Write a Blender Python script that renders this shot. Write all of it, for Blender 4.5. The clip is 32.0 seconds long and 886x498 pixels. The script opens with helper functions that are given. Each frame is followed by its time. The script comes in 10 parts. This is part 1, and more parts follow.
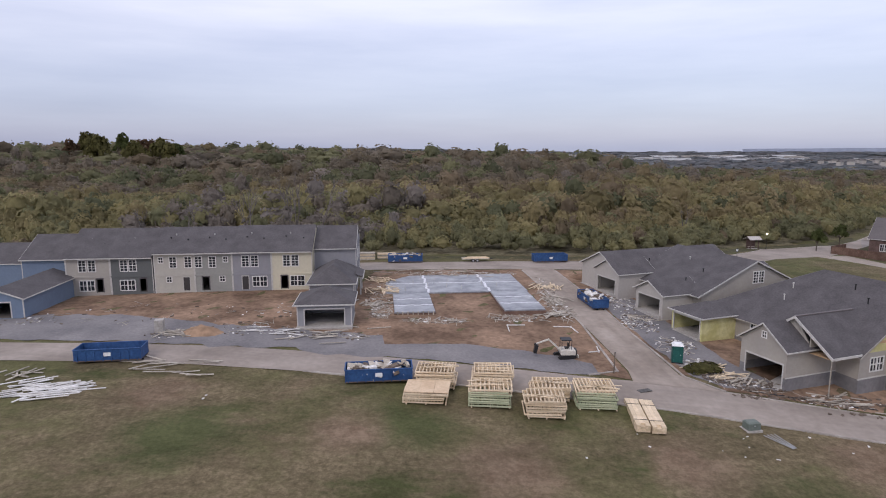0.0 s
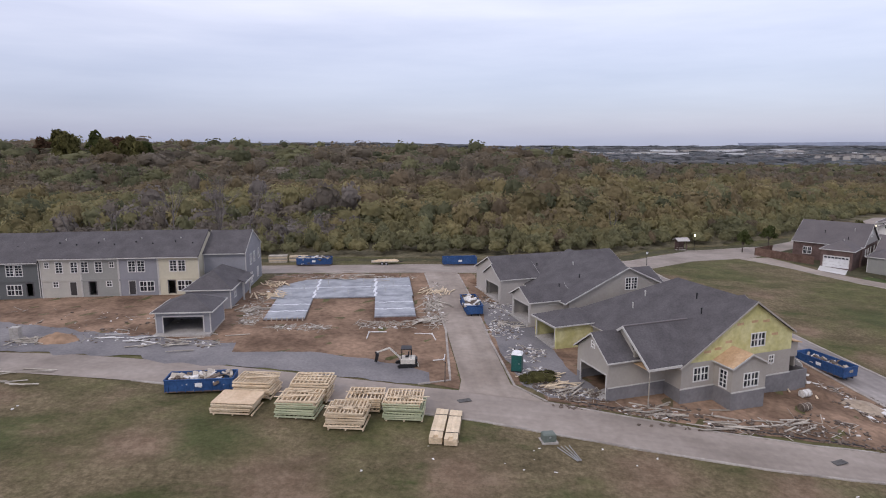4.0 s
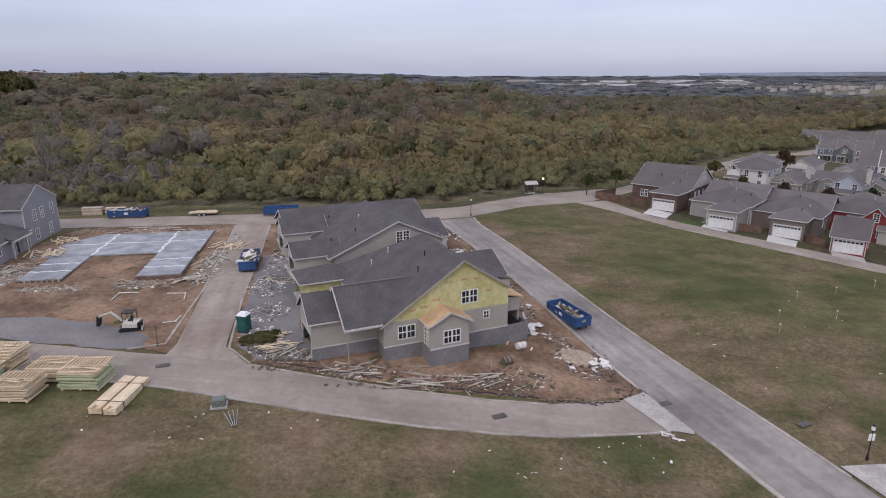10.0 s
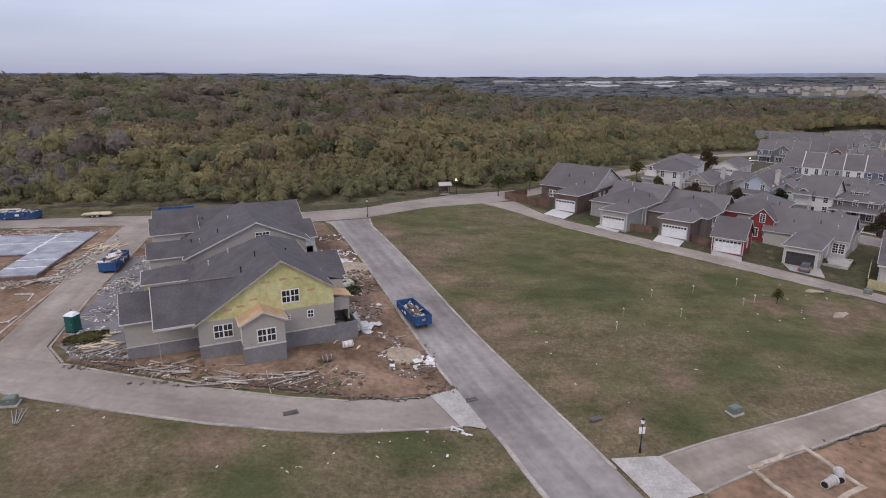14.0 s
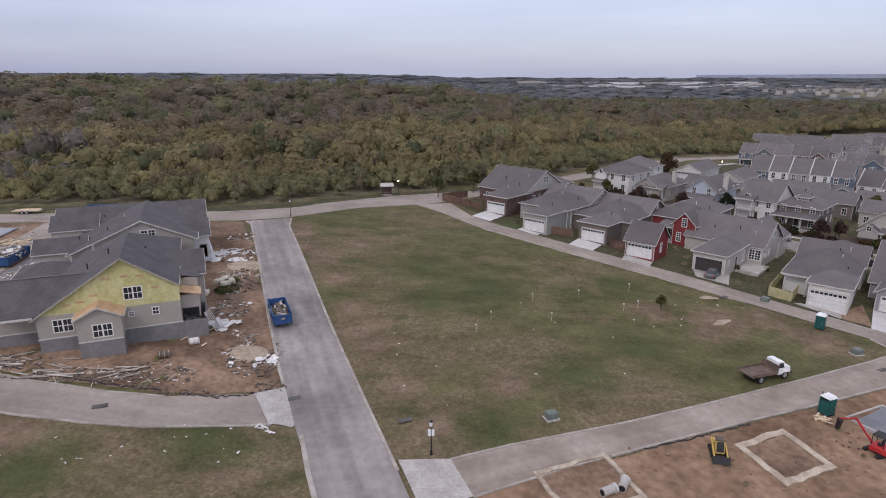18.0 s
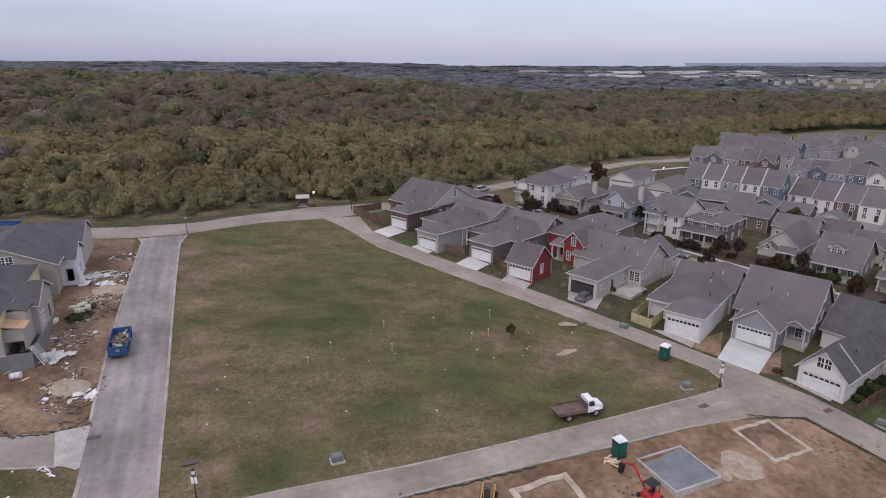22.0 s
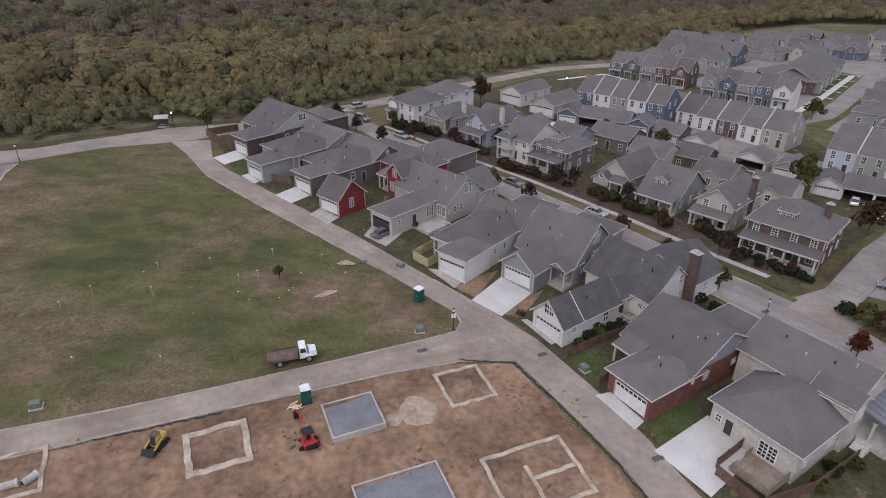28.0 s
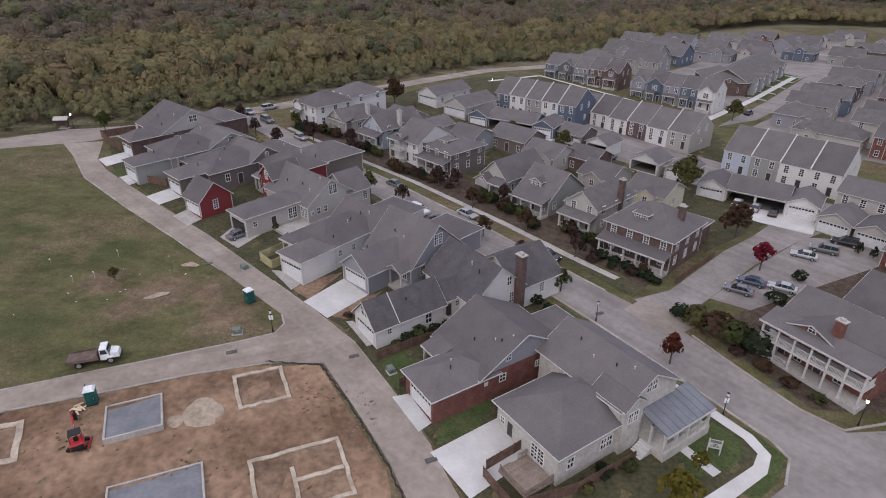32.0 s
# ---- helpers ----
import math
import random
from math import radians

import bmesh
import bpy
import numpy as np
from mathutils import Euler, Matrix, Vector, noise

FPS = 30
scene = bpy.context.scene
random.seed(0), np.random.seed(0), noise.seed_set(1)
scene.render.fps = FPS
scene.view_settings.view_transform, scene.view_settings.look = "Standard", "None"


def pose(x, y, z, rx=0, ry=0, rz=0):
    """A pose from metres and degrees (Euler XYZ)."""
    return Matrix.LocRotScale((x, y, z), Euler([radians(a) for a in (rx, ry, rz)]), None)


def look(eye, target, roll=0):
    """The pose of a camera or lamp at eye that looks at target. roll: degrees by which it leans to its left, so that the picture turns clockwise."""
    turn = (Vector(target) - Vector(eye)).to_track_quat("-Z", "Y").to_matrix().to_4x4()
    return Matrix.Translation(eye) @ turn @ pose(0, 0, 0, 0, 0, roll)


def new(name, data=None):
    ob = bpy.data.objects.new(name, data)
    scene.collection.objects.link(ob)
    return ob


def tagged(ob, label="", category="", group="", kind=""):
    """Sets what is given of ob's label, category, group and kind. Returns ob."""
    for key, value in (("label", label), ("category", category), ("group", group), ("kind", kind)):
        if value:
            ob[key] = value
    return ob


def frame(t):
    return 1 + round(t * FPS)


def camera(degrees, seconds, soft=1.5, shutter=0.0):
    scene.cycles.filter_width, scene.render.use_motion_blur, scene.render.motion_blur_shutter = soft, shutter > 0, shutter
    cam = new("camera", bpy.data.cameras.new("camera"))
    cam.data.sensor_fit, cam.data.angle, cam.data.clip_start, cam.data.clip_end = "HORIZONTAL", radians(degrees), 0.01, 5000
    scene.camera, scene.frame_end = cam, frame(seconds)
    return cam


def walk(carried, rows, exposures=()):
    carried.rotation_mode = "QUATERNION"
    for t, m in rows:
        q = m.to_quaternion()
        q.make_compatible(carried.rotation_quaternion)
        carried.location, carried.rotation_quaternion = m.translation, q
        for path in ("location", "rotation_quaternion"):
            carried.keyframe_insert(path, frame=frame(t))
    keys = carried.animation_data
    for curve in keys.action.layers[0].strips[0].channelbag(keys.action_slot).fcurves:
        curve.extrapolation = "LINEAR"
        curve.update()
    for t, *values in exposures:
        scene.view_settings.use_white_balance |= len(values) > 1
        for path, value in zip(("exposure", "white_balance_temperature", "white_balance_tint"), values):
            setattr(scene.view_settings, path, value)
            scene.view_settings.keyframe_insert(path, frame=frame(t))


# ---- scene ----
cam = camera(71.8, 32.0, soft=1.05)
METRES, EYE = 174.0, 22.0
# seconds, place along the flight (whole flight = 1), turn about x, y, z
ROWS = [
    (0.0, 0.0000, 0.0000, 0.0000, 80.60, 0.00, -0.00),
    (0.5, 0.0128, -0.0001, 0.0000, 80.20, -0.01, 0.06),
    (1.0, 0.0253, -0.0004, -0.0000, 80.20, -0.00, 0.11),
    (1.5, 0.0382, -0.0009, 0.0012, 80.19, -0.00, 0.14),
    (2.0, 0.0517, -0.0015, 0.0030, 80.19, 0.00, 0.17),
    (2.5, 0.0652, -0.0014, 0.0047, 80.19, 0.02, 0.16),
    (3.0, 0.0790, -0.0011, 0.0066, 80.19, 0.02, 0.20),
    (3.5, 0.0928, -0.0010, 0.0086, 80.18, 0.03, 0.25),
    (5.5, 0.1469, -0.0010, 0.0147, 78.22, 0.06, 0.40),
    (6.0, 0.1598, -0.0010, 0.0162, 77.04, 0.06, 0.44),
    (6.5, 0.1728, -0.0009, 0.0177, 75.76, 0.04, 0.46),
    (7.0, 0.1856, -0.0008, 0.0193, 74.50, 0.04, 0.50),
    (7.5, 0.1980, -0.0004, 0.0208, 73.86, 0.01, 0.51),
    (8.0, 0.2104, 0.0000, 0.0221, 73.85, 0.04, 0.52),
    (8.5, 0.2232, 0.0004, 0.0234, 73.85, 0.03, 0.41),
    (9.0, 0.2359, 0.0011, 0.0241, 73.83, 0.02, -1.73),
    (9.5, 0.2489, 0.0015, 0.0253, 73.82, 0.04, -3.07),
    (10.0, 0.2612, 0.0011, 0.0267, 73.82, 0.04, -3.66),
    (10.5, 0.2738, 0.0001, 0.0282, 73.80, 0.05, -3.93),
    (11.0, 0.2863, -0.0012, 0.0292, 73.80, 0.04, -4.19),
    (11.5, 0.2994, -0.0026, 0.0291, 73.81, 0.04, -4.33),
    (12.0, 0.3133, -0.0046, 0.0292, 73.82, 0.04, -4.35),
    (12.5, 0.3275, -0.0071, 0.0291, 73.84, 0.00, -4.38),
    (13.0, 0.3422, -0.0097, 0.0290, 73.85, -0.00, -4.41),
    (13.5, 0.3565, -0.0124, 0.0289, 73.87, 0.00, -4.45),
    (14.0, 0.3714, -0.0149, 0.0288, 73.88, -0.01, -4.49),
    (14.5, 0.3866, -0.0172, 0.0285, 73.86, 0.00, -4.48),
    (16.5, 0.4479, -0.0247, 0.0278, 73.86, -0.06, -2.86),
    (17.0, 0.4637, -0.0252, 0.0277, 73.88, -0.06, -2.35),
    (17.5, 0.4803, -0.0252, 0.0290, 73.88, -0.09, -2.00),
    (18.0, 0.4970, -0.0252, 0.0307, 73.91, -0.10, -1.79),
    (18.5, 0.5142, -0.0250, 0.0338, 73.90, -0.08, -1.63),
    (19.0, 0.5305, -0.0249, 0.0378, 73.93, -0.06, -1.55),
    (19.5, 0.5474, -0.0248, 0.0423, 73.93, -0.07, -1.44),
    (20.0, 0.5632, -0.0249, 0.0467, 73.92, -0.13, -1.38),
    (20.5, 0.5797, -0.0248, 0.0514, 73.95, -0.10, -1.34),
    (21.0, 0.5966, -0.0241, 0.0558, 74.00, -0.10, -1.31),
    (21.5, 0.6128, -0.0230, 0.0602, 73.59, -0.09, -1.26),
    (22.0, 0.6296, -0.0219, 0.0649, 72.81, -0.11, -1.23),
    (22.5, 0.6471, -0.0209, 0.0690, 70.52, -0.10, -1.17),
    (23.0, 0.6650, -0.0200, 0.0739, 68.42, -0.11, -1.13),
    (23.5, 0.6822, -0.0197, 0.0788, 68.42, -0.11, -1.08),
    (24.0, 0.6987, -0.0200, 0.0835, 68.41, -0.16, -1.07),
    (24.5, 0.7160, -0.0201, 0.0885, 68.27, -0.14, -1.05),
    (26.5, 0.7839, -0.0207, 0.1029, 66.71, -0.19, -0.98),
    (27.0, 0.8015, -0.0203, 0.1063, 65.02, -0.16, -0.96),
    (27.5, 0.8195, -0.0198, 0.1097, 63.29, -0.17, -0.93),
    (28.0, 0.8369, -0.0192, 0.1131, 62.53, -0.18, -0.91),
    (28.5, 0.8550, -0.0187, 0.1153, 62.53, -0.18, -0.90),
    (29.0, 0.8739, -0.0182, 0.1165, 62.56, -0.18, -0.90),
    (29.5, 0.8927, -0.0179, 0.1167, 62.57, -0.18, -0.88),
    (30.0, 0.9116, -0.0179, 0.1165, 62.57, -0.17, -0.86),
    (30.5, 0.9304, -0.0186, 0.1162, 62.58, -0.15, -0.84),
    (31.0, 0.9492, -0.0198, 0.1157, 62.59, -0.13, -0.84),
    (31.5, 0.9674, -0.0209, 0.1153, 62.60, -0.13, -0.82),
    (32.0, 0.9857, -0.0219, 0.1147, 62.61, -0.15, -0.79),
]
walk(cam, [(t, pose(METRES * x, METRES * y, EYE + METRES * z, a, b, c)) for t, x, y, z, a, b, c in ROWS], [(0.0, 0.0, 6750, 17), (32.0, 0.0, 6750, 17)])

# ---- sky and light: an overcast late-autumn afternoon ----
world = bpy.data.worlds.new("overcast")
scene.world = world
world.use_nodes = True
wn, wl = world.node_tree.nodes, world.node_tree.links
wn.clear()
w_out, w_bg = wn.new("ShaderNodeOutputWorld"), wn.new("ShaderNodeBackground")
w_sky = wn.new("ShaderNodeTexSky")
w_sky.sky_type, w_sky.sun_disc = "NISHITA", False
w_sky.sun_elevation, w_sky.sun_rotation = radians(38), radians(215)
w_co, w_map = wn.new("ShaderNodeTexCoord"), wn.new("ShaderNodeMapping")
w_map.inputs["Scale"].default_value = (1.0, 1.0, 8.0)
w_noise = wn.new("ShaderNodeTexNoise")
w_noise.inputs["Scale"].default_value, w_noise.inputs["Detail"].default_value, w_noise.inputs["Roughness"].default_value = 1.7, 6.0, 0.55
w_ramp = wn.new("ShaderNodeValToRGB")
w_ramp.color_ramp.elements[0].position, w_ramp.color_ramp.elements[1].position = 0.32, 0.72
w_ramp.color_ramp.elements[0].color, w_ramp.color_ramp.elements[1].color = (0.53, 0.572, 0.705, 1), (0.75, 0.778, 0.868, 1)
w_sep, w_grad = wn.new("ShaderNodeSeparateXYZ"), wn.new("ShaderNodeValToRGB")
for p, c in ((0.0, (0.400, 0.455, 0.600, 1)), (0.06, (0.425, 0.474, 0.610, 1)), (0.11, (0.580, 0.615, 0.715, 1)), (0.19, (0.89, 0.90, 0.93, 1)), (0.32, (1.01, 1.01, 1.02, 1)), (1.0, (1.265, 1.255, 1.245, 1))):
    el = w_grad.color_ramp.elements[0] if p == 0 else w_grad.color_ramp.elements[-1] if p == 1 else w_grad.color_ramp.elements.new(p)
    el.position, el.color = p, c
w_mul, w_mix = wn.new("ShaderNodeMix"), wn.new("ShaderNodeMix")
w_mul.data_type = w_mix.data_type = "RGBA"
w_mul.blend_type = "MULTIPLY"
w_mul.inputs["Factor"].default_value = 1.0
w_mix.inputs["Factor"].default_value = 0.04
wl.new(w_co.outputs["Generated"], w_map.inputs["Vector"])
wl.new(w_map.outputs["Vector"], w_noise.inputs["Vector"])
wl.new(w_noise.outputs["Fac"], w_ramp.inputs["Fac"])
wl.new(w_co.outputs["Generated"], w_sep.inputs[0])
wl.new(w_sep.outputs["Z"], w_grad.inputs["Fac"])
wl.new(w_ramp.outputs["Color"], w_mul.inputs[6])
wl.new(w_grad.outputs["Color"], w_mul.inputs[7])
wl.new(w_mul.outputs[2], w_mix.inputs[6])
wl.new(w_sky.outputs["Color"], w_mix.inputs[7])
wl.new(w_mix.outputs[2], w_bg.inputs["Color"])
wl.new(w_bg.outputs[0], w_out.inputs[0])
w_bg.inputs["Strength"].default_value = 1.13
sun = new("sun", bpy.data.lights.new("sun", "SUN"))
sun.data.energy, sun.data.angle, sun.data.color = 0.8, radians(16), (1.0, 0.96, 0.9)
sun.matrix_world = look((-40, -60, 70), (0, 0, 0))


# ---- materials ----
def mat(name, c1, c2, scale=0.5, rough=0.85, fine=8.0, amount=0.25, bump=0.0, lap=0.0, metal=0.0, contrast=(0.35, 0.65), obvar=0.0, spec=0.3, streak=None):
    """Two colours mixed by a broad noise, a finer grain over it, and optional horizontal laps (siding, shingle courses)."""
    m = bpy.data.materials.new(name)
    m.use_nodes = True
    n, l = m.node_tree.nodes, m.node_tree.links
    b = n["Principled BSDF"]
    geo, n1, ramp = n.new("ShaderNodeNewGeometry"), n.new("ShaderNodeTexNoise"), n.new("ShaderNodeValToRGB")
    n1.inputs["Scale"].default_value, n1.inputs["Detail"].default_value, n1.inputs["Roughness"].default_value = scale, 5.0, 0.6
    l.new(geo.outputs["Position"], n1.inputs["Vector"])
    l.new(n1.outputs["Fac"], ramp.inputs["Fac"])
    e = ramp.color_ramp.elements
    e[0].position, e[1].position, e[0].color, e[1].color = contrast[0], contrast[1], (*c1, 1), (*c2, 1)
    n2, mr = n.new("ShaderNodeTexNoise"), n.new("ShaderNodeMapRange")
    n2.inputs["Scale"].default_value, n2.inputs["Detail"].default_value = fine, 3.0
    l.new(geo.outputs["Position"], n2.inputs["Vector"])
    mr.inputs["From Min"].default_value, mr.inputs["From Max"].default_value = 0.3, 0.7
    mr.inputs["To Min"].default_value, mr.inputs["To Max"].default_value = 1 - amount, 1 + amount
    l.new(n2.outputs["Fac"], mr.inputs["Value"])
    last = mr.outputs["Result"]
    if obvar:
        info, mo, mm = n.new("ShaderNodeObjectInfo"), n.new("ShaderNodeMapRange"), n.new("ShaderNodeMath")
        mo.inputs["To Min"].default_value, mo.inputs["To Max"].default_value = 1 - obvar, 1 + obvar
        l.new(info.outputs["Random"], mo.inputs["Value"])
        mm.operation = "MULTIPLY"
        l.new(last, mm.inputs[0])
        l.new(mo.outputs["Result"], mm.inputs[1])
        last = mm.outputs[0]
    height = n2.outputs["Fac"]
    if lap:
        sep, k, fr = n.new("ShaderNodeSeparateXYZ"), n.new("ShaderNodeMath"), n.new("ShaderNodeMath")
        l.new(geo.outputs["Position"], sep.inputs[0])
        k.operation, k.inputs[1].default_value, fr.operation = "DIVIDE", lap, "FRACT"
        l.new(sep.outputs["Z"], k.inputs[0])
        l.new(k.outputs[0], fr.inputs[0])
        height = fr.outputs[0]
    mul = n.new("ShaderNodeMix")
    mul.data_type, mul.blend_type = "RGBA", "MULTIPLY"
    mul.inputs["Factor"].default_value = 1.0
    l.new(ramp.outputs["Color"], mul.inputs[6])
    l.new(last, mul.inputs[7])
    colour = mul.outputs[2]
    if streak:
        turn, amt = streak
        mp, n3, m3, mu3 = n.new("ShaderNodeMapping"), n.new("ShaderNodeTexNoise"), n.new("ShaderNodeMapRange"), n.new("ShaderNodeMix")
        mp.vector_type = "TEXTURE"
        mp.inputs["Rotation"].default_value, mp.inputs["Scale"].default_value = (0, 0, radians(turn)), (26, 1.1, 1)
        l.new(geo.outputs["Position"], mp.inputs["Vector"])
        l.new(mp.outputs["Vector"], n3.inputs["Vector"])
        n3.inputs["Scale"].default_value, n3.inputs["Detail"].default_value = 0.8, 4.0
        m3.inputs["From Min"].default_value, m3.inputs["From Max"].default_value = 0.3, 0.7
        m3.inputs["To Min"].default_value, m3.inputs["To Max"].default_value = 1 - amt, 1 + amt
        l.new(n3.outputs["Fac"], m3.inputs["Value"])
        mu3.data_type, mu3.blend_type = "RGBA", "MULTIPLY"
        mu3.inputs["Factor"].default_value = 1.0
        l.new(colour, mu3.inputs[6])
        l.new(m3.outputs["Result"], mu3.inputs[7])
        colour = mu3.outputs[2]
    l.new(colour, b.inputs["Base Color"])
    b.inputs["Roughness"].default_value, b.inputs["Metallic"].default_value = rough, metal
    b.inputs["Specular IOR Level"].default_value = spec
    if bump:
        bp = n.new("ShaderNodeBump")
        bp.inputs["Strength"].default_value, bp.inputs["Distance"].default_value = bump, 0.03
        l.new(height, bp.inputs["Height"])
        l.new(bp.outputs[0], b.inputs["Normal"])
    return m


def siding(name, r, g, b):
    return mat(name, (r * 0.94, g * 0.94, b * 0.95), (r * 1.04, g * 1.04, b * 1.03), 0.35, 0.75, 3.0, 0.04, 0.35, 0.2)


def tint(name, fac_name, stops, fine=0.6, amount=0.3, rough=0.9):
    """Foliage: a colour picked by a value stored with each tree, broken up by a finer noise."""
    m = bpy.data.materials.new(name)
    m.use_nodes = True
    n, l = m.node_tree.nodes, m.node_tree.links
    b = n["Principled BSDF"]
    at, ramp = n.new("ShaderNodeAttribute"), n.new("ShaderNodeValToRGB")
    at.attribute_name = fac_name
    l.new(at.outputs["Fac"], ramp.inputs["Fac"])
    e = ramp.color_ramp.elements
    while len(e) < len(stops):
        e.new(0.5)
    for k, (p, c) in enumerate(stops):
        e[k].position, e[k].color = p, (*c, 1)
    geo, n2, mr, isl = n.new("ShaderNodeNewGeometry"), n.new("ShaderNodeTexNoise"), n.new("ShaderNodeMapRange"), n.new("ShaderNodeMapRange")
    n2.inputs["Scale"].default_value, n2.inputs["Detail"].default_value = fine, 4.0
    l.new(geo.outputs["Position"], n2.inputs["Vector"])
    mr.inputs["From Min"].default_value, mr.inputs["From Max"].default_value = 0.3, 0.7
    mr.inputs["To Min"].default_value, mr.inputs["To Max"].default_value = 1 - amount, 1 + amount
    l.new(n2.outputs["Fac"], mr.inputs["Value"])
    isl.inputs["To Min"].default_value, isl.inputs["To Max"].default_value = 0.93, 1.07
    l.new(geo.outputs["Random Per Island"], isl.inputs["Value"])
    mm, mul, mt, tone = n.new("ShaderNodeMath"), n.new("ShaderNodeMix"), n.new("ShaderNodeMath"), n.new("ShaderNodeAttribute")
    mm.operation = mt.operation = "MULTIPLY"
    tone.attribute_name = "tone"
    l.new(mr.outputs["Result"], mt.inputs[0])
    l.new(isl.outputs["Result"], mt.inputs[1])
    l.new(mt.outputs[0], mm.inputs[0])
    l.new(tone.outputs["Fac"], mm.inputs[1])
    mul.data_type, mul.blend_type = "RGBA", "MULTIPLY"
    mul.inputs["Factor"].default_value = 1.0
    l.new(ramp.outputs["Color"], mul.inputs[6])
    l.new(mm.outputs[0], mul.inputs[7])
    l.new(mul.outputs[2], b.inputs["Base Color"])
    b.inputs["Roughness"].default_value = rough
    b.inputs["Specular IOR Level"].default_value = 0.1
    # thin leaves let some light through
    tr, mx = n.new("ShaderNodeBsdfTranslucent"), n.new("ShaderNodeMixShader")
    mx.inputs[0].default_value = 0.55
    l.new(mul.outputs[2], tr.inputs["Color"])
    l.new(b.outputs[0], mx.inputs[1])
    l.new(tr.outputs[0], mx.inputs[2])
    l.new(mx.outputs[0], n["Material Output"].inputs["Surface"])
    return m


def plain(name, c, rough=0.5, metal=0.0, var=0.08):
    return mat(name, tuple(v * (1 - var) for v in c), tuple(v * (1 + var) for v in c), 1.2, rough, 6.0, var, 0.0, 0.0, metal)


def grass_material():
    """Rough autumn meadow: green, straw and bare brown patches at several sizes, greener on the far lots."""
    m = bpy.data.materials.new("meadow")
    m.use_nodes = True
    n, l = m.node_tree.nodes, m.node_tree.links
    b = n["Principled BSDF"]
    geo = n.new("ShaderNodeNewGeometry")

    def noise_at(s, detail, rough, stretch=(1, 1, 1)):
        mp, t = n.new("ShaderNodeMapping"), n.new("ShaderNodeTexNoise")
        mp.inputs["Scale"].default_value = stretch
        l.new(geo.outputs["Position"], mp.inputs["Vector"])
        l.new(mp.outputs["Vector"], t.inputs["Vector"])
        t.inputs["Scale"].default_value, t.inputs["Detail"].default_value, t.inputs["Roughness"].default_value = s, detail, rough
        return t.outputs["Fac"]

    def mixed(fac, a, c, lo, hi):
        mr, mx = n.new("ShaderNodeMapRange"), n.new("ShaderNodeMix")
        mr.inputs["From Min"].default_value, mr.inputs["From Max"].default_value = lo, hi
        l.new(fac, mr.inputs["Value"])
        mx.data_type = "RGBA"
        l.new(mr.outputs["Result"], mx.inputs["Factor"])
        for k, v in ((6, a), (7, c)):
            if isinstance(v, tuple):
                mx.inputs[k].default_value = (*v, 1)
            else:
                l.new(v, mx.inputs[k])
        return mx.outputs[2]

    green = mixed(noise_at(0.9, 6, 0.7), (0.078, 0.077, 0.034), (0.124, 0.118, 0.056), 0.3, 0.7)
    straw = mixed(noise_at(1.3, 6, 0.7), (0.098, 0.079, 0.046), (0.176, 0.141, 0.087), 0.3, 0.7)
    dirt = mixed(noise_at(0.7, 5, 0.7), (0.130, 0.090, 0.059), (0.205, 0.152, 0.106), 0.3, 0.7)
    # the near field has gone to straw more than the far lot
    sep, lift, add = n.new("ShaderNodeSeparateXYZ"), n.new("ShaderNodeMapRange"), n.new("ShaderNodeMath")
    l.new(geo.outputs["Position"], sep.inputs[0])
    lift.inputs["From Min"].default_value, lift.inputs["From Max"].default_value = 58, 40
    lift.inputs["To Min"].default_value, lift.inputs["To Max"].default_value = 0.0, 0.09
    l.new(sep.outputs["Y"], lift.inputs["Value"])
    # greenest in the middle of the lot
    gr0, mp0, lush = n.new("ShaderNodeTexGradient"), n.new("ShaderNodeMapping"), n.new("ShaderNodeMath")
    gr0.gradient_type = "SPHERICAL"
    mp0.inputs["Location"].default_value, mp0.inputs["Scale"].default_value = (-100 / 42, -84 / 34, 0), (1 / 42, 1 / 34, 0)
    l.new(geo.outputs["Position"], mp0.inputs["Vector"])
    l.new(mp0.outputs["Vector"], gr0.inputs["Vector"])
    lush.operation, lush.inputs[1].default_value = "MULTIPLY_ADD", -0.085
    l.new(gr0.outputs["Fac"], lush.inputs[0])
    l.new(lift.outputs["Result"], lush.inputs[2])
    l.new(lush.outputs[0], add.inputs[0])
    l.new(noise_at(0.045, 8, 0.66), add.inputs[1])
    c = mixed(add.outputs[0], green, straw, 0.44, 0.57)
    c = mixed(noise_at(0.11, 6, 0.66, (1.0, 1.6, 1.0)), c, dirt, 0.56, 0.74)
    c = mixed(noise_at(0.07, 6, 0.70, (1.0, 2.0, 1.0)), (0.070, 0.076, 0.032), c, 0.33, 0.46)
    # lush green patches and bare places worn into the grass
    spots = [(x, y, rad, (0.073, 0.080, 0.035)) for x, y, rad in ((104.5, 60.4, 9), (95.7, 84.2, 11), (93.3, 49.5, 6), (114.4, 68.2, 8), (86.7, 93.7, 10), (88, 80.7, 8), (65.4, 47, 7), (-3, 50.5, 8), (-22, 47, 9), (52, 42, 8), (118, 88, 8), (28, 40, 8))]
    spots += [(x, y, rad, dirt) for x, y, rad in ((95.8, 57.5, 4.6), (87.6, 50.1, 3.4), (77.7, 71, 4.4), (-27, 55, 7), (80, 73, 4), (130, 77, 9), (141, 72, 8), (120, 79, 6), (36, 47.5, 7), (48, 46.5, 6), (63, 109, 6), (-8, 49, 6), (20, 46, 7), (5, 44, 8), (66, 100, 4), (69, 96, 5), (72, 88, 4.5), (76, 78, 4.5), (80, 67, 4), (84, 57, 4), (62, 114, 5), (74, 105, 4), (137, 78, 7), (126, 72, 5))]
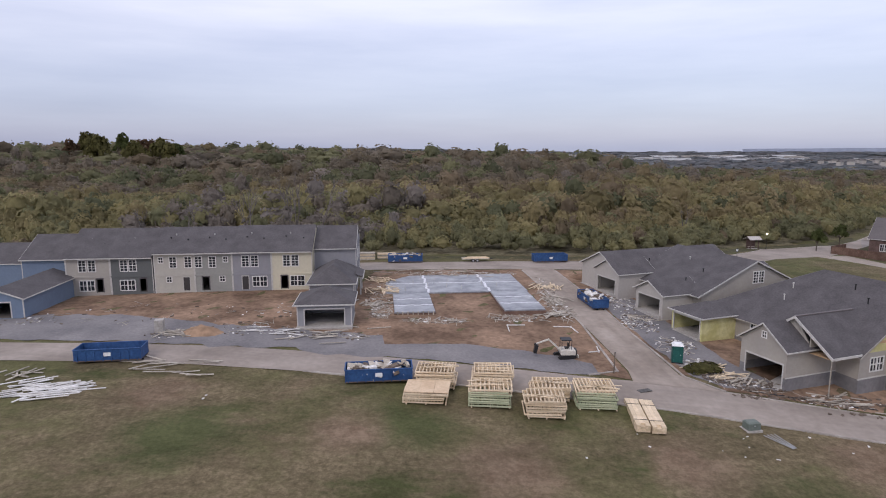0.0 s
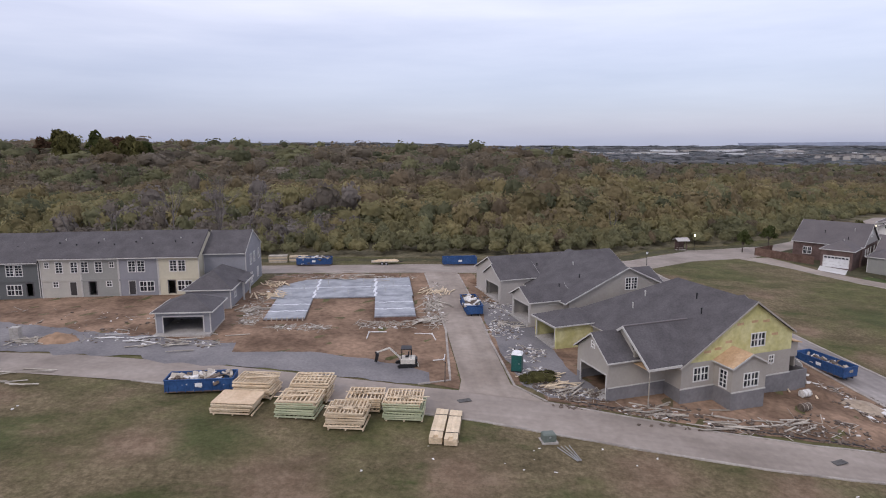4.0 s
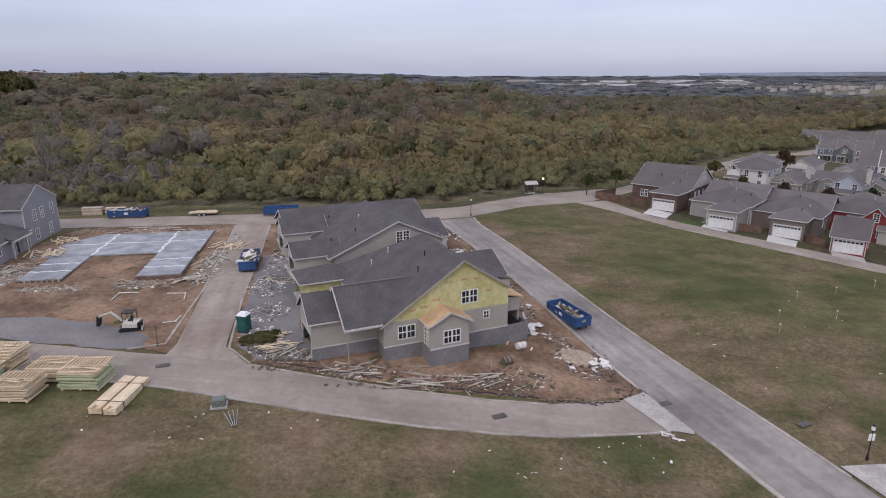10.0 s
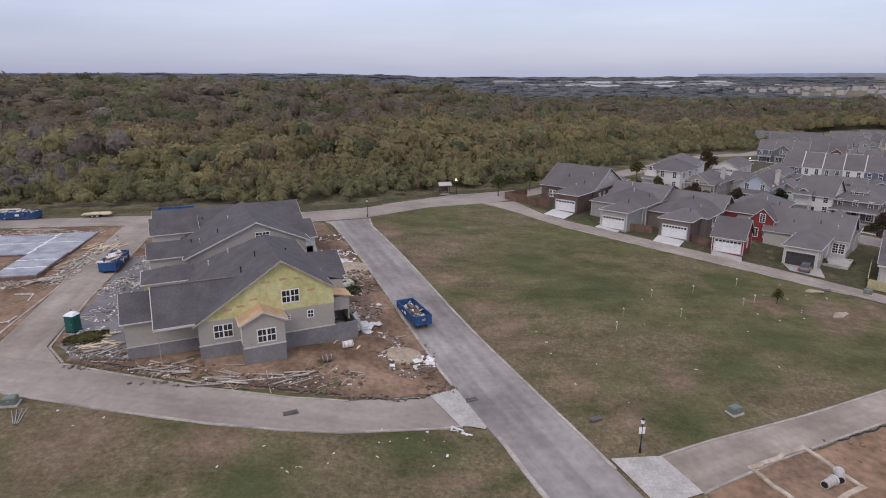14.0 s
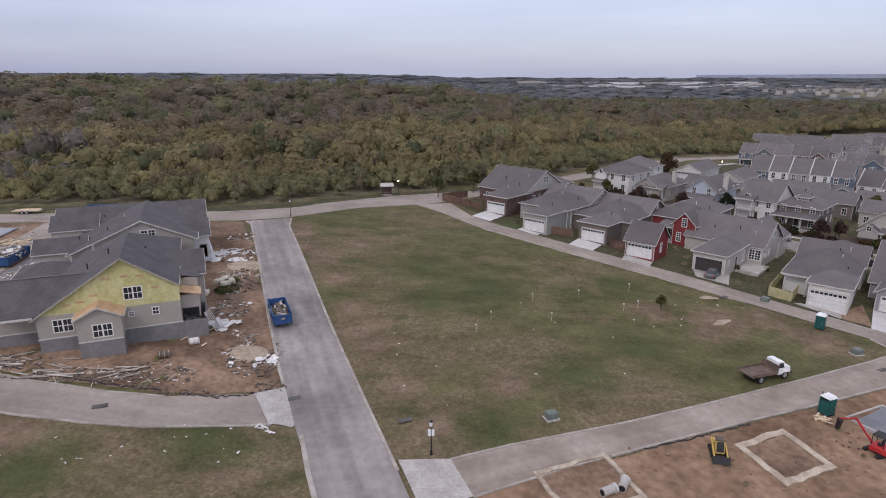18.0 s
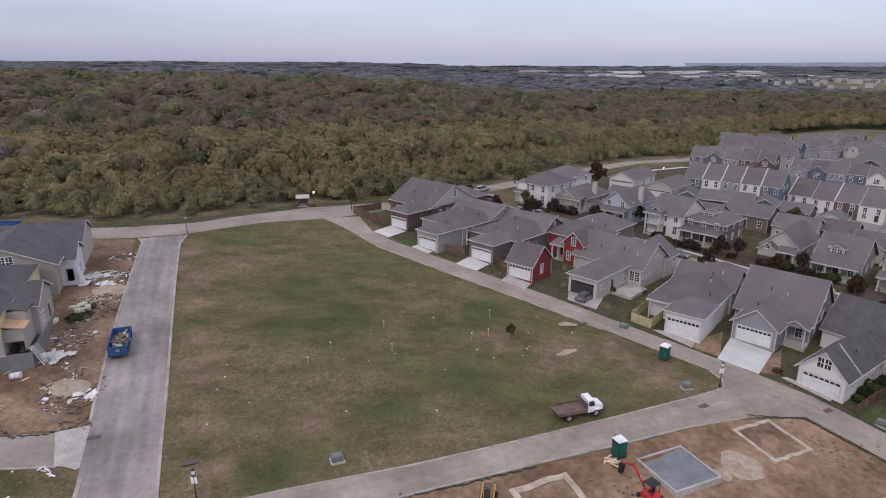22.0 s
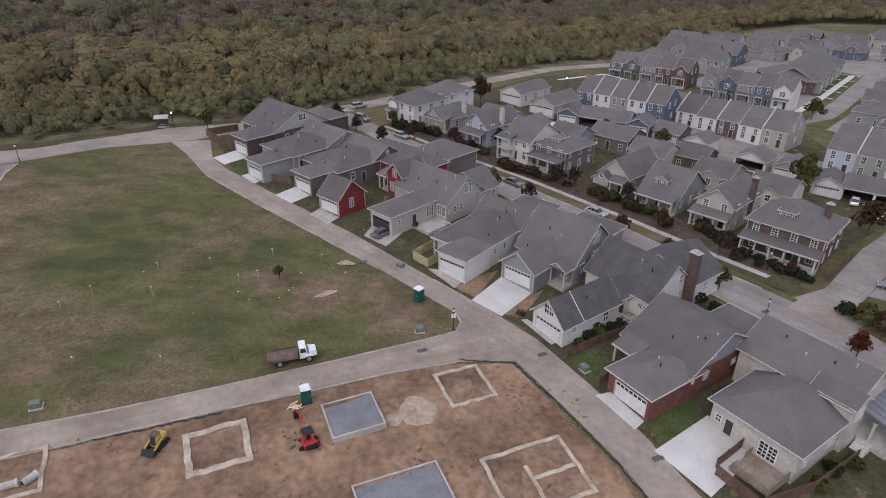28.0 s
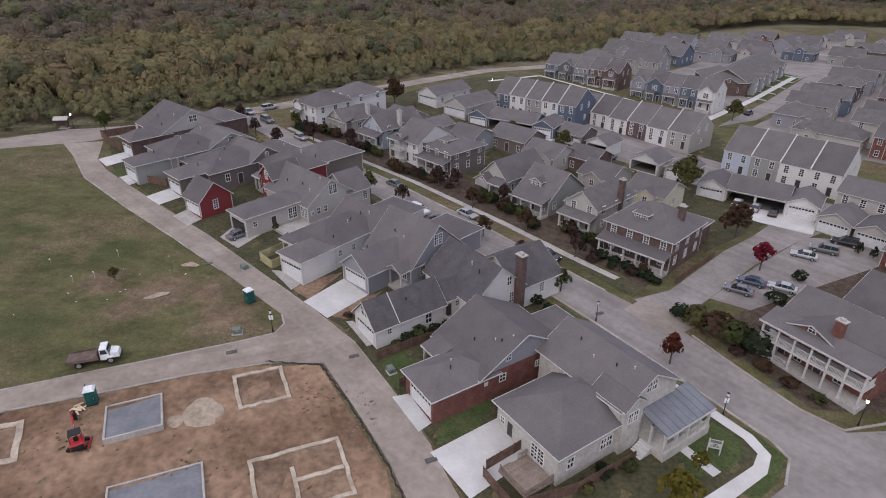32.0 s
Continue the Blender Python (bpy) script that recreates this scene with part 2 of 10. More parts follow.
    for sx, sy, sr, tone in spots:
        gr, mp, mu, ad = n.new("ShaderNodeTexGradient"), n.new("ShaderNodeMapping"), n.new("ShaderNodeMath"), n.new("ShaderNodeMath")
        gr.gradient_type = "SPHERICAL"
        mp.vector_type = "POINT"
        mp.inputs["Location"].default_value, mp.inputs["Scale"].default_value = (-sx / sr, -sy / sr, 0), (1 / sr, 1 / sr, 0)
        l.new(geo.outputs["Position"], mp.inputs["Vector"])
        l.new(mp.outputs["Vector"], gr.inputs["Vector"])
        ad.operation, ad.inputs[1].default_value = "MULTIPLY_ADD", 0.95
        l.new(gr.outputs["Fac"], ad.inputs[0])
        l.new(noise_at(0.45, 5, 0.65), ad.inputs[2])
        c = mixed(ad.outputs[0], c, tone, 0.75, 1.25)
    mow = mixed(noise_at(0.16, 7, 0.68, (1.0, 1.7, 1.0)), (0.76, 0.77, 0.74), (1.20, 1.19, 1.20), 0.36, 0.64)
    mul = n.new("ShaderNodeMix")
    mul.data_type, mul.blend_type = "RGBA", "MULTIPLY"
    mul.inputs["Factor"].default_value = 1.0
    l.new(c, mul.inputs[6])
    l.new(mow, mul.inputs[7])
    tuft = mixed(noise_at(2.6, 5, 0.75), (0.79, 0.79, 0.77), (1.19, 1.19, 1.20), 0.34, 0.66)
    mul2 = n.new("ShaderNodeMix")
    mul2.data_type, mul2.blend_type = "RGBA", "MULTIPLY"
    mul2.inputs["Factor"].default_value = 1.0
    l.new(mul.outputs[2], mul2.inputs[6])
    l.new(tuft, mul2.inputs[7])
    l.new(mul2.outputs[2], b.inputs["Base Color"])
    b.inputs["Roughness"].default_value, b.inputs["Specular IOR Level"].default_value = 0.95, 0.1
    bp = n.new("ShaderNodeBump")
    bp.inputs["Strength"].default_value, bp.inputs["Distance"].default_value = 0.6, 0.15
    l.new(noise_at(2.2, 6, 0.7), bp.inputs["Height"])
    l.new(bp.outputs[0], b.inputs["Normal"])
    return m


MEADOW = grass_material()
LAWN = mat("mown_lawn", (0.050, 0.070, 0.026), (0.080, 0.098, 0.040), 0.5, 0.95, 3.0, 0.25, 0.4, spec=0.1)
LAWN_DULL = mat("dull_lawn", (0.056, 0.056, 0.031), (0.088, 0.080, 0.047), 0.4, 0.95, 2.0, 0.25, 0.4, spec=0.1)
FOREST_FLOOR = mat("forest_floor", (0.125, 0.112, 0.072), (0.175, 0.155, 0.100), 0.1, 0.95, 1.0, 0.4, spec=0.1)
DIRT = mat("bare_dirt", (0.120, 0.078, 0.053), (0.285, 0.192, 0.133), 0.16, 0.95, 1.6, 0.24, 0.6, spec=0.1)
DIRT_RED = mat("graded_red_dirt", (0.140, 0.086, 0.056), (0.325, 0.218, 0.145), 0.09, 0.95, 1.2, 0.25, 0.6, spec=0.1)
MULCH = mat("mulch", (0.060, 0.045, 0.035), (0.105, 0.080, 0.060), 0.8, 0.95, 4.0, 0.3, spec=0.1)
GRAVEL = mat("blue_grey_gravel", (0.148, 0.142, 0.146), (0.225, 0.214, 0.212), 0.14, 0.95, 3.5, 0.12, 0.4, spec=0.15)
FOOTING = mat("sandy_footing_concrete", (0.30, 0.242, 0.185), (0.50, 0.425, 0.335), 0.7, 0.9, 3.0, 0.12, 0.3)
SAND = mat("pale_sand", (0.285, 0.225, 0.165), (0.385, 0.315, 0.240), 0.5, 0.95, 2.0, 0.15, 0.4)
ROAD = mat("pale_worn_street", (0.222, 0.188, 0.160), (0.318, 0.274, 0.238), 0.14, 0.88, 1.6, 0.08, 0.05, streak=(-8, 0.10))
ROAD_S = mat("worn_site_asphalt", (0.192, 0.172, 0.160), (0.300, 0.273, 0.254), 0.14, 0.88, 1.4, 0.10, 0.05, streak=(-71, 0.20))
ROAD_X = mat("muddy_cross_alley_paving", (0.225, 0.186, 0.152), (0.335, 0.285, 0.240), 0.15, 0.9, 1.3, 0.10, 0.08, streak=(21, 0.14))
ROAD_A = mat("muddy_site_alley_paving", (0.230, 0.190, 0.157), (0.330, 0.282, 0.240), 0.15, 0.9, 1.3, 0.10, 0.08, streak=(96, 0.12))
ROAD_B = mat("grey_asphalt_street", (0.192, 0.171, 0.158), (0.274, 0.248, 0.232), 0.13, 0.88, 1.2, 0.09, 0.05, streak=(-47, 0.12))
ROAD_C = mat("muddy_alley_paving", (0.232, 0.194, 0.162), (0.325, 0.278, 0.236), 0.15, 0.9, 1.3, 0.10, 0.08, streak=(-43, 0.10))
KERB = mat("concrete_kerb", (0.24, 0.212, 0.185), (0.40, 0.365, 0.325), 0.4, 0.85, 4.0, 0.12)
CONCRETE = mat("new_concrete", (0.49, 0.48, 0.46), (0.59, 0.58, 0.56), 0.3, 0.8, 3.0, 0.04)
CONCRETE_D = mat("worn_concrete", (0.33, 0.31, 0.285), (0.44, 0.415, 0.385), 0.5, 0.85, 4.0, 0.12)
SLAB = mat("poly_sheeted_slab", (0.130, 0.140, 0.158), (0.310, 0.322, 0.345), 0.45, 0.32, 2.0, 0.12, 0.3, spec=0.5)
SLAB_W = mat("white_sheeting_fold", (0.60, 0.61, 0.64), (0.72, 0.73, 0.76), 0.6, 0.4, 3.0, 0.08)
PADGREY = mat("grey_pad_fill", (0.155, 0.160, 0.172), (0.215, 0.220, 0.235), 0.4, 0.9, 2.5, 0.08)
SHINGLE = mat("charcoal_shingles", (0.075, 0.069, 0.072), (0.102, 0.095, 0.098), 0.5, 0.9, 5.0, 0.16, 0.3, 0.16)
SHINGLE_B = mat("weathered_grey_shingles", (0.113, 0.101, 0.102), (0.139, 0.124, 0.124), 0.3, 0.9, 6.0, 0.10, 0.35, 0.19, obvar=0.14)
SHINGLE_L = mat("pale_grey_shingles", (0.108, 0.100, 0.096), (0.142, 0.132, 0.127), 0.5, 0.9, 5.0, 0.15, 0.3, 0.16, obvar=0.1)
SEAM = mat("standing_seam_roof", (0.17, 0.18, 0.20), (0.21, 0.22, 0.24), 0.5, 0.5, 4.0, 0.05, metal=0.3)
WHITE = plain("white_trim", (0.50, 0.485, 0.46), 0.6)
WHITE_W = plain("white_window_frame", (0.68, 0.67, 0.65), 0.55)
WHITE_D = plain("white_door", (0.62, 0.62, 0.62), 0.55)
TAN, GREY, DARKGREY = siding("tan_siding", 0.36, 0.335, 0.30), siding("grey_siding", 0.255, 0.255, 0.275), siding("dark_green_grey_siding", 0.118, 0.125, 0.125)
BEIGE, CREAM, SAGE = siding("beige_siding", 0.43, 0.41, 0.365), siding("cream_siding", 0.56, 0.52, 0.40), siding("sage_grey_siding", 0.285, 0.285, 0.265)
BLUE, LBLUE, PALE = siding("blue_siding", 0.155, 0.205, 0.285), siding("light_blue_siding", 0.40, 0.44, 0.50), siding("pale_grey_siding", 0.415, 0.39, 0.36)
WHITES, BROWN, NAVY = siding("white_siding", 0.62, 0.605, 0.58), siding("brown_siding", 0.155, 0.130, 0.118), siding("dark_blue_siding", 0.10, 0.125, 0.165)
REDS = siding("barn_red_siding", 0.20, 0.035, 0.038)
STONE = mat("pale_stone", (0.40, 0.375, 0.34), (0.52, 0.495, 0.455), 1.0, 0.85, 5.0, 0.15, 0.4)
GREYWRAP = mat("grey_block_plinth", (0.165, 0.160, 0.165), (0.215, 0.208, 0.212), 0.6, 0.85, 3.0, 0.1, 0.3, 0.2)
YELLOW = mat("yellow_sheathing", (0.46, 0.43, 0.19), (0.57, 0.54, 0.285), 0.6, 0.75, 2.5, 0.10, contrast=(0.4, 0.6))
OSB = mat("raw_board_sheathing", (0.42, 0.27, 0.15), (0.52, 0.36, 0.22), 1.0, 0.85, 5.0, 0.12)
BRICK = mat("red_brick", (0.135, 0.055, 0.045), (0.205, 0.090, 0.072), 0.8, 0.9, 7.0, 0.25, 0.3, 0.075)
BRICK_D = mat("brown_brick", (0.095, 0.062, 0.055), (0.150, 0.100, 0.088), 0.8, 0.9, 7.0, 0.25, 0.3, 0.075)
LUMBER = mat("fresh_lumber", (0.56, 0.44, 0.295), (0.69, 0.57, 0.415), 0.9, 0.8, 6.0, 0.12, obvar=0.12)
LUMBER_G = mat("green_treated_lumber", (0.36, 0.40, 0.26), (0.47, 0.49, 0.33), 0.9, 0.8, 6.0, 0.12, obvar=0.1)
PLY = mat("plywood_sheet", (0.52, 0.38, 0.25), (0.62, 0.48, 0.33), 0.8, 0.8, 5.0, 0.1, obvar=0.08)
WEATHERED = mat("weathered_board", (0.30, 0.265, 0.22), (0.46, 0.42, 0.36), 0.9, 0.9, 5.0, 0.2, obvar=0.25)
DEBRIS_W = mat("pale_scrap", (0.52, 0.50, 0.47), (0.72, 0.71, 0.69), 0.9, 0.8, 5.0, 0.15)
DEBRIS_D = mat("dark_scrap", (0.095, 0.072, 0.058), (0.17, 0.135, 0.108), 0.9, 0.9, 5.0, 0.3)
FENCE_B = mat("brown_fence_boards", (0.105, 0.060, 0.045), (0.165, 0.105, 0.080), 0.9, 0.9, 6.0, 0.2, obvar=0.15)
FENCE_Y = mat("new_fence_boards", (0.36, 0.325, 0.17), (0.48, 0.43, 0.25), 0.9, 0.9, 6.0, 0.15, obvar=0.12)
DECK = mat("deck_boards", (0.23, 0.18, 0.145), (0.31, 0.25, 0.205), 0.9, 0.85, 6.0, 0.15, obvar=0.1)
GLASS = plain("window_glass", (0.028, 0.032, 0.038), 0.08, 0.0, 0.2)
GLASS.node_tree.nodes["Principled BSDF"].inputs["Specular IOR Level"].default_value = 0.6
INSIDE = plain("bare_interior", (0.16, 0.145, 0.13), 0.9)
DARKDOOR = plain("dark_door", (0.050, 0.045, 0.045), 0.5)
BIN_BLUE = mat("dumpster_blue", (0.018, 0.060, 0.170), (0.032, 0.090, 0.225), 0.7, 0.55, 4.0, 0.2)
RUST = mat("rusty_steel", (0.09, 0.065, 0.055), (0.17, 0.12, 0.095), 0.8, 0.8, 4.0, 0.25)
TOILET = plain("dark_teal_plastic", (0.012, 0.085, 0.075), 0.5, 0.0, 0.15)
ROOFWHITE = plain("white_plastic", (0.72, 0.73, 0.73), 0.4)
BLACK = plain("black_metal", (0.022, 0.022, 0.024), 0.5, 0.2)
RUBBER = plain("rubber", (0.020, 0.020, 0.021), 0.85)
STEEL = plain("bright_steel", (0.45, 0.46, 0.47), 0.4, 0.7)
MACH_RED = plain("machine_red", (0.42, 0.030, 0.032), 0.45, 0.0, 0.12)
MACH_YEL = plain("machine_yellow", (0.50, 0.35, 0.11), 0.5, 0.0, 0.15)
MACH_WHT = plain("machine_cream", (0.55, 0.52, 0.46), 0.5, 0.0, 0.12)
BARK = mat("bark", (0.065, 0.052, 0.042), (0.115, 0.095, 0.078), 2.0, 0.95, 9.0, 0.3, 0.5)
BARK_G = mat("grey_bark", (0.115, 0.100, 0.092), (0.185, 0.165, 0.150), 2.0, 0.95, 9.0, 0.3)
TYVEK = plain("white_wrap", (0.60, 0.61, 0.62), 0.6)
MANHOLE = plain("cast_iron", (0.10, 0.095, 0.09), 0.7, 0.2, 0.2)
UTIL = plain("utility_green", (0.135, 0.160, 0.140), 0.6)
LAMPGLASS = bpy.data.materials.new("lit_globe")
LAMPGLASS.use_nodes = True
lb = LAMPGLASS.node_tree.nodes["Principled BSDF"]
lb.inputs["Base Color"].default_value = (0.9, 0.85, 0.7, 1)
lb.inputs["Emission Color"].default_value, lb.inputs["Emission Strength"].default_value = (1.0, 0.86, 0.62, 1), 6.0
WOODS = tint("autumn_woods", "tree", [(0.0, (0.138, 0.146, 0.088)), (0.18, (0.232, 0.226, 0.126)), (0.34, (0.286, 0.254, 0.130)), (0.46, (0.292, 0.242, 0.132)), (0.60, (0.226, 0.178, 0.120)),
                                      (0.75, (0.208, 0.178, 0.134)), (0.88, (0.228, 0.198, 0.168)), (1.0, (0.255, 0.230, 0.210))], 0.9, 0.14)
# leaf colours of the far woods, with the blue-grey of haze painted in
WOODS_FAR_HAZE = tint("hazed_distant_woods", "tree", [(0.0, (0.190, 0.212, 0.228)), (0.5, (0.235, 0.240, 0.246)), (1.0, (0.270, 0.265, 0.268))], 0.05, 0.15)
LEAF = {}
for leaf_name, col in (("green_leaves", (0.085, 0.100, 0.038)), ("dark_evergreen", (0.036, 0.052, 0.028)), ("maroon_leaves", (0.078, 0.050, 0.044)),
                       ("scarlet_leaves", (0.22, 0.026, 0.045)), ("russet_leaves", (0.13, 0.042, 0.028)), ("yellow_leaves", (0.17, 0.145, 0.030)), ("rust_leaves", (0.100, 0.062, 0.038)), ("olive_leaves", (0.115, 0.108, 0.042))):
    LEAF[leaf_name] = tint(leaf_name, "tree", [(0.0, tuple(v * 0.7 for v in col)), (1.0, tuple(v * 1.3 for v in col))], 1.5)


# ---- building blocks ----
class Mb:
    """A small mesh builder."""

    def __init__(self):
        self.v, self.f = [], []

    def hexa(self, p):
        k = len(self.v)
        self.v += [tuple(q) for q in p]
        self.f += [(k, k + 3, k + 2, k + 1), (k + 4, k + 5, k + 6, k + 7), (k, k + 1, k + 5, k + 4), (k + 1, k + 2, k + 6, k + 5), (k + 2, k + 3, k + 7, k + 6), (k + 3, k, k + 4, k + 7)]
        return self

    def box(self, x0, y0, z0, x1, y1, z1):
        return self.hexa([(x0, y0, z0), (x1, y0, z0), (x1, y1, z0), (x0, y1, z0), (x0, y0, z1), (x1, y0, z1), (x1, y1, z1), (x0, y1, z1)])

    def bevel_box(self, x0, y0, z0, x1, y1, z1, c):
        """A box whose top edges are chamfered by c."""
        self.box(x0, y0, z0, x1, y1, z1 - c)
        return self.hexa([(x0, y0, z1 - c), (x1, y0, z1 - c), (x1, y1, z1 - c), (x0, y1, z1 - c), (x0 + c, y0 + c, z1), (x1 - c, y0 + c, z1), (x1 - c, y1 - c, z1), (x0 + c, y1 - c, z1)])

    def turned(self, m, x0, y0, z0, x1, y1, z1):
        pts = [(x0, y0, z0), (x1, y0, z0), (x1, y1, z0), (x0, y1, z0), (x0, y0, z1), (x1, y0, z1), (x1, y1, z1), (x0, y1, z1)]
        return self.hexa([m @ Vector(p) for p in pts])

    def ext(self, poly, d):
        """A convex polygon pushed along d."""
        k, n, d = len(self.v), len(poly), Vector(d)
        self.v += [tuple(p) for p in poly] + [tuple(Vector(p) + d) for p in poly]
        self.f += [tuple(range(k, k + n))[::-1], tuple(range(k + n, k + 2 * n))]
        self.f += [(k + i, k + (i + 1) % n, k + n + (i + 1) % n, k + n + i) for i in range(n)]
        return self

    def tube(self, p, q, r, r2=None, n=7):
        p, q, r2 = Vector(p), Vector(q), r if r2 is None else r2
        w = (q - p).normalized()
        a = w.orthogonal().normalized()
        b, k = w.cross(a), len(self.v)
        for c, rr in ((p, r), (q, r2)):
            self.v += [tuple(c + (a * math.cos(6.2832 * i / n) + b * math.sin(6.2832 * i / n)) * rr) for i in range(n)]
        self.f += [(k + i, k + (i + 1) % n, k + n + (i + 1) % n, k + n + i) for i in range(n)] + [tuple(range(k, k + n))[::-1], tuple(range(k + n, k + 2 * n))]
        return self

    def mesh(self, name, weld=False):
        me = bpy.data.meshes.new(name)
        me.from_pydata(self.v, [], self.f)
        bm = bmesh.new()
        bm.from_mesh(me)
        if weld:
            bmesh.ops.remove_doubles(bm, verts=bm.verts, dist=0.002)
        bmesh.ops.recalc_face_normals(bm, faces=bm.faces)
        bm.to_mesh(me)
        bm.free()
        return me


def part(name, shape, material, parent=None, m=None, label=""):
    """One mesh object, under a thing or under one of its parts."""
    me = shape.mesh(name) if isinstance(shape, Mb) else shape
    if not me.materials:
        me.materials.append(material)
    ob = new(name, me)
    if parent is not None:
        ob.parent = parent
    if m is not None:
        ob.matrix_basis = m
    return tagged(ob, label)


def thing(name, m, label, category, group=""):
    ob = new(name)
    ob.empty_display_size = 0.5
    ob.matrix_basis = m
    return tagged(ob, label, category, group)


# ---- the lie of the land ----
def smooth(t):
    t = np.clip(t, 0, 1)
    return t * t * (3 - 2 * t)


def G(x, y):
    """Height of the ground: the site falls towards +x, a wooded hill rises behind it, and the plain beyond falls away."""
    xx, yy = np.clip(x, -70, 290), np.clip(y, 20, 200)
    u, v = (xx - 80) / 100, (yy - 80) / 50
    z = -4.189 - 5.631 * u + 2.889 * v - 0.788 * u * u + 0.876 * u * v - 1.059 * v * v + 0.929 * u ** 3 - 1.217 * u * u * v + 0.145 * u * v * v + 0.229 * v ** 3
    for cx, cy, rx, ry, a in ((72, 62, 11, 30, -1.5), (138, 54, 20, 14, 0.6), (77, 152, 14, 12, -1.4), (205, 50, 12, 12, -0.5)):
        z = z + a * np.exp(-((xx - cx) / rx) ** 2 - ((yy - cy) / ry) ** 2)
    d = np.maximum(0, y - 165)
    z = z + 4.5 * smooth((40 - x) / 110) * smooth((y - 132) / 70)
    z = z + (8.5 + 6.5 * smooth((20 - x) / 230)) * smooth(d / 240) * (1 - smooth((x - 10) / 190)) * (1 - 0.85 * smooth((d - 380) / 600))
    z = z - 11 * smooth((d - 60) / 900) * smooth((x + 500) / 700)
    return z + 8 * smooth((d - 1500) / 2600)


def g(x, y):
    return float(G(x, y))


def at(x, y, ang=0.0, dz=0.0):
    return pose(x, y, g(x, y) + dz, 0, 0, ang)


def loft(name, a, b, n, m, dz, material, label="", category="", parent=None):
    """A sheet on the ground between two edge lines, m strips wide, n steps per leg."""
    def dense(p):
        out = []
        for i in range(len(p) - 1):
            out += [(p[i][0] + (p[i + 1][0] - p[i][0]) * k / n, p[i][1] + (p[i + 1][1] - p[i][1]) * k / n) for k in range(n)]
        return out + [p[-1]]
    a, b = dense(a), dense(b)
    v, f = [], []
    for p, q in zip(a, b):
        for k in range(m + 1):
            x, y = p[0] + (q[0] - p[0]) * k / m, p[1] + (q[1] - p[1]) * k / m
            v.append((x, y, g(x, y) + dz))
    for i in range(len(a) - 1):
        for k in range(m):
            j = i * (m + 1) + k
            f.append((j, j + 1, j + m + 2, j + m + 1))
    me = bpy.data.meshes.new(name)
    me.from_pydata(v, [], f)
    bm = bmesh.new()
    bm.from_mesh(me)
    bmesh.ops.recalc_face_normals(bm, faces=bm.faces)
    if bm.faces and sum(fc.normal.z for fc in bm.faces) < 0:
        bmesh.ops.reverse_faces(bm, faces=bm.faces)
    bm.to_mesh(me)
    bm.free()
    for poly in me.polygons:
        poly.use_smooth = True
    ob = part(name, me, material, parent)
    return ob if parent is not None else tagged(ob, label, category, "", "structure")


def kerb(line, name="kerb", w=0.32, h=0.13, material=None, dz=0.0):
    """A raised kerb along a line, following the ground."""
    v, f = [], []
    pts = []
    for i in range(len(line) - 1):
        (x0, y0), (x1, y1) = line[i], line[i + 1]
        k = max(1, int(math.hypot(x1 - x0, y1 - y0) / 2.5))
        pts += [(x0 + (x1 - x0) * j / k, y0 + (y1 - y0) * j / k) for j in range(k)]
    pts.append(line[-1])
    for i, (x, y) in enumerate(pts):
        p, q = pts[max(0, i - 1)], pts[min(len(pts) - 1, i + 1)]
        t = Vector((q[0] - p[0], q[1] - p[1])).normalized()
        nx, ny = -t.y * w / 2, t.x * w / 2
        z = g(x, y) + dz
        v += [(x - nx, y - ny, z - 0.1), (x - nx * 0.8, y - ny * 0.8, z + h), (x + nx * 0.8, y + ny * 0.8, z + h), (x + nx, y + ny, z - 0.1)]
    for i in range(len(pts) - 1):
        k = 4 * i
        f += [(k, k + 4, k + 5, k + 1), (k + 1, k + 5, k + 6, k + 2), (k + 2, k + 6, k + 7, k + 3)]
    k = 4 * (len(pts) - 1)
    f += [(0, 1, 2, 3), (k, k + 3, k + 2, k + 1)]
    mb = Mb()
    mb.v, mb.f = v, f
    return tagged(part(name, mb, material or KERB), "low concrete kerb along the street edge", "kerb", "", "structure")


# the ground: one sheet, fine near the flight and coarse to the horizon
def spread(lo, hi, step, far0, far1):
    a = list(np.arange(lo, hi + step, step))
    s, p = step, a[0]
    while p > far0:
        s *= 1.22
        p -= s
        a.insert(0, p)
    s, p = step, a[-1]
    while p < far1:
        s *= 1.22
        p += s
        a.append(p)
    return np.array(a)


gx, gy = spread(-80, 290, 2.0, -3200, 3400), spread(15, 175, 2.0, -900, 4400)
GX, GY = np.meshgrid(gx, gy)
GZ = G(GX, GY)
GZ = GZ + 0.05 * np.sin(GX * 0.9 + np.sin(GY * 0.5) * 2) * np.sin(GY * 0.7) * (GY < 200)
GZ = GZ + 16 * np.exp(-((GX - 1150) / 420) ** 2 - ((GY - 1250) / 330) ** 2)
nyy, nxx = GX.shape
me = bpy.data.meshes.new("ground")
idx = np.arange(nyy * nxx).reshape(nyy, nxx)
quads = np.stack([idx[:-1, :-1], idx[:-1, 1:], idx[1:, 1:], idx[1:, :-1]], -1).reshape(-1, 4)
me.from_pydata(np.stack([GX, GY, GZ], -1).reshape(-1, 3).tolist(), [], quads.tolist())
me.materials.append(MEADOW)
me.materials.append(FOREST_FLOOR)
cx, cy = (GX[:-1, :-1] + GX[1:, 1:]).ravel() / 2, (GY[:-1, :-1] + GY[1:, 1:]).ravel() / 2
EDGE = [(-700, 126), (-90, 126), (36, 128), (57, 135), (74, 153), (91, 156), (106, 164), (121, 177), (135, 190), (166, 222), (205, 263), (240, 287), (330, 372), (420, 420), (520, 390), (700, 330), (3400, 330)]
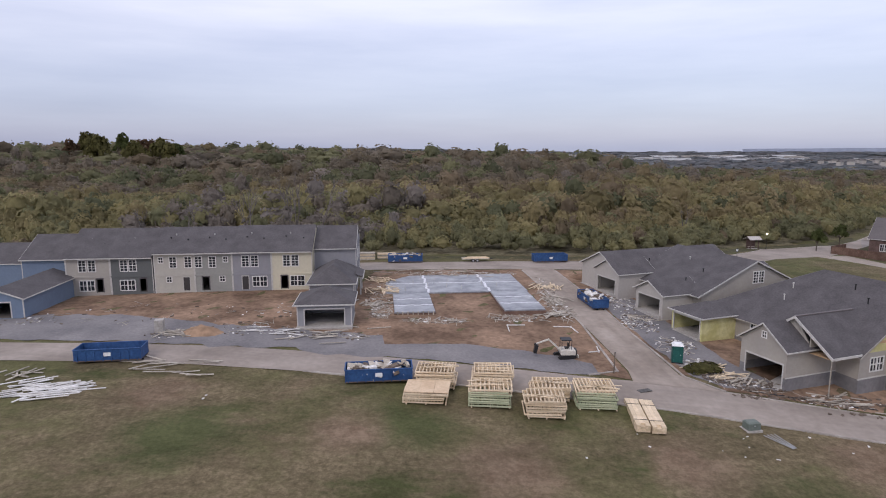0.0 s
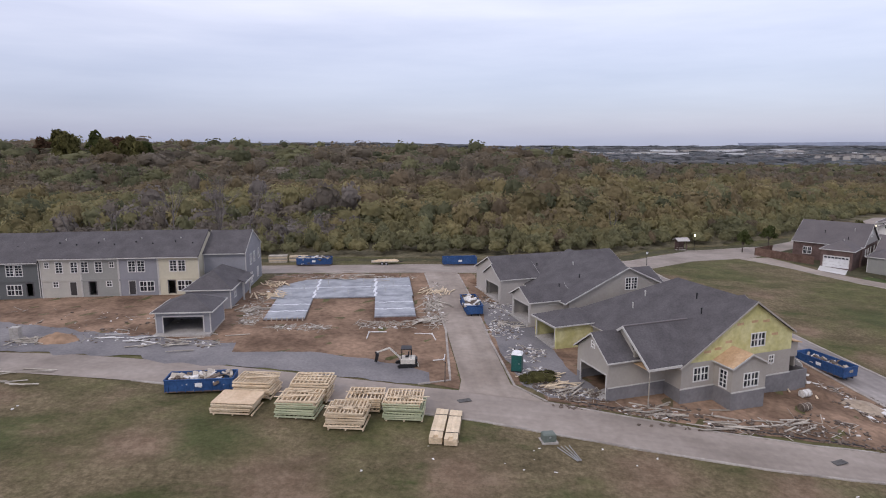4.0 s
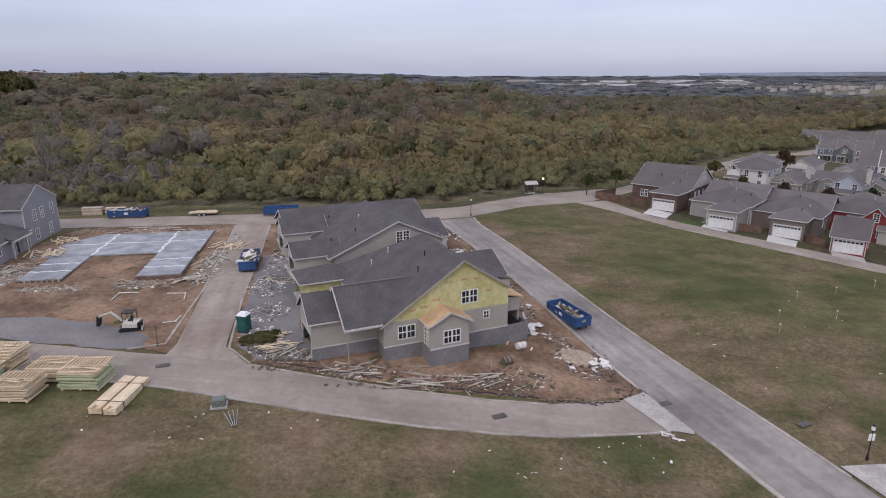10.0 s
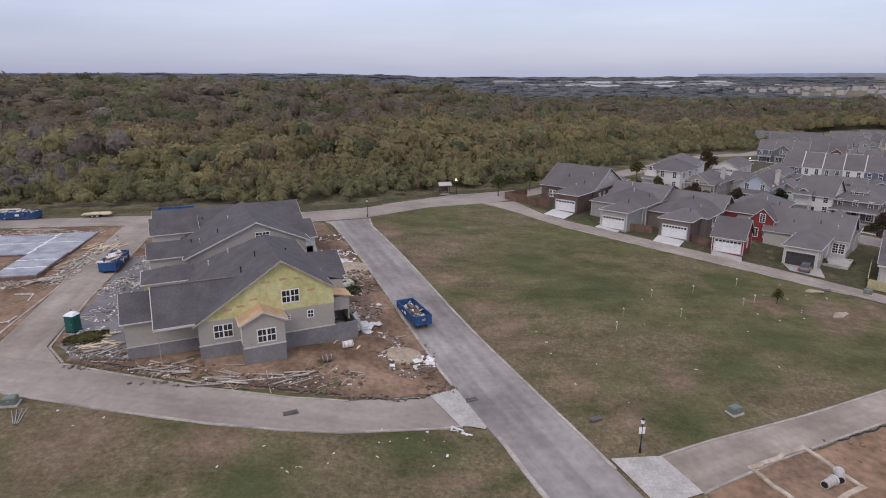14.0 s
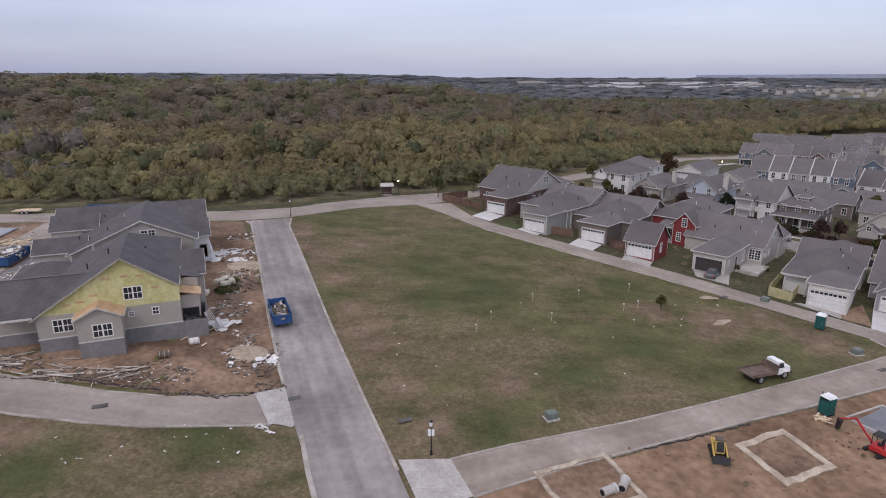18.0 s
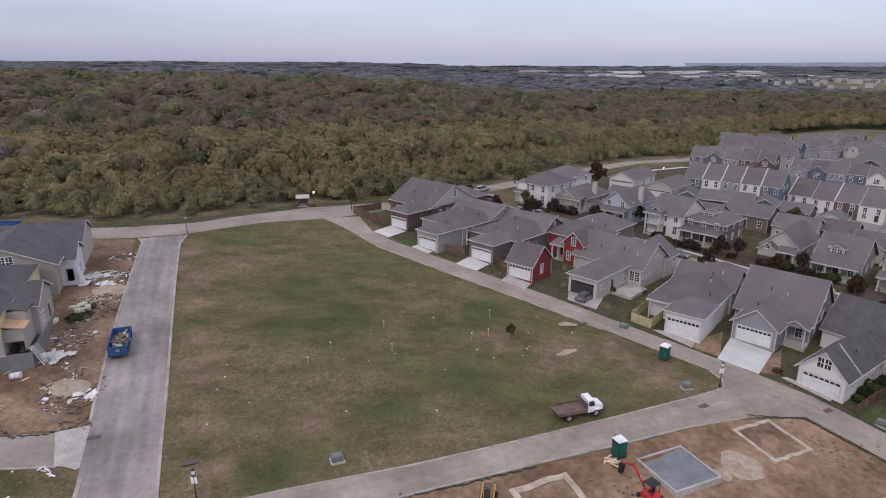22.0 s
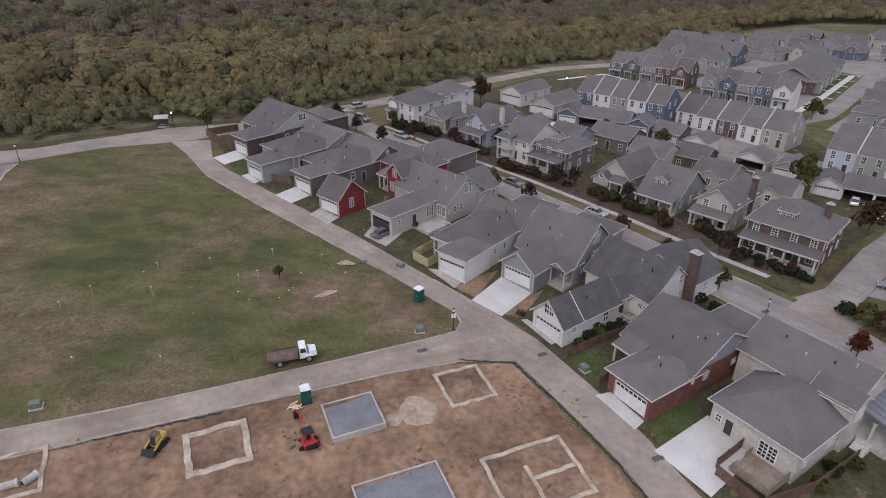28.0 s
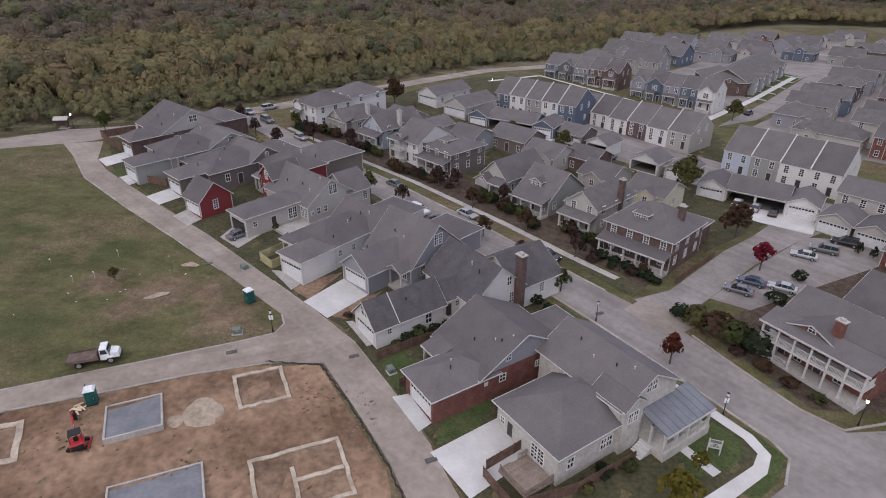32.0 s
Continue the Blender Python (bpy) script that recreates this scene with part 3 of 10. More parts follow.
wooded = cy > np.interp(cx, [p[0] for p in EDGE], [p[1] for p in EDGE])
me.polygons.foreach_set("material_index", wooded.astype(np.int32))
me.polygons.foreach_set("use_smooth", np.ones(len(quads), dtype=bool))
me.update()
tagged(new("ground", me), "rough meadow ground of green and straw-brown grass reaching the woods", "ground", "", "structure")

# ---- streets ----
FRONT_UP = [(-90, 70.5), (-50.8, 68), (-25, 67.4), (-6, 65.1), (9.7, 62.6), (17, 61.4), (25.8, 60.6), (29, 59.3), (35.6, 57.4), (44.8, 55), (53.4, 53.6), (59.4, 53.5), (68, 55.9)]
FRONT_LO = [(-90, 63.5), (-46.9, 62.2), (-29, 62), (-14.5, 60.6), (4, 58.1), (16.9, 55.7), (22.6, 54.7), (29.6, 52.9), (38, 50.9), (46.5, 49.2), (53.4, 48.4), (59.3, 48.4), (70.8, 50.8)]
loft("road", FRONT_UP, FRONT_LO, 6, 4, 0.05, ROAD, "pale worn street between the building site and the meadow", "street")
kerb(FRONT_LO[3:], h=0.10)
kerb(FRONT_UP[7:12], h=0.10)
ALLEY_L, ALLEY_R = [(19.9, 60.8), (20.2, 63.6), (18.6, 79.2), (16.6, 96.1), (14.5, 112.7)], [(28.8, 59.3), (25.6, 63), (24.2, 75.7), (22.4, 95.6), (20.6, 112.8)]
loft("road", ALLEY_L, ALLEY_R, 6, 3, 0.07, ROAD_A, "pale muddy alley running between the building plots", "street")
kerb([(15.5, 62.2), (19, 63.5), (18.5, 79.2), (16.5, 96.1), (14.6, 110.9)], h=0.1)
kerb([(29, 59.5), (26, 62.8), (24.3, 75.7), (22.5, 95.6), (20.8, 110.9)], h=0.1)
BACK_LO = [(-90, 110.5), (-17.9, 109.9), (-2.7, 110.6), (14.1, 111.8), (26.4, 112.6), (49, 116), (58, 119.4), (72, 130.2), (82.7, 135), (89.7, 138.5), (103.9, 150.2), (114.9, 159.7), (129.5, 172.8), (159.8, 201.7), (193.9, 240.6), (225.9, 262.4), (304.9, 340.9)]
BACK_UP = [(-90, 119), (-19.7, 117.7), (-4.7, 117.7), (10.6, 119.2), (25, 120.1), (45, 122.9), (57.9, 127.9), (70, 138.3), (78.5, 149.1), (90.8, 150.8), (99.7, 152.9), (110.1, 161.4), (123.9, 175.1), (154.5, 204.4), (189.7, 244.1), (221.2, 266.9), (299.8, 346.1)]
loft("road", BACK_UP, BACK_LO, 5, 4, 0.05, ROAD, "pale street along the foot of the woods", "street")
kerb(BACK_UP[4:13], h=0.1)
B_L = [(50.8, 115.9), (52.4, 113.7), (59, 93.2), (64.8, 74.7), (68.6, 63.4), (72.2, 53.5), (75.7, 44), (84, 20), (93, -5)]
B_R = [(59.2, 119.3), (60, 113.4), (66.3, 94.6), (72.4, 76.7), (77.2, 62.9), (80.5, 53.3), (83.9, 43.6), (92, 20), (101, -5)]
loft("road", B_L, B_R, 6, 4, 0.07, ROAD_S, "wide grey asphalt street with pale kerbs", "street")
kerb([(p[0] + 0.1, p[1]) for p in B_L[:5]] + [(69.4, 61.1), (70.6, 58)], w=0.42, h=0.12)
kerb([(p[0], p[1]) for p in B_R[:7]], w=0.42, h=0.12)
kerb([(74.2, 49.1), (75.7, 44), (84, 20), (93, -5)], w=0.55, h=0.12)
kerb([(86, 38.5), (92, 20), (101, -5)], w=0.55, h=0.12)
loft("pavement", [(67.8, 56), (70.8, 57.7), (73.2, 50.8)], [(70.6, 50.8), (71.6, 50.8), (73, 50.4)], 4, 3, 0.10, CONCRETE_D, "pale concrete apron across the street mouth", "apron")
loft("pavement", [(83.9, 45), (88.8, 45.1)], [(86, 39), (90.6, 40.4)], 4, 3, 0.10, CONCRETE_D, "pale concrete apron at the alley mouth", "apron")
CROSS_UP = [(88.8, 45.1), (94.7, 47.3), (107, 51.3), (120, 56), (132.5, 60.8), (144.2, 65.9), (148.8, 68.2), (149.6, 70.4), (148.8, 72.6)]
CROSS_LO = [(90.6, 40.4), (99.9, 44.5), (109.7, 48.2), (121, 52.2), (130.9, 55.4), (140.6, 59.1), (148.5, 61.5), (152, 62.0), (156.6, 62.3)]
loft("road", CROSS_UP, CROSS_LO, 5, 3, 0.06, ROAD_X, "muddy pale alley beside the grass lot", "street")
kerb(CROSS_UP, h=0.1)
kerb(CROSS_LO[:7], h=0.1)
REAR_L = [(84.6, 136.2), (90.6, 128.8), (98.9, 116.8), (112.6, 104.3), (125.5, 93.5), (136.6, 83.8), (148.8, 72.6), (156.4, 62.5), (161.5, 54.5), (166.4, 46.3), (172, 34), (182, 14)]
REAR_R = [(92.7, 138.6), (96.9, 126.8), (101.4, 121.2), (117.3, 106.8), (131.2, 95), (145.6, 81.4), (153.5, 73.8), (160.2, 66.8), (166.6, 56.7), (171, 48.8), (176, 38), (186, 18)]
loft("road", REAR_L, REAR_R, 5, 3, 0.08, ROAD_C, "pale rear alley behind the row of houses", "street")
kerb(REAR_L[:6], h=0.08)
kerb(REAR_R[5:10], h=0.08)
MAIN_L = [(104.5, 150.6), (113.6, 164.5), (129.2, 147.8), (142.6, 132.3), (157, 117.8), (174.6, 98.4), (184.3, 88), (191, 79.3), (199.1, 68.8), (204.8, 61.1), (209.4, 54.8), (212.1, 50.9), (213, 48), (210.7, 44.3), (198, 36), (186, 28)]
MAIN_R = [(114.9, 159.7), (121.3, 166.3), (135.1, 150.8), (148.5, 135.8), (162.8, 122.5), (181.1, 103.3), (191.8, 90.8), (199.5, 82), (207.2, 73.7), (213.3, 63.9), (218.2, 55.6), (221.9, 51.7), (227.6, 52.8), (248.9, 64.2), (265.9, 68.6), (283.7, 72.3)]
loft("road", MAIN_L[:11], MAIN_R[:11], 5, 4, 0.06, ROAD_B, "grey residential street lined with parked cars", "street")
loft("road", [(209.4, 54.8), (212.1, 50.9), (213, 48), (210.7, 44.3), (196, 35), (186, 22)], [(218.2, 55.6), (221.9, 51.7), (229.9, 52), (243.6, 48.2), (240, 30), (236, 10)], 4, 5, 0.062, ROAD_B, "grey street crossing at the corner lot", "street")
loft("road", [(221.9, 51.7), (229.9, 52), (265, 74.2)], [(229.9, 51.5), (239.1, 48), (273.4, 63.1)], 4, 4, 0.066, ROAD_B, "grey side street past the porch house", "street")
kerb(MAIN_L[2:14], w=0.4, h=0.12)
kerb([(p[0], p[1]) for p in MAIN_R[2:8]], w=0.4, h=0.12)
kerb([(209.7, 70.5), (213.3, 63.9), (218.2, 55.6), (221.8, 52.1), (227.6, 53.1), (248.7, 66.1)], w=0.4, h=0.12)
loft("pavement", [(132.5, 154.9), (151.9, 135.9), (166.5, 123.1), (184.3, 104.9), (194.6, 93.1), (201.9, 85.4)], [(133.5, 155.6), (153, 136.6), (167.6, 123.9), (185.4, 105.8), (195.8, 94), (203.1, 86.1)], 5, 1, 0.07, CONCRETE_D, "narrow concrete pavement in front of the porches", "pavement")
loft("pavement", [(201.1, 76.7), (204.1, 79.1), (206.1, 80.6)], [(206.2, 69.7), (209.7, 71.8), (211.8, 72.9)], 3, 3, 0.10, ROAD, "pale concrete crossing at the lane mouth", "apron")
LANE_A, LANE_B = [(203.6, 79.6), (210.5, 82.6), (225.5, 96.6), (233.8, 102.9), (244.7, 112.9), (256.7, 121.7)], [(207.7, 74.3), (213.2, 77.7), (228.9, 91.5), (241, 100.4), (252.3, 107.1), (265.8, 116.7)]
loft("road", LANE_A, LANE_B, 5, 3, 0.07, ROAD_B, "grey lane between the brick house and the car court", "street")
loft("road", [(216.2, 80.3), (230.4, 92.2), (244.4, 102.8), (259.2, 101.1)], [(221.5, 77.1), (236.3, 84.3), (253.4, 92.3), (260.2, 97.3)], 4, 3, 0.075, ROAD_B, "grey parking court behind the houses", "car court")
# the wide street beyond the rows, its walks and the long lawn
loft("road", [(259.6, 181.8), (327.9, 258.6), (381.7, 317)], [(277.6, 193.1), (339.9, 260.7), (392, 311.9)], 6, 3, 0.08, ROAD_B, "grey wide street between far terraces", "street")
loft("lawn", [(213.3, 237.9), (233.7, 210.6), (257.7, 186.3)], [(198.8, 221.7), (219.7, 199.2), (248.1, 171.2)], 6, 4, 0.05, LAWN_DULL, "long strip of lawn between the terraces", "lawn")
for a, b in (([(212.5, 240.2), (258.3, 186.9)], [(213.6, 241.2), (259.6, 188.3)]), ([(257.7, 185.8), (327.9, 262.4)], [(255.8, 187), (326.2, 264.1)]), ([(191, 223.3), (212.1, 240.7)], [(191.9, 222.3), (213.1, 239.6)])):
    loft("pavement", a, b, 12, 1, 0.10, CONCRETE, "white concrete footpath beside the lawn", "pavement")
loft("road", [(231.4, 312.2), (242.9, 321.5), (277.6, 353)], [(277.6, 281.5), (296.4, 298.3), (323.7, 319.6)], 4, 3, 0.08, ROAD_B, "car park behind the far terraces", "car park")

# ---- plots ----


def area(name, top, bottom, dz, material, label, category, wob=1.2, seed=1, n=24, m=10):
    """A ground patch between two lines of any number of points, with uneven edges."""
    def even(p, k):
        seg = [0.0]
        for a, b in zip(p, p[1:]):
            seg.append(seg[-1] + math.hypot(b[0] - a[0], b[1] - a[1]))
        t = np.linspace(0, seg[-1], k)
        return list(zip(np.interp(t, seg, [q[0] for q in p]), np.interp(t, seg, [q[1] for q in p])))
    def shake(p, s):
        return [(x + wob * noise.noise(Vector((x * 0.4, y * 0.4, s))), y + wob * noise.noise(Vector((x * 0.4, y * 0.4, s + 7)))) for x, y in p]
    return loft(name, shake(even(top, n), seed), shake(even(bottom, n), seed + 3), 1, m, dz, material, label, category)


area("dirt_plot", [(-66, 93), (-14.1, 96.5), (-12, 109.5), (14.6, 111.4)], [(-66, 72), (-20.1, 70.2), (2, 66.2), (19.3, 63.2)], 0.03, DIRT, "reddish bare dirt of the building plot", "dirt", 0.5, 1, 40, 16)
area("gravel_plot", [(-66, 80), (-39.9, 79.3), (-27.1, 75.2), (-12.1, 73.1), (-7.5, 72.3)], [(-66, 69.2), (-40, 68.3), (-27, 67.6), (-12, 66.2), (-7, 65.4)], 0.055, GRAVEL, "blue-grey gravel spread before the garages", "gravel", 1.6, 2, 40, 6)
area("gravel_plot", [(-7.5, 68.7), (3, 70.1), (12, 67.7), (16.8, 65.1)], [(-6.5, 65.3), (2, 64.1), (10, 62.8), (16.6, 61.9)], 0.055, GRAVEL, "blue-grey gravel strip beside the street", "gravel", 0.8, 3, 24, 5)
area("dirt_plot", [(22.6, 95.1), (21.1, 110.5), (29.9, 112.7), (50, 115.4)], [(29, 59.9), (45, 55.4), (59.4, 53.9), (71.4, 57.4)], 0.03, DIRT, "churned brown dirt round the unfinished houses", "dirt", 0.4, 4, 36, 18)
area("dirt_plot", [(50.5, 115), (58.7, 92.7), (64.2, 74.2), (70.8, 58)], [(42, 110.8), (46, 90.8), (50, 75.3), (51.9, 55.7)], 0.032, DIRT, "churned brown dirt beside the street kerb", "dirt", 0.3, 4, 30, 8)
area("gravel_plot", [(23.3, 93.1), (24.9, 76), (26.6, 63.5), (29.5, 60.5)], [(29.4, 92.9), (31.7, 76.4), (33, 67.1), (36.5, 60.1)], 0.055, GRAVEL, "grey gravel apron in front of the open garages", "gravel", 0.6, 6, 30, 6)
area("verge", [(-90, 124.5), (36, 125.7), (57.8, 132.2), (76, 152.5), (98, 155.6), (113.2, 167.9)], [(-90, 119.2), (44, 123.1), (57.9, 128.3), (78.3, 149.4), (99.3, 153.1), (109.9, 161.8)], 0.03, LAWN_DULL, "dull grass verge along the woods", "grass verge", 0.8, 7, 50, 4)
area("dirt_plot", [(90.9, 40.6), (110.2, 48), (130.9, 55.2), (148, 61.3), (156, 61.7)], [(98, 4), (120, 4), (150, 4), (172, 10), (166.1, 45.9)], 0.04, DIRT_RED, "graded orange-brown dirt with house footings", "dirt", 0.5, 8, 40, 24)
# yards between the rear alley and the street, and across the street
area("lawn", [(94.3, 138.1), (102.1, 122.3), (124.7, 100.5), (146, 80.9), (158, 70.2)], [(111.1, 161.7), (126.7, 146.9), (155.1, 117), (182.4, 87.6), (189, 79.1)], 0.028, LAWN_DULL, "dull lawn between the houses", "lawn", 0.2, 11, 40, 10)
area("lawn", [(158, 70.2), (167, 56.8), (171.5, 48.8), (182, 26)], [(189, 79.1), (203, 60.6), (211.1, 48.5), (197, 36.5)], 0.029, LAWN_DULL, "dull lawn round the corner house", "lawn", 0.1, 12, 30, 12)
area("mulch_bed", [(133, 156.4), (152.3, 137.4), (166.7, 124.7), (184.4, 106.8), (195.6, 94.9)], [(141.5, 164.9), (159.9, 144.4), (175, 131.8), (192.7, 114.5), (203.2, 100.1)], 0.05, MULCH, "brown mulch beds in front of the porches", "mulch bed", 1.0, 13, 40, 6)
area("lawn", [(139.7, 166.8), (159.9, 145.7), (176.9, 131.6), (204.1, 100.9), (221.1, 95.6)], [(185.6, 227), (214.9, 241.7), (256.8, 186.9), (254, 147), (253.2, 118.7)], 0.025, LAWN_DULL, "dull lawns between the terraces", "lawn", 0.2, 14, 40, 14)
area("lawn", [(212.3, 71.4), (222.4, 78.5), (260.4, 96.5)], [(219.7, 55.7), (229.8, 54.4), (264.8, 75.1)], 0.05, MULCH, "brown planted bed behind the street kerb", "mulch bed", 0.2, 15, 20, 6)
area("lawn", [(191.6, 77.3), (200.3, 65.5), (206.7, 56.3)], [(190.3, 76.4), (199.1, 64.5), (205.5, 55.3)], 0.09, LAWN, "green verge strip along the street", "lawn", 0.1, 16, 20, 2)
area("lawn", [(199.4, 61.5), (204.1, 56.1), (208.3, 51.3), (208.4, 49), (205.8, 47)], [(197, 58), (198.1, 54.1), (200.2, 50.2), (200.3, 47.7), (200.4, 45)], 0.06, LAWN, "green corner lawn with a yard sign", "lawn", 0.2, 17, 20, 5)
area("lawn", [(209.9, 52.9), (211.7, 50.4), (212.4, 48.1), (210.4, 45), (206.7, 42.4)], [(208.8, 52.3), (210.4, 50), (210.9, 48.3), (209.2, 45.9), (205.2, 43.6)], 0.075, LAWN, "green kerb strip at the corner", "lawn", 0.05, 18, 20, 2)
loft("pavement", [(201.2, 61.4), (207.2, 53.4), (208.9, 51.1), (209.6, 48.8), (208.3, 47.1), (200.5, 42.5), (193, 37.5)], [(202.4, 62.2), (208.4, 54.2), (210.3, 51.6), (211.1, 48.5), (209.4, 45.9), (201.6, 41), (194, 36)], 5, 1, 0.10, CONCRETE, "curving white concrete footpath on the corner lot", "pavement")
loft("pavement", [(198.3, 51.9), (200.2, 49.5), (203, 45.5)], [(199.5, 52.6), (201.4, 50.2), (204.2, 46.2)], 4, 1, 0.105, CONCRETE, "white concrete garden path", "pavement")
DRIVES = [((97, 126.8), (100.5, 123.1), (104.8, 128.8), (100.7, 132.1)), ((105.6, 117.6), (109.2, 114), (111.3, 117.2), (107.1, 119.4)), ((114.5, 109.1), (118.3, 105.8), (122.3, 111.2), (117.8, 113.9)),
          ((122.5, 101.5), (126.4, 98), (128.6, 101.8), (124.1, 104.5)), ((133.3, 94.4), (137.4, 90.9), (140.1, 96.1), (134.5, 98.8)), ((144.6, 84.4), (148.9, 79), (150.8, 81.7), (145.9, 84.4)),
          ((151.4, 76), (155.6, 72.1), (162.4, 80.1), (157.2, 83.6)), ((158.4, 71.5), (162, 66), (163.4, 67), (159.4, 71.7)), ((166, 56.5), (169.5, 51), (171.5, 52.8), (168.3, 57.2)), ((170.9, 48), (175.2, 42), (183.8, 48.6), (179.3, 53.6))]
for i, (a, b, c, d) in enumerate(DRIVES):
    loft("driveway", [a, d], [b, c], 4, 3, 0.11, CONCRETE if i in (0, 1, 2, 6, 8, 9) else CONCRETE_D, "pale concrete driveway from the rear alley" if i in (0, 1, 2, 6, 8, 9) else "weathered concrete driveway from the rear alley", "driveway")
area("lawn", [(105, 123.1), (110, 118.4)], [(102.1, 120.6), (104.8, 117.6)], 0.05, LAWN, "small bright lawn beside a driveway", "lawn", 0.1, 19, 8, 4)
area("lawn", [(172.5, 53), (179.1, 57)], [(171.5, 49), (176.7, 51.8)], 0.05, LAWN, "green lawn beside the brick house", "lawn", 0.1, 20, 8, 4)
area("lawn", [(163.6, 63.7), (167, 65.9)], [(166.6, 57.9), (170.5, 60.8)], 0.05, LAWN, "green lawn with a utility box", "lawn", 0.1, 21, 8, 4)
area("dirt_plot", [(151.2, 82.1), (156.4, 84.8)], [(149.2, 79.4), (152, 76.6)], 0.05, DIRT, "brown bare yard between driveways", "dirt", 0.2, 22, 8, 4)
area("dirt_plot", [(158.2, 76), (163.4, 80)], [(156, 72.7), (158.6, 72.1)], 0.05, DIRT, "brown bare yard between driveways", "dirt", 0.2, 23, 8, 4)
area("road", [(214.7, 180.7), (246.2, 146.0), (250, 141)], [(198.6, 164.0), (230.3, 132.4), (236, 124)], 0.06, ROAD_B, "grey asphalt court behind the terraced houses", "street", 0.2, 31, 24, 10)
area("road", [(186, 183), (203, 168)], [(181, 175), (198, 160)], 0.055, ROAD_B, "grey asphalt behind the garage block", "street", 0.2, 32, 12, 6)
area("driveway", [(180.0, 168.6), (203, 153.8)], [(176.6, 163.4), (199.8, 148.6)], 0.06, CONCRETE, "white concrete apron before the garage block", "driveway", 0.1, 33, 12, 4)
area("dirt_plot", [(19.9, 61.4), (20.1, 63.6), (18.5, 79.2), (16.5, 96.1), (14.4, 111.8)], [(16.6, 62.6), (16.9, 64.6), (15.6, 79.2), (13.6, 96.1), (11.8, 111.4)], 0.034, DIRT, "brown dirt beside the alley kerb", "dirt", 0.1, 34, 30, 3)
area("dirt_plot", [(26.0, 63.2), (24.4, 75.7), (22.6, 95.6), (20.8, 111.6)], [(28.5, 63.2), (27, 75.7), (25.2, 95.6), (23.4, 112.0)], 0.036, DIRT, "brown dirt along the garage court", "dirt", 0.1, 35, 30, 3)
area("road", [(243, 236), (300, 300), (362, 372)], [(262, 192), (330, 262), (410, 330)], 0.035, ROAD_B, "grey paved yards among the far houses", "street", 0.3, 36, 24, 12)


# ---- woods ----
rng = np.random.default_rng(7)


def bulges(d, lumps):
    return 0.70 + 0.42 * np.max(np.clip(d @ lumps.T, 0, 1) ** 4, axis=1)


def lump_set(n=7):
    lumps = rng.normal(size=(n, 3))
    return lumps / np.linalg.norm(lumps, axis=1)[:, None]


def leaf_quads(n, r, squash, size, lumps=None, near=0.70):
    """Leaf clumps as small bent quads through an uneven crown of radius r round the origin, and the rounded normals of the crown."""
    d = rng.normal(size=(2 * n + 40, 3))
    d /= np.linalg.norm(d, axis=1)[:, None]
    d = d[np.argsort(d[:, 2] < -0.45, kind="stable")][:n]
    lumps = lump_set() if lumps is None else lumps
    rad = r * bulges(d, lumps) * (near + (1 - near) * rng.random(n) ** 0.5)
    c = d * rad[:, None]
    c[:, 2] *= squash
    nrm = d + 0.42 * rng.normal(size=(n, 3))
    nrm[:, 2] += 0.25
    nrm /= np.linalg.norm(nrm, axis=1)[:, None]
    a = np.cross(nrm, rng.normal(size=(n, 3)))
    a /= np.linalg.norm(a, axis=1)[:, None]
    b = np.cross(nrm, a)
    s = size * (0.6 + 0.8 * rng.random((n, 1)))
    q = np.stack([c - a * s - b * s * 0.55, c + a * s * 0.7 - b * s, c + a * s + b * s * 0.6, c - a * s * 0.6 + b * s], 1)
    q += 0.2 * s[:, None, :] * rng.normal(size=q.shape)
    soft = d + 0.25 * rng.normal(size=(n, 3)) + np.array([0, 0, 0.6])
    soft /= np.linalg.norm(soft, axis=1)[:, None]
    return q.reshape(-1, 3), np.repeat(soft, 4, axis=0)


def crown_core(n, squash, lumps):
    """The closed inner mass of a crown: a lumpy ball of n x n patches on each of six sides."""
    g0 = np.linspace(-1, 1, n + 1)
    out = []
    for axis in range(3):
        for sg in (-1, 1):
            for i in range(n):
                for j in range(n):
                    for u, v in ((g0[i], g0[j]), (g0[i + 1], g0[j]), (g0[i + 1], g0[j + 1]), (g0[i], g0[j + 1]))[::sg]:
                        p = [0, 0, 0]
                        p[axis], p[(axis + 1) % 3], p[(axis + 2) % 3] = sg, math.tan(u * 0.785), math.tan(v * 0.785)
                        out.append(p)
    d = np.array(out, dtype=float)
    d /= np.linalg.norm(d, axis=1)[:, None]
    c = d * (0.74 * bulges(d, lumps))[:, None]
    c[:, 2] *= squash
    soft = d + np.array([0, 0, 0.45])
    return c, soft / np.linalg.norm(soft, axis=1)[:, None]


def full_crown(quads, core, squash, size):
    lumps = lump_set(9)
    a, an = crown_core(core, squash, lumps)
    b, bn = leaf_quads(quads, 1.0, squash, size, lumps, 0.74)
    return np.concatenate([a, b]), np.concatenate([an, bn])


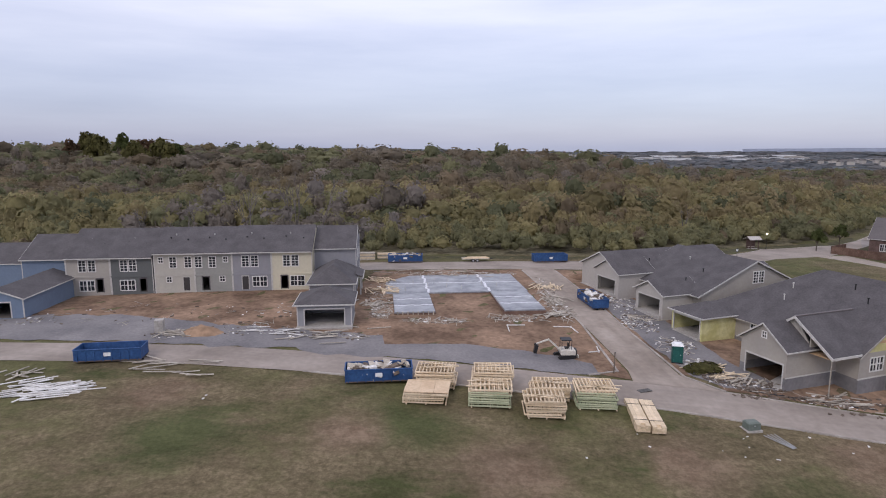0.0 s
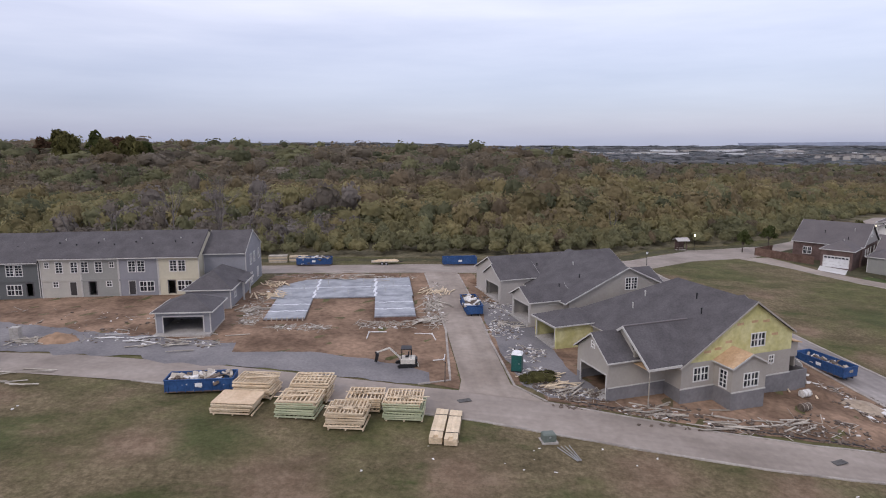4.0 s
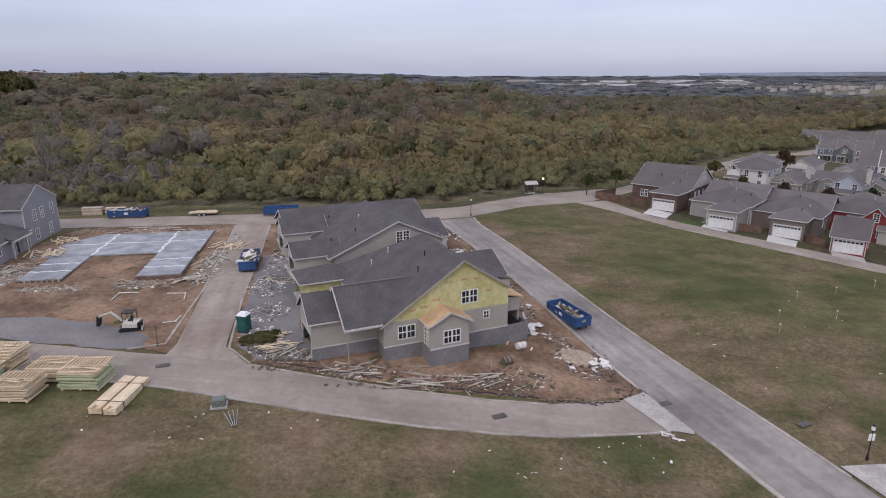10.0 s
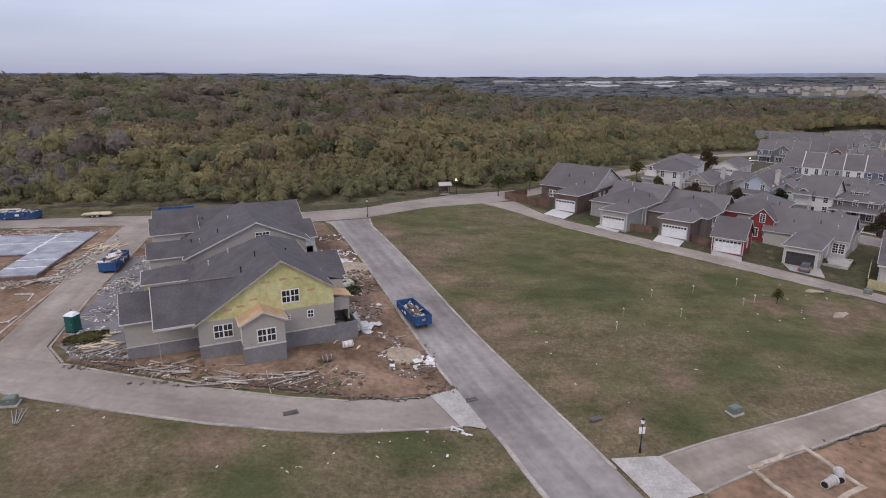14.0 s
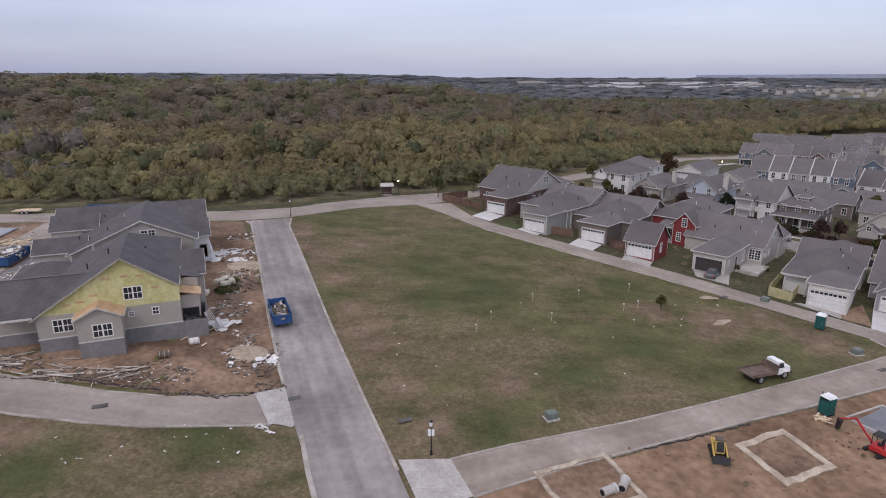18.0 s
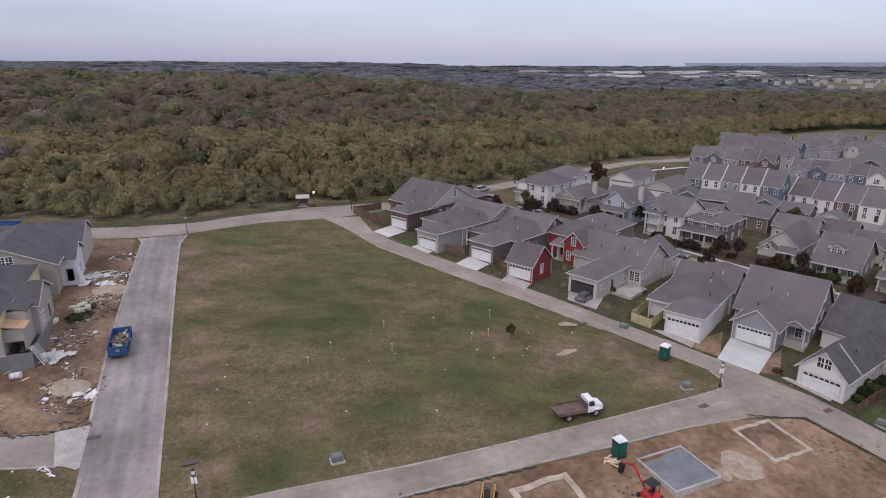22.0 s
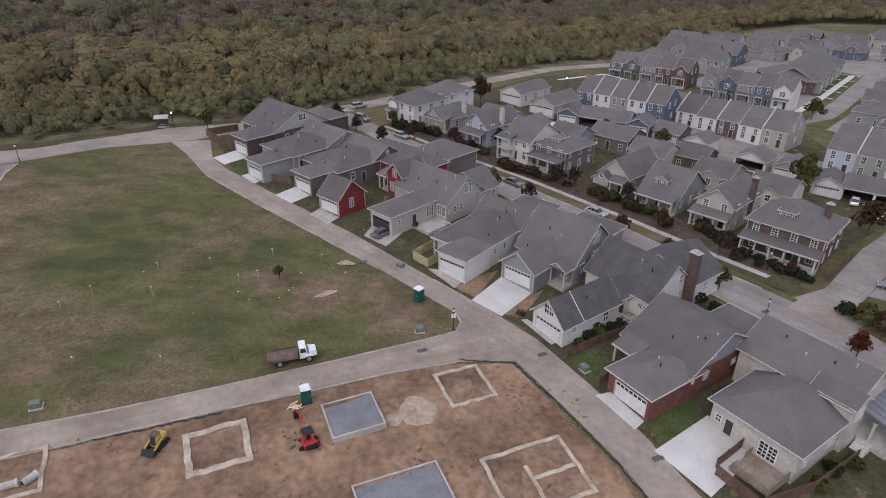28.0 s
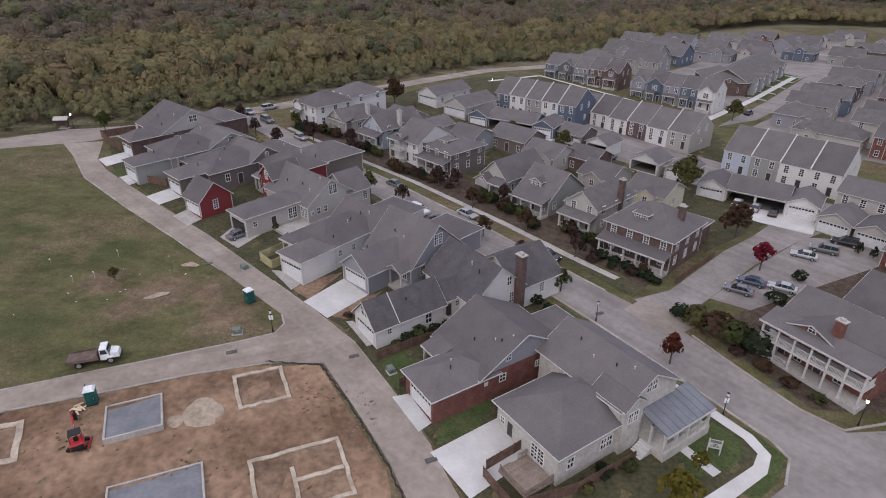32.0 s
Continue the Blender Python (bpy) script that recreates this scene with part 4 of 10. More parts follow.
def quad_mesh(name, verts, values, material, normals=None, tones=None):
    """One mesh of loose quads with a value per corner point."""
    n = len(verts) // 4
    me = bpy.data.meshes.new(name)
    me.vertices.add(len(verts))
    me.vertices.foreach_set("co", verts.astype(np.float32).ravel())
    me.loops.add(4 * n)
    me.loops.foreach_set("vertex_index", np.arange(4 * n, dtype=np.int32))
    me.polygons.add(n)
    me.polygons.foreach_set("loop_start", np.arange(0, 4 * n, 4, dtype=np.int32))
    me.update(calc_edges=True)
    me.attributes.new("tree", "FLOAT", "POINT").data.foreach_set("value", values.astype(np.float32))
    me.attributes.new("tone", "FLOAT", "POINT").data.foreach_set("value", (np.ones(len(verts)) if tones is None else tones).astype(np.float32))
    if normals is not None:
        me.attributes.new("custom_normal", "FLOAT_VECTOR", "POINT").data.foreach_set("vector", normals.astype(np.float32).ravel())
        me.update()
    me.materials.append(material)
    return me


def noise2(x, y, s, seed):
    return np.array([noise.noise(Vector((a * s, b * s, seed))) for a, b in zip(x, y)])


EX, EY = [p[0] for p in EDGE], [p[1] for p in EDGE]


# slopes of the camera's outermost lines of sight, which the woods are trimmed to
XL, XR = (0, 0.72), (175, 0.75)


def woods(name, lo, hi, spacing, quads, core, size, hgt, rad, label, xlim, leaf=None, soft=False):
    """Trees on a shaken grid between two distances behind the edge of the woods, trimmed to the camera's view."""
    templates = [full_crown(quads, core, 0.85, size) for _ in range(9)]
    xs, ys = np.meshgrid(np.arange(xlim[0], xlim[1], spacing), np.arange(110, 110 + hi + 330, spacing))
    xs, ys = xs.ravel() + rng.uniform(-0.5, 0.5, xs.size) * spacing, ys.ravel() + rng.uniform(-0.5, 0.5, ys.size) * spacing
    d = ys - np.interp(xs, EX, EY)
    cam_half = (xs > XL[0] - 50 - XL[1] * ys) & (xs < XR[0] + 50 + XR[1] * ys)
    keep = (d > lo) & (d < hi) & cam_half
    xs, ys, d = xs[keep], ys[keep], d[keep]
    n = len(xs)
    big, mid, small = noise2(xs, ys, 0.010, 3.0), noise2(xs, ys, 0.035, 8.0), noise2(xs, ys, 0.09, 2.0)
    h = hgt * (0.80 + 0.34 * rng.random(n) + 0.30 * mid) * np.clip(0.50 + d / 60, 0.50, 1.0)
    h = h * np.where(rng.random(n) < 0.08, 1.36, 1.0)
    r = rad * (0.82 + 0.85 * rng.random(n) ** 2) * np.clip(0.65 + d / 90, 0.65, 1.0)
    # green at the fringe, a golden olive belt behind it, then brown and mauve woods with dark green stands
    belt = smooth((d - 6) / 16) * (1 - smooth((d - 62 - 22 * big) / 38)) * (0.35 + 0.65 * smooth((xs + 32) / 40))
    far = smooth((d - 62 - 22 * big) / 38)
    hue = 0.20 + 0.24 * belt + 0.50 * far + 0.14 * small + 0.14 * mid + (0.03 if soft else 0.05) * rng.normal(size=n)
    hue = np.clip(hue, 0.02, 1)
    green = rng.random(n) < 0.14 + 0.55 * far * smooth((noise2(xs, ys, 0.022, 5.0) - 0.02) / 0.2) + 0.10 * smooth((d - 220) / 200)
    hue[green] = rng.uniform(0.08 if soft else 0.0, 0.18, green.sum())
    rust = (rng.random(n) < 0.03 + 0.03 * far) & ~green
    hue[rust] = rng.uniform(0.56, 0.66, rust.sum())
    # a grey, nearly bare patch behind the terrace
    bare = ((xs + 42) / 40) ** 2 + ((ys - 158) / 30) ** 2 < 1
    bare &= rng.random(n) < 0.65
    hue[bare] = rng.uniform(0.78, 1.0, bare.sum())
    tone = np.clip(1.0 + 0.10 * rng.normal(size=n) + 0.22 * small, 0.65, 1.45)
    z = G(xs, ys)
    tall = 0.47 - 0.13 * smooth((d - 12) / 40)
    per = len(templates[0][0])
    pick = rng.integers(0, 9, n)
    turn = rng.uniform(0, 6.283, n)
    verts, norms = np.empty((n * per, 3), np.float32), np.empty((n * per, 3), np.float32)
    for i in range(n):
        c, s = math.cos(turn[i]), math.sin(turn[i])
        spin = np.array([[c, s, 0], [-s, c, 0], [0, 0, 1]])
        tv, tn = templates[pick[i]]
        verts[i * per:(i + 1) * per] = (tv @ spin) * (r[i], r[i], h[i] * tall[i]) + (xs[i], ys[i], z[i] + h[i] * (1.0 - tall[i]))
        norms[i * per:(i + 1) * per] = tn @ spin
    ob = new(name, quad_mesh(name, verts, np.repeat(hue, per), leaf or WOODS, norms, np.repeat(tone, per)))
    tagged(ob, label, "woodland", "", "stuff")
    return n


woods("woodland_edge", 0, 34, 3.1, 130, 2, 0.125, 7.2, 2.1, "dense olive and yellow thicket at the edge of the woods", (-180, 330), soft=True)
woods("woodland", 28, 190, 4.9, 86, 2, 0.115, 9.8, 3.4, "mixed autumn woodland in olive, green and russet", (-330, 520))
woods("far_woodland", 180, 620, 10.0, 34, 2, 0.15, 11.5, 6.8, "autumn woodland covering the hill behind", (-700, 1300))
woods("distant_woodland", 600, 1900, 34, 14, 2, 0.24, 12.0, 22.0, "distant woods running to the horizon", (-1500, 2200), WOODS_FAR_HAZE)
woods("horizon_woodland", 1850, 4000, 90, 8, 2, 0.30, 12.0, 55.0, "dark strips of woods near the horizon", (-3000, 3600), WOODS_FAR_HAZE)


def limbs(mb, p, d, length, r, depth, rr, spread_by=0.55):
    """Tapered, forking branches."""
    q = p + d * length
    mb.tube(p, q, r, r * 0.68, 6 if depth > 1 else 4)
    if depth == 0:
        return
    for k in range(rr.choice((2, 3)) if depth > 1 else 3):
        nd = (d + Vector((rr.uniform(-1, 1), rr.uniform(-1, 1), rr.uniform(-0.25, 0.6))) * spread_by).normalized()
        limbs(mb, p + d * length * rr.uniform(0.65, 1.0), nd, length * rr.uniform(0.6, 0.8), r * 0.6, depth - 1, rr, spread_by)


def tree(x, y, h, r, leaves, label, name="tree", trunk=0.35, quads=260, size=0.17, squash=1.1, group="", bark=None):
    """A street or garden tree: tapered trunk with limbs, and a crown of leaf clumps."""
    rr = random.Random(int(x * 31 + y * 17))
    t = thing(name, at(x, y, rr.uniform(0, 360)), label, "tree" if name == "tree" else name, group)
    mb = Mb()
    base = h * trunk
    mb.tube((0, 0, -0.3), (0, 0, base), 0.016 * h + 0.05, 0.012 * h + 0.03, 8)
    for k in range(5):
        a = k * 1.257 + rr.uniform(-0.3, 0.3)
        limbs(mb, Vector((0, 0, base * rr.uniform(0.8, 1.0))), Vector((math.cos(a) * 0.6, math.sin(a) * 0.6, 0.9)).normalized(), (h - base) * 0.4, 0.009 * h + 0.02, 1, rr)
    part("trunk", mb, bark or BARK, t)
    lobes, per, vs, ns = 7, quads // 7, [], []
    for k in range(lobes):
        a = k * 2.4 + rr.uniform(-0.4, 0.4)
        up = (k + 0.5) / lobes
        out = (0.55 * (1 - up) + 0.12) * rr.uniform(0.8, 1.2)
        lv, ln = leaf_quads(per, 1.0, 1.0, size * 1.7)
        k2 = rr.uniform(0.48, 0.66) * (1.05 - 0.35 * up)
        vs.append(lv * np.array([r * k2, r * k2, (h - base) * 0.5 * k2 * squash]) + np.array([math.cos(a) * out * r, math.sin(a) * out * r, base * 0.85 + (h - base) * (0.22 + 0.62 * up)]))
        ns.append(ln)
    v, vn = np.concatenate(vs), np.concatenate(ns)
    quads = per * lobes
    vals = np.repeat(np.clip(0.5 + 0.25 * rng.normal(size=quads), 0, 1), 4)
    part("crown", quad_mesh("crown", v, vals, LEAF[leaves], vn), LEAF[leaves], t)
    return t


def shrub(x, y, h, r, leaves, label, group=""):
    t = thing("shrub", at(x, y), label, "shrub", group)
    mb = Mb()
    for k in range(4):
        mb.tube((0, 0, -0.1), (math.cos(k * 1.6) * r * 0.4, math.sin(k * 1.6) * r * 0.4, h * 0.6), 0.03, 0.015, 5)
    part("stem", mb, BARK, t)
    v, vn = leaf_quads(110, 1.0, 1.0, 0.19)
    v = v * np.array([r, r, h * 0.5]) + np.array([0, 0, h * 0.5])
    v[:, 2] = np.maximum(v[:, 2], 0.03)
    part("foliage", quad_mesh("foliage", v, np.repeat(np.clip(0.5 + 0.25 * rng.normal(size=110), 0, 1), 4), LEAF[leaves], vn), LEAF[leaves], t)
    return t


def bare_tree(x, y, h):
    rr = random.Random(int(x * 13 + y))
    t = thing("bare_tree", at(x, y), "tall leafless grey tree standing in the thicket", "tree", "leafless trees in the woods")
    mb = Mb()
    limbs(mb, Vector((0, 0, -0.3)), Vector((0.05, 0, 1)).normalized(), h * 0.42, 0.24, 4, rr, 0.5)
    part("trunk", mb, BARK_G, t)


for bx, by, bh in ((-44, 138, 15), (-34, 140, 16), (-38, 150, 14), (-29, 146, 15), (-56, 136, 12), (-70, 142, 13), (60, 152, 9), (150, 262, 11)):
    bare_tree(bx, by, bh)


# ---- houses ----
def roof_edges(x0, x1, eave, pitch, ov, c=None):
    c = (x0 + x1) / 2 if c is None else c
    return (x0 - ov, eave - pitch * ov), (c, eave + pitch * max(c - x0, x1 - c)), (x1 + ov, eave - pitch * ov)


WINDOWS = {}


def lattice(xs, zs, y0, y1):
    """One connected frame of upright and level bars, given by their spans."""
    gx_, gz_ = sorted({v for b in xs for v in b}), sorted({v for b in zs for v in b})
    nx, nz = len(gx_), len(gz_)
    solid = {(i, j) for i in range(nx - 1) for j in range(nz - 1)
             if any(a <= (gx_[i] + gx_[i + 1]) / 2 <= b for a, b in xs) or any(a <= (gz_[j] + gz_[j + 1]) / 2 <= b for a, b in zs)}
    mb = Mb()
    mb.v = [(x, y, z) for y in (y0, y1) for z in gz_ for x in gx_]
    o = nx * nz

    def at_(i, j):
        return j * nx + i
    for i, j in sorted(solid):
        p, q, r, s = at_(i, j), at_(i + 1, j), at_(i + 1, j + 1), at_(i, j + 1)
        mb.f += [(p, q, r, s), (p + o, s + o, r + o, q + o)]
        for (di, dj), (a, b) in (((0, -1), (p, q)), ((1, 0), (q, r)), ((0, 1), (r, s)), ((-1, 0), (s, p))):
            if (i + di, j + dj) not in solid:
                mb.f.append((b, a, a + o, b + o))
    return mb


def window_shapes(w, h, kind):
    """Frame with sash bars, and the pane behind them, standing in the xz plane and facing -y."""
    key = (round(w, 2), round(h, 2), kind)
    if key not in WINDOWS:
        t, lights = 0.11, 2 if kind == "W" else 1
        wide = w / lights
        xs, zs = [(-w / 2 - t, -w / 2), (w / 2, w / 2 + t)], [(-t, 0), (h, h + t), (h / 2 - 0.035, h / 2 + 0.035)]
        if lights == 2:
            xs.append((-0.08, 0.08))
        xs += [(-w / 2 + wide * (k + 0.5) - 0.025, -w / 2 + wide * (k + 0.5) + 0.025) for k in range(lights)]
        if h > 1.5:
            zs += [(zz - 0.02, zz + 0.02) for zz in (h * 0.25, h * 0.75)]
        fr = lattice(xs, zs, -0.05, 0.06)
        WINDOWS[key] = (fr.mesh("window"), Mb().box(-w / 2, 0.05, 0, w / 2, 0.075, h).mesh("pane"))
    return WINDOWS[key]


def garage_shape(w, h):
    key = (round(w, 2), round(h, 2), "garage")
    if key not in WINDOWS:
        d, tr, gl = Mb(), Mb(), Mb()
        rows, cols = 4, max(4, int(w / 0.6))
        for r in range(rows):
            d.box(-w / 2, 0.05, h * r / rows + 0.012, w / 2, 0.10, h * (r + 1) / rows - 0.012)
            for c in range(cols):
                x = -w / 2 + w * (c + 0.5) / cols
                if r == rows - 1:
                    d.box(x + w / cols * 0.4, 0.022, h * (r + 0.18) / rows, x + w / cols * 0.6, 0.06, h * (r + 0.84) / rows) if c < cols - 1 else None
                else:
                    d.box(x - w / cols * 0.4, 0.03, h * (r + 0.15) / rows, x + w / cols * 0.4, 0.06, h * (r + 0.85) / rows)
        gl.box(-w / 2 + w / cols * 0.12, 0.03, h * (rows - 0.78) / rows, w / 2 - w / cols * 0.12, 0.06, h * (rows - 0.2) / rows)
        for x0, z0, x1, z1 in ((-w / 2 - 0.14, 0, -w / 2, h), (w / 2, 0, w / 2 + 0.14, h), (-w / 2 - 0.14, h, w / 2 + 0.14, h + 0.16)):
            tr.box(x0, -0.04, z0, x1, 0.1, z1)
        WINDOWS[key] = (d.mesh("garage_door"), tr.mesh("door_trim"), gl.mesh("door_light"))
    return WINDOWS[key]


def door_shape(w, h):
    key = (round(w, 2), round(h, 2), "door")
    if key not in WINDOWS:
        d = Mb().box(-w / 2, 0.04, 0, w / 2, 0.09, h)
        for zz in (0.15, h * 0.55):
            d.box(-w * 0.32, 0.02, zz, w * 0.32, 0.05, zz + h * 0.33)
        tr = Mb()
        for x0, z0, x1, z1 in ((-w / 2 - 0.11, 0, -w / 2, h), (w / 2, 0, w / 2 + 0.11, h), (-w / 2 - 0.11, h, w / 2 + 0.11, h + 0.12)):
            tr.box(x0, -0.04, z0, x1, 0.08, z1)
        WINDOWS[key] = (d.mesh("door"), tr.mesh("door_trim"))
    return WINDOWS[key]




def wing(h, x0, y0, x1, y1, eave, roof="gx", pitch=0.5, wall=None, rm=None, ov=0.35, ops=(), c=None, zb=-1.0, layers=None, trim=None, edges=None, door=None, boards=True, floor=True, hip_n=None):
    """One rectangular body of a house with its roof. ops: (side, place along the side, sill, width, height, kind): W, w windows, d door, g garage door, o open.
    layers: [(top, material), ...] bands of the wall below the main material. edges: the roof's own profile as three (place, height) points."""
    rm, trim = rm or SHINGLE, trim or WHITE
    th = 0.16
    if roof in ("gx", "gy"):
        lo, hi = (y0, y1) if roof == "gx" else (x0, x1)
        pr = edges or roof_edges(lo, hi, eave, pitch, ov, c)
        if edges is None and c is not None:
            pr = ((lo - ov, pr[1][1] - pitch * (c - lo + ov)), pr[1], (hi + ov, pr[1][1] - pitch * (hi + ov - c)))

        def top(s):
            return float(np.interp(s, [p[0] for p in pr], [p[1] for p in pr])) - 0.05
    else:
        def top(s):
            return eave - 0.02
    bands = sorted(layers or [], key=lambda q: q[0])

    def bit(mb, side, sa, sb, za, zb_a, zc):
        """A cell of wall from sa to sb, from za up to zb_a at sa and zc at sb."""
        if side in "SN":
            yy, d = (y0, th) if side == "S" else (y1, -th)
            mb.ext([(sa, yy, za), (sb, yy, za), (sb, yy, max(zc, za)), (sa, yy, max(zb_a, za))], (0, d, 0))
        else:
            xx, d = (x0, th) if side == "W" else (x1, -th)
            mb.ext([(xx, sa, za), (xx, sb, za), (xx, sb, max(zc, za)), (xx, sa, max(zb_a, za))], (d, 0, 0))

    for side in "SENW":
        lo, hi = (x0, x1) if side in "SN" else (y0 + th, y1 - th)
        gable = (roof == "gx" and side in "EW") or (roof == "gy" and side in ("S" if hip_n is not None else "SN"))
        mine = [(s - w / 2, s + w / 2, z, z + hh) for sd, s, z, w, hh, k in ops if sd == side]
        cuts = {lo, hi} | {min(max(v, lo), hi) for q in mine for v in q[:2]}
        if gable:
            cuts |= {min(max(p[0], lo), hi) for p in pr}
            for lv in {zb} | {v for q in mine for v in q[2:]} | {q[0] for q in bands}:
                for (s0, h0), (s1, h1) in ((pr[0], pr[1]), (pr[1], pr[2])):
                    if min(h0, h1) < lv + 0.05 < max(h0, h1):
                        cuts.add(min(max(s0 + (s1 - s0) * (lv + 0.05 - h0) / (h1 - h0), lo), hi))
        cuts = sorted(cuts)
        levels = sorted({zb} | {v for q in mine for v in q[2:]} | {q[0] for q in bands if q[0] > zb})
        if roof in ("gx", "gy") and not gable:
            flat = min(pr[0][1], pr[2][1]) if side in "SN" and roof == "gy" else top({"S": y0, "N": y1, "W": x0, "E": x1}[side]) - 0.02
        shapes = {}
        for sa, sb in zip(cuts, cuts[1:]):
            if sb - sa < 0.01:
                continue
            t_a, t_b = (top(sa), top(sb)) if gable else (flat, flat) if roof in ("gx", "gy") else (eave - 0.02,) * 2
            mid = (sa + sb) / 2
            for i, za in enumerate(levels):
                zt = levels[i + 1] if i + 1 < len(levels) else 999.0
                if any(q[0] < mid < q[1] and za > q[2] - 0.005 and zt < q[3] + 0.005 for q in mine):
                    continue
                ta, tb = min(zt, t_a), min(zt, t_b)
                if max(ta, tb) < za + 0.01:
                    continue
                key = next((q[1] for q in bands if za < q[0] - 0.005), wall)
                bit(shapes.setdefault(key, Mb()), side, sa, sb, za, ta, tb)
        for key, mb in shapes.items():
            part("wall", mb.mesh("wall", True), key, h)
    if floor:
        part("floor_slab", Mb().box(x0 + th, y0 + th, -0.15, x1 - th, y1 - th, 0.02), INSIDE, h)
    # roof
    if roof in ("gx", "gy"):
        (a, za), (m_, zm), (b, zb2) = pr
        e0, e1 = ((x0, x1) if roof == "gx" else (y0, y1))
        e0, e1, t = e0 - ov, e1 + ov, 0.14
        mb = Mb()

        def P(s, e, z):
            return (e, s, z) if roof == "gx" else (s, e, z)
        if hip_n is not None:
            mb.ext([(a, e0, za), (m_, e0, zm), (m_, hip_n, zm), (a, e1, za)], (0, 0, t))
            mb.ext([(m_, e0, zm), (b, e0, zb2), (b, e1, zb2), (m_, hip_n, zm)], (0, 0, t))
            mb.ext([(m_, hip_n, zm), (b, e1, zb2), (a, e1, za)], (0, 0, t))
        for (s0, z0), (s1, z1) in (((a, za), (m_, zm)), ((m_, zm), (b, zb2))):
            if hip_n is None:
                mb.hexa([P(s0, e0, z0), P(s1, e0, z1), P(s1, e1, z1), P(s0, e1, z0), P(s0, e0, z0 + t), P(s1, e0, z1 + t), P(s1, e1, z1 + t), P(s0, e1, z0 + t)])
            for q0, q1 in ((e0 - 0.05, e0), (e1, e1 + 0.05))[:1 if hip_n is not None else 2]:
                fa = Mb().hexa([P(s0, q0, z0 - 0.07), P(s1, q0, z1 - 0.07), P(s1, q1, z1 - 0.07), P(s0, q1, z0 - 0.07), P(s0, q0, z0 + t - 0.02), P(s1, q0, z1 + t - 0.02), P(s1, q1, z1 + t - 0.02), P(s0, q1, z0 + t - 0.02)])
                part("bargeboard", fa, trim, h)
        for s, z, sg in ((a, za, -1), (b, zb2, 1)):
            p0, p1 = sorted((s, s + sg * 0.09))
            q = [P(p0, e0, z - 0.02), P(p1, e0, z - 0.02), P(p1, e1, z - 0.02), P(p0, e1, z - 0.02), P(p0, e0, z + t - 0.03), P(p1, e0, z + t - 0.03), P(p1, e1, z + t - 0.03), P(p0, e1, z + t - 0.03)]
            part("fascia", Mb().hexa(q), trim, h)
        part("roof", mb.mesh("roof", True), rm, h)
    elif roof == "hip":
        X0, Y0, X1, Y1 = x0 - ov, y0 - ov, x1 + ov, y1 + ov
        ez = eave - pitch * ov * 0.3
        half = min(X1 - X0, Y1 - Y0) / 2
        r0, r1 = ((X0 + half, (Y0 + Y1) / 2), (X1 - half, (Y0 + Y1) / 2)) if X1 - X0 >= Y1 - Y0 else (((X0 + X1) / 2, Y0 + half), ((X0 + X1) / 2, Y1 - half))
        rz = ez + half * pitch
        mb = Mb()
        mb.v = [(X0, Y0, ez), (X1, Y0, ez), (X1, Y1, ez), (X0, Y1, ez), (*r0, rz), (*r1, rz)]
        if X1 - X0 >= Y1 - Y0:
            mb.f = [(0, 1, 5, 4), (1, 2, 5), (2, 3, 4, 5), (3, 0, 4), (3, 2, 1, 0)]
        else:
            mb.f = [(0, 1, 4), (1, 2, 5, 4), (2, 3, 5), (3, 0, 4, 5), (3, 2, 1, 0)]
        part("roof", mb, rm, h)
        for q in ((X0 - 0.08, Y0 - 0.08, X1 + 0.08, Y0), (X0 - 0.08, Y1, X1 + 0.08, Y1 + 0.08), (X0 - 0.08, Y0, X0, Y1), (X1, Y0, X1 + 0.08, Y1)):
            part("fascia", Mb().box(q[0], q[1], ez - 0.12, q[2], q[3], ez + 0.03), trim, h)
    if boards:
        for px, py in ((x0, y0), (x1, y0), (x1, y1), (x0, y1)):
            sx, sy = (-0.03 if px == x0 else 0.03), (-0.03 if py == y0 else 0.03)
            zt = eave - 0.1 if roof == "hip" else min(top(py if roof == "gx" else px), 50) - 0.1
            cb = Mb().box(min(px, px + sx) - (0 if px == x0 else 0.10), min(py, py + sy) - (0 if py == y0 else 0.10), zb + 0.9 if zb < -0.5 else zb, max(px, px + sx) + (0.10 if px == x0 else 0), max(py, py + sy) + (0.10 if py == y0 else 0), zt)
            part("corner_trim", cb, trim, h)
    for sd, s, z, w, hh, k in ops:
        m = {"S": pose(s, y0, z, 0, 0, 0), "N": pose(s, y1, z, 0, 0, 180), "E": pose(x1, s, z, 0, 0, 90), "W": pose(x0, s, z, 0, 0, 270)}[sd]
        if k in "Ww":
            fr, pn = window_shapes(w, hh, k)
            win = part("window", fr, WHITE_W, h, m)
            part("pane", pn, GLASS, win)
        elif k == "g":
            d, tr, gl = garage_shape(w, hh)
            if door is None:
                gd = part("garage_door", d, WHITE_D, h, m)
            else:
                gd = part("garage_door", d.copy(), door, h, m)
                gd.data.materials[0] = door
            part("door_trim", tr, WHITE, gd)
            part("door_light", gl, GLASS, gd)
        elif k == "d":
            d, tr = door_shape(w, hh)
            dd = part("door", d, DARKDOOR, h, m)
            part("door_trim", tr, WHITE, dd)
        elif k == "o":
            tr = Mb()
            for a0, b0, a1, b1 in ((-w / 2 - 0.14, 0, -w / 2, hh + 0.02), (w / 2, 0, w / 2 + 0.14, hh + 0.02), (-w / 2 - 0.14, hh, w / 2 + 0.14, hh + 0.18)):
                tr.box(a0, -0.04, b0, a1, 0.12, b1)
            part("opening_trim", tr, trim, h, m)


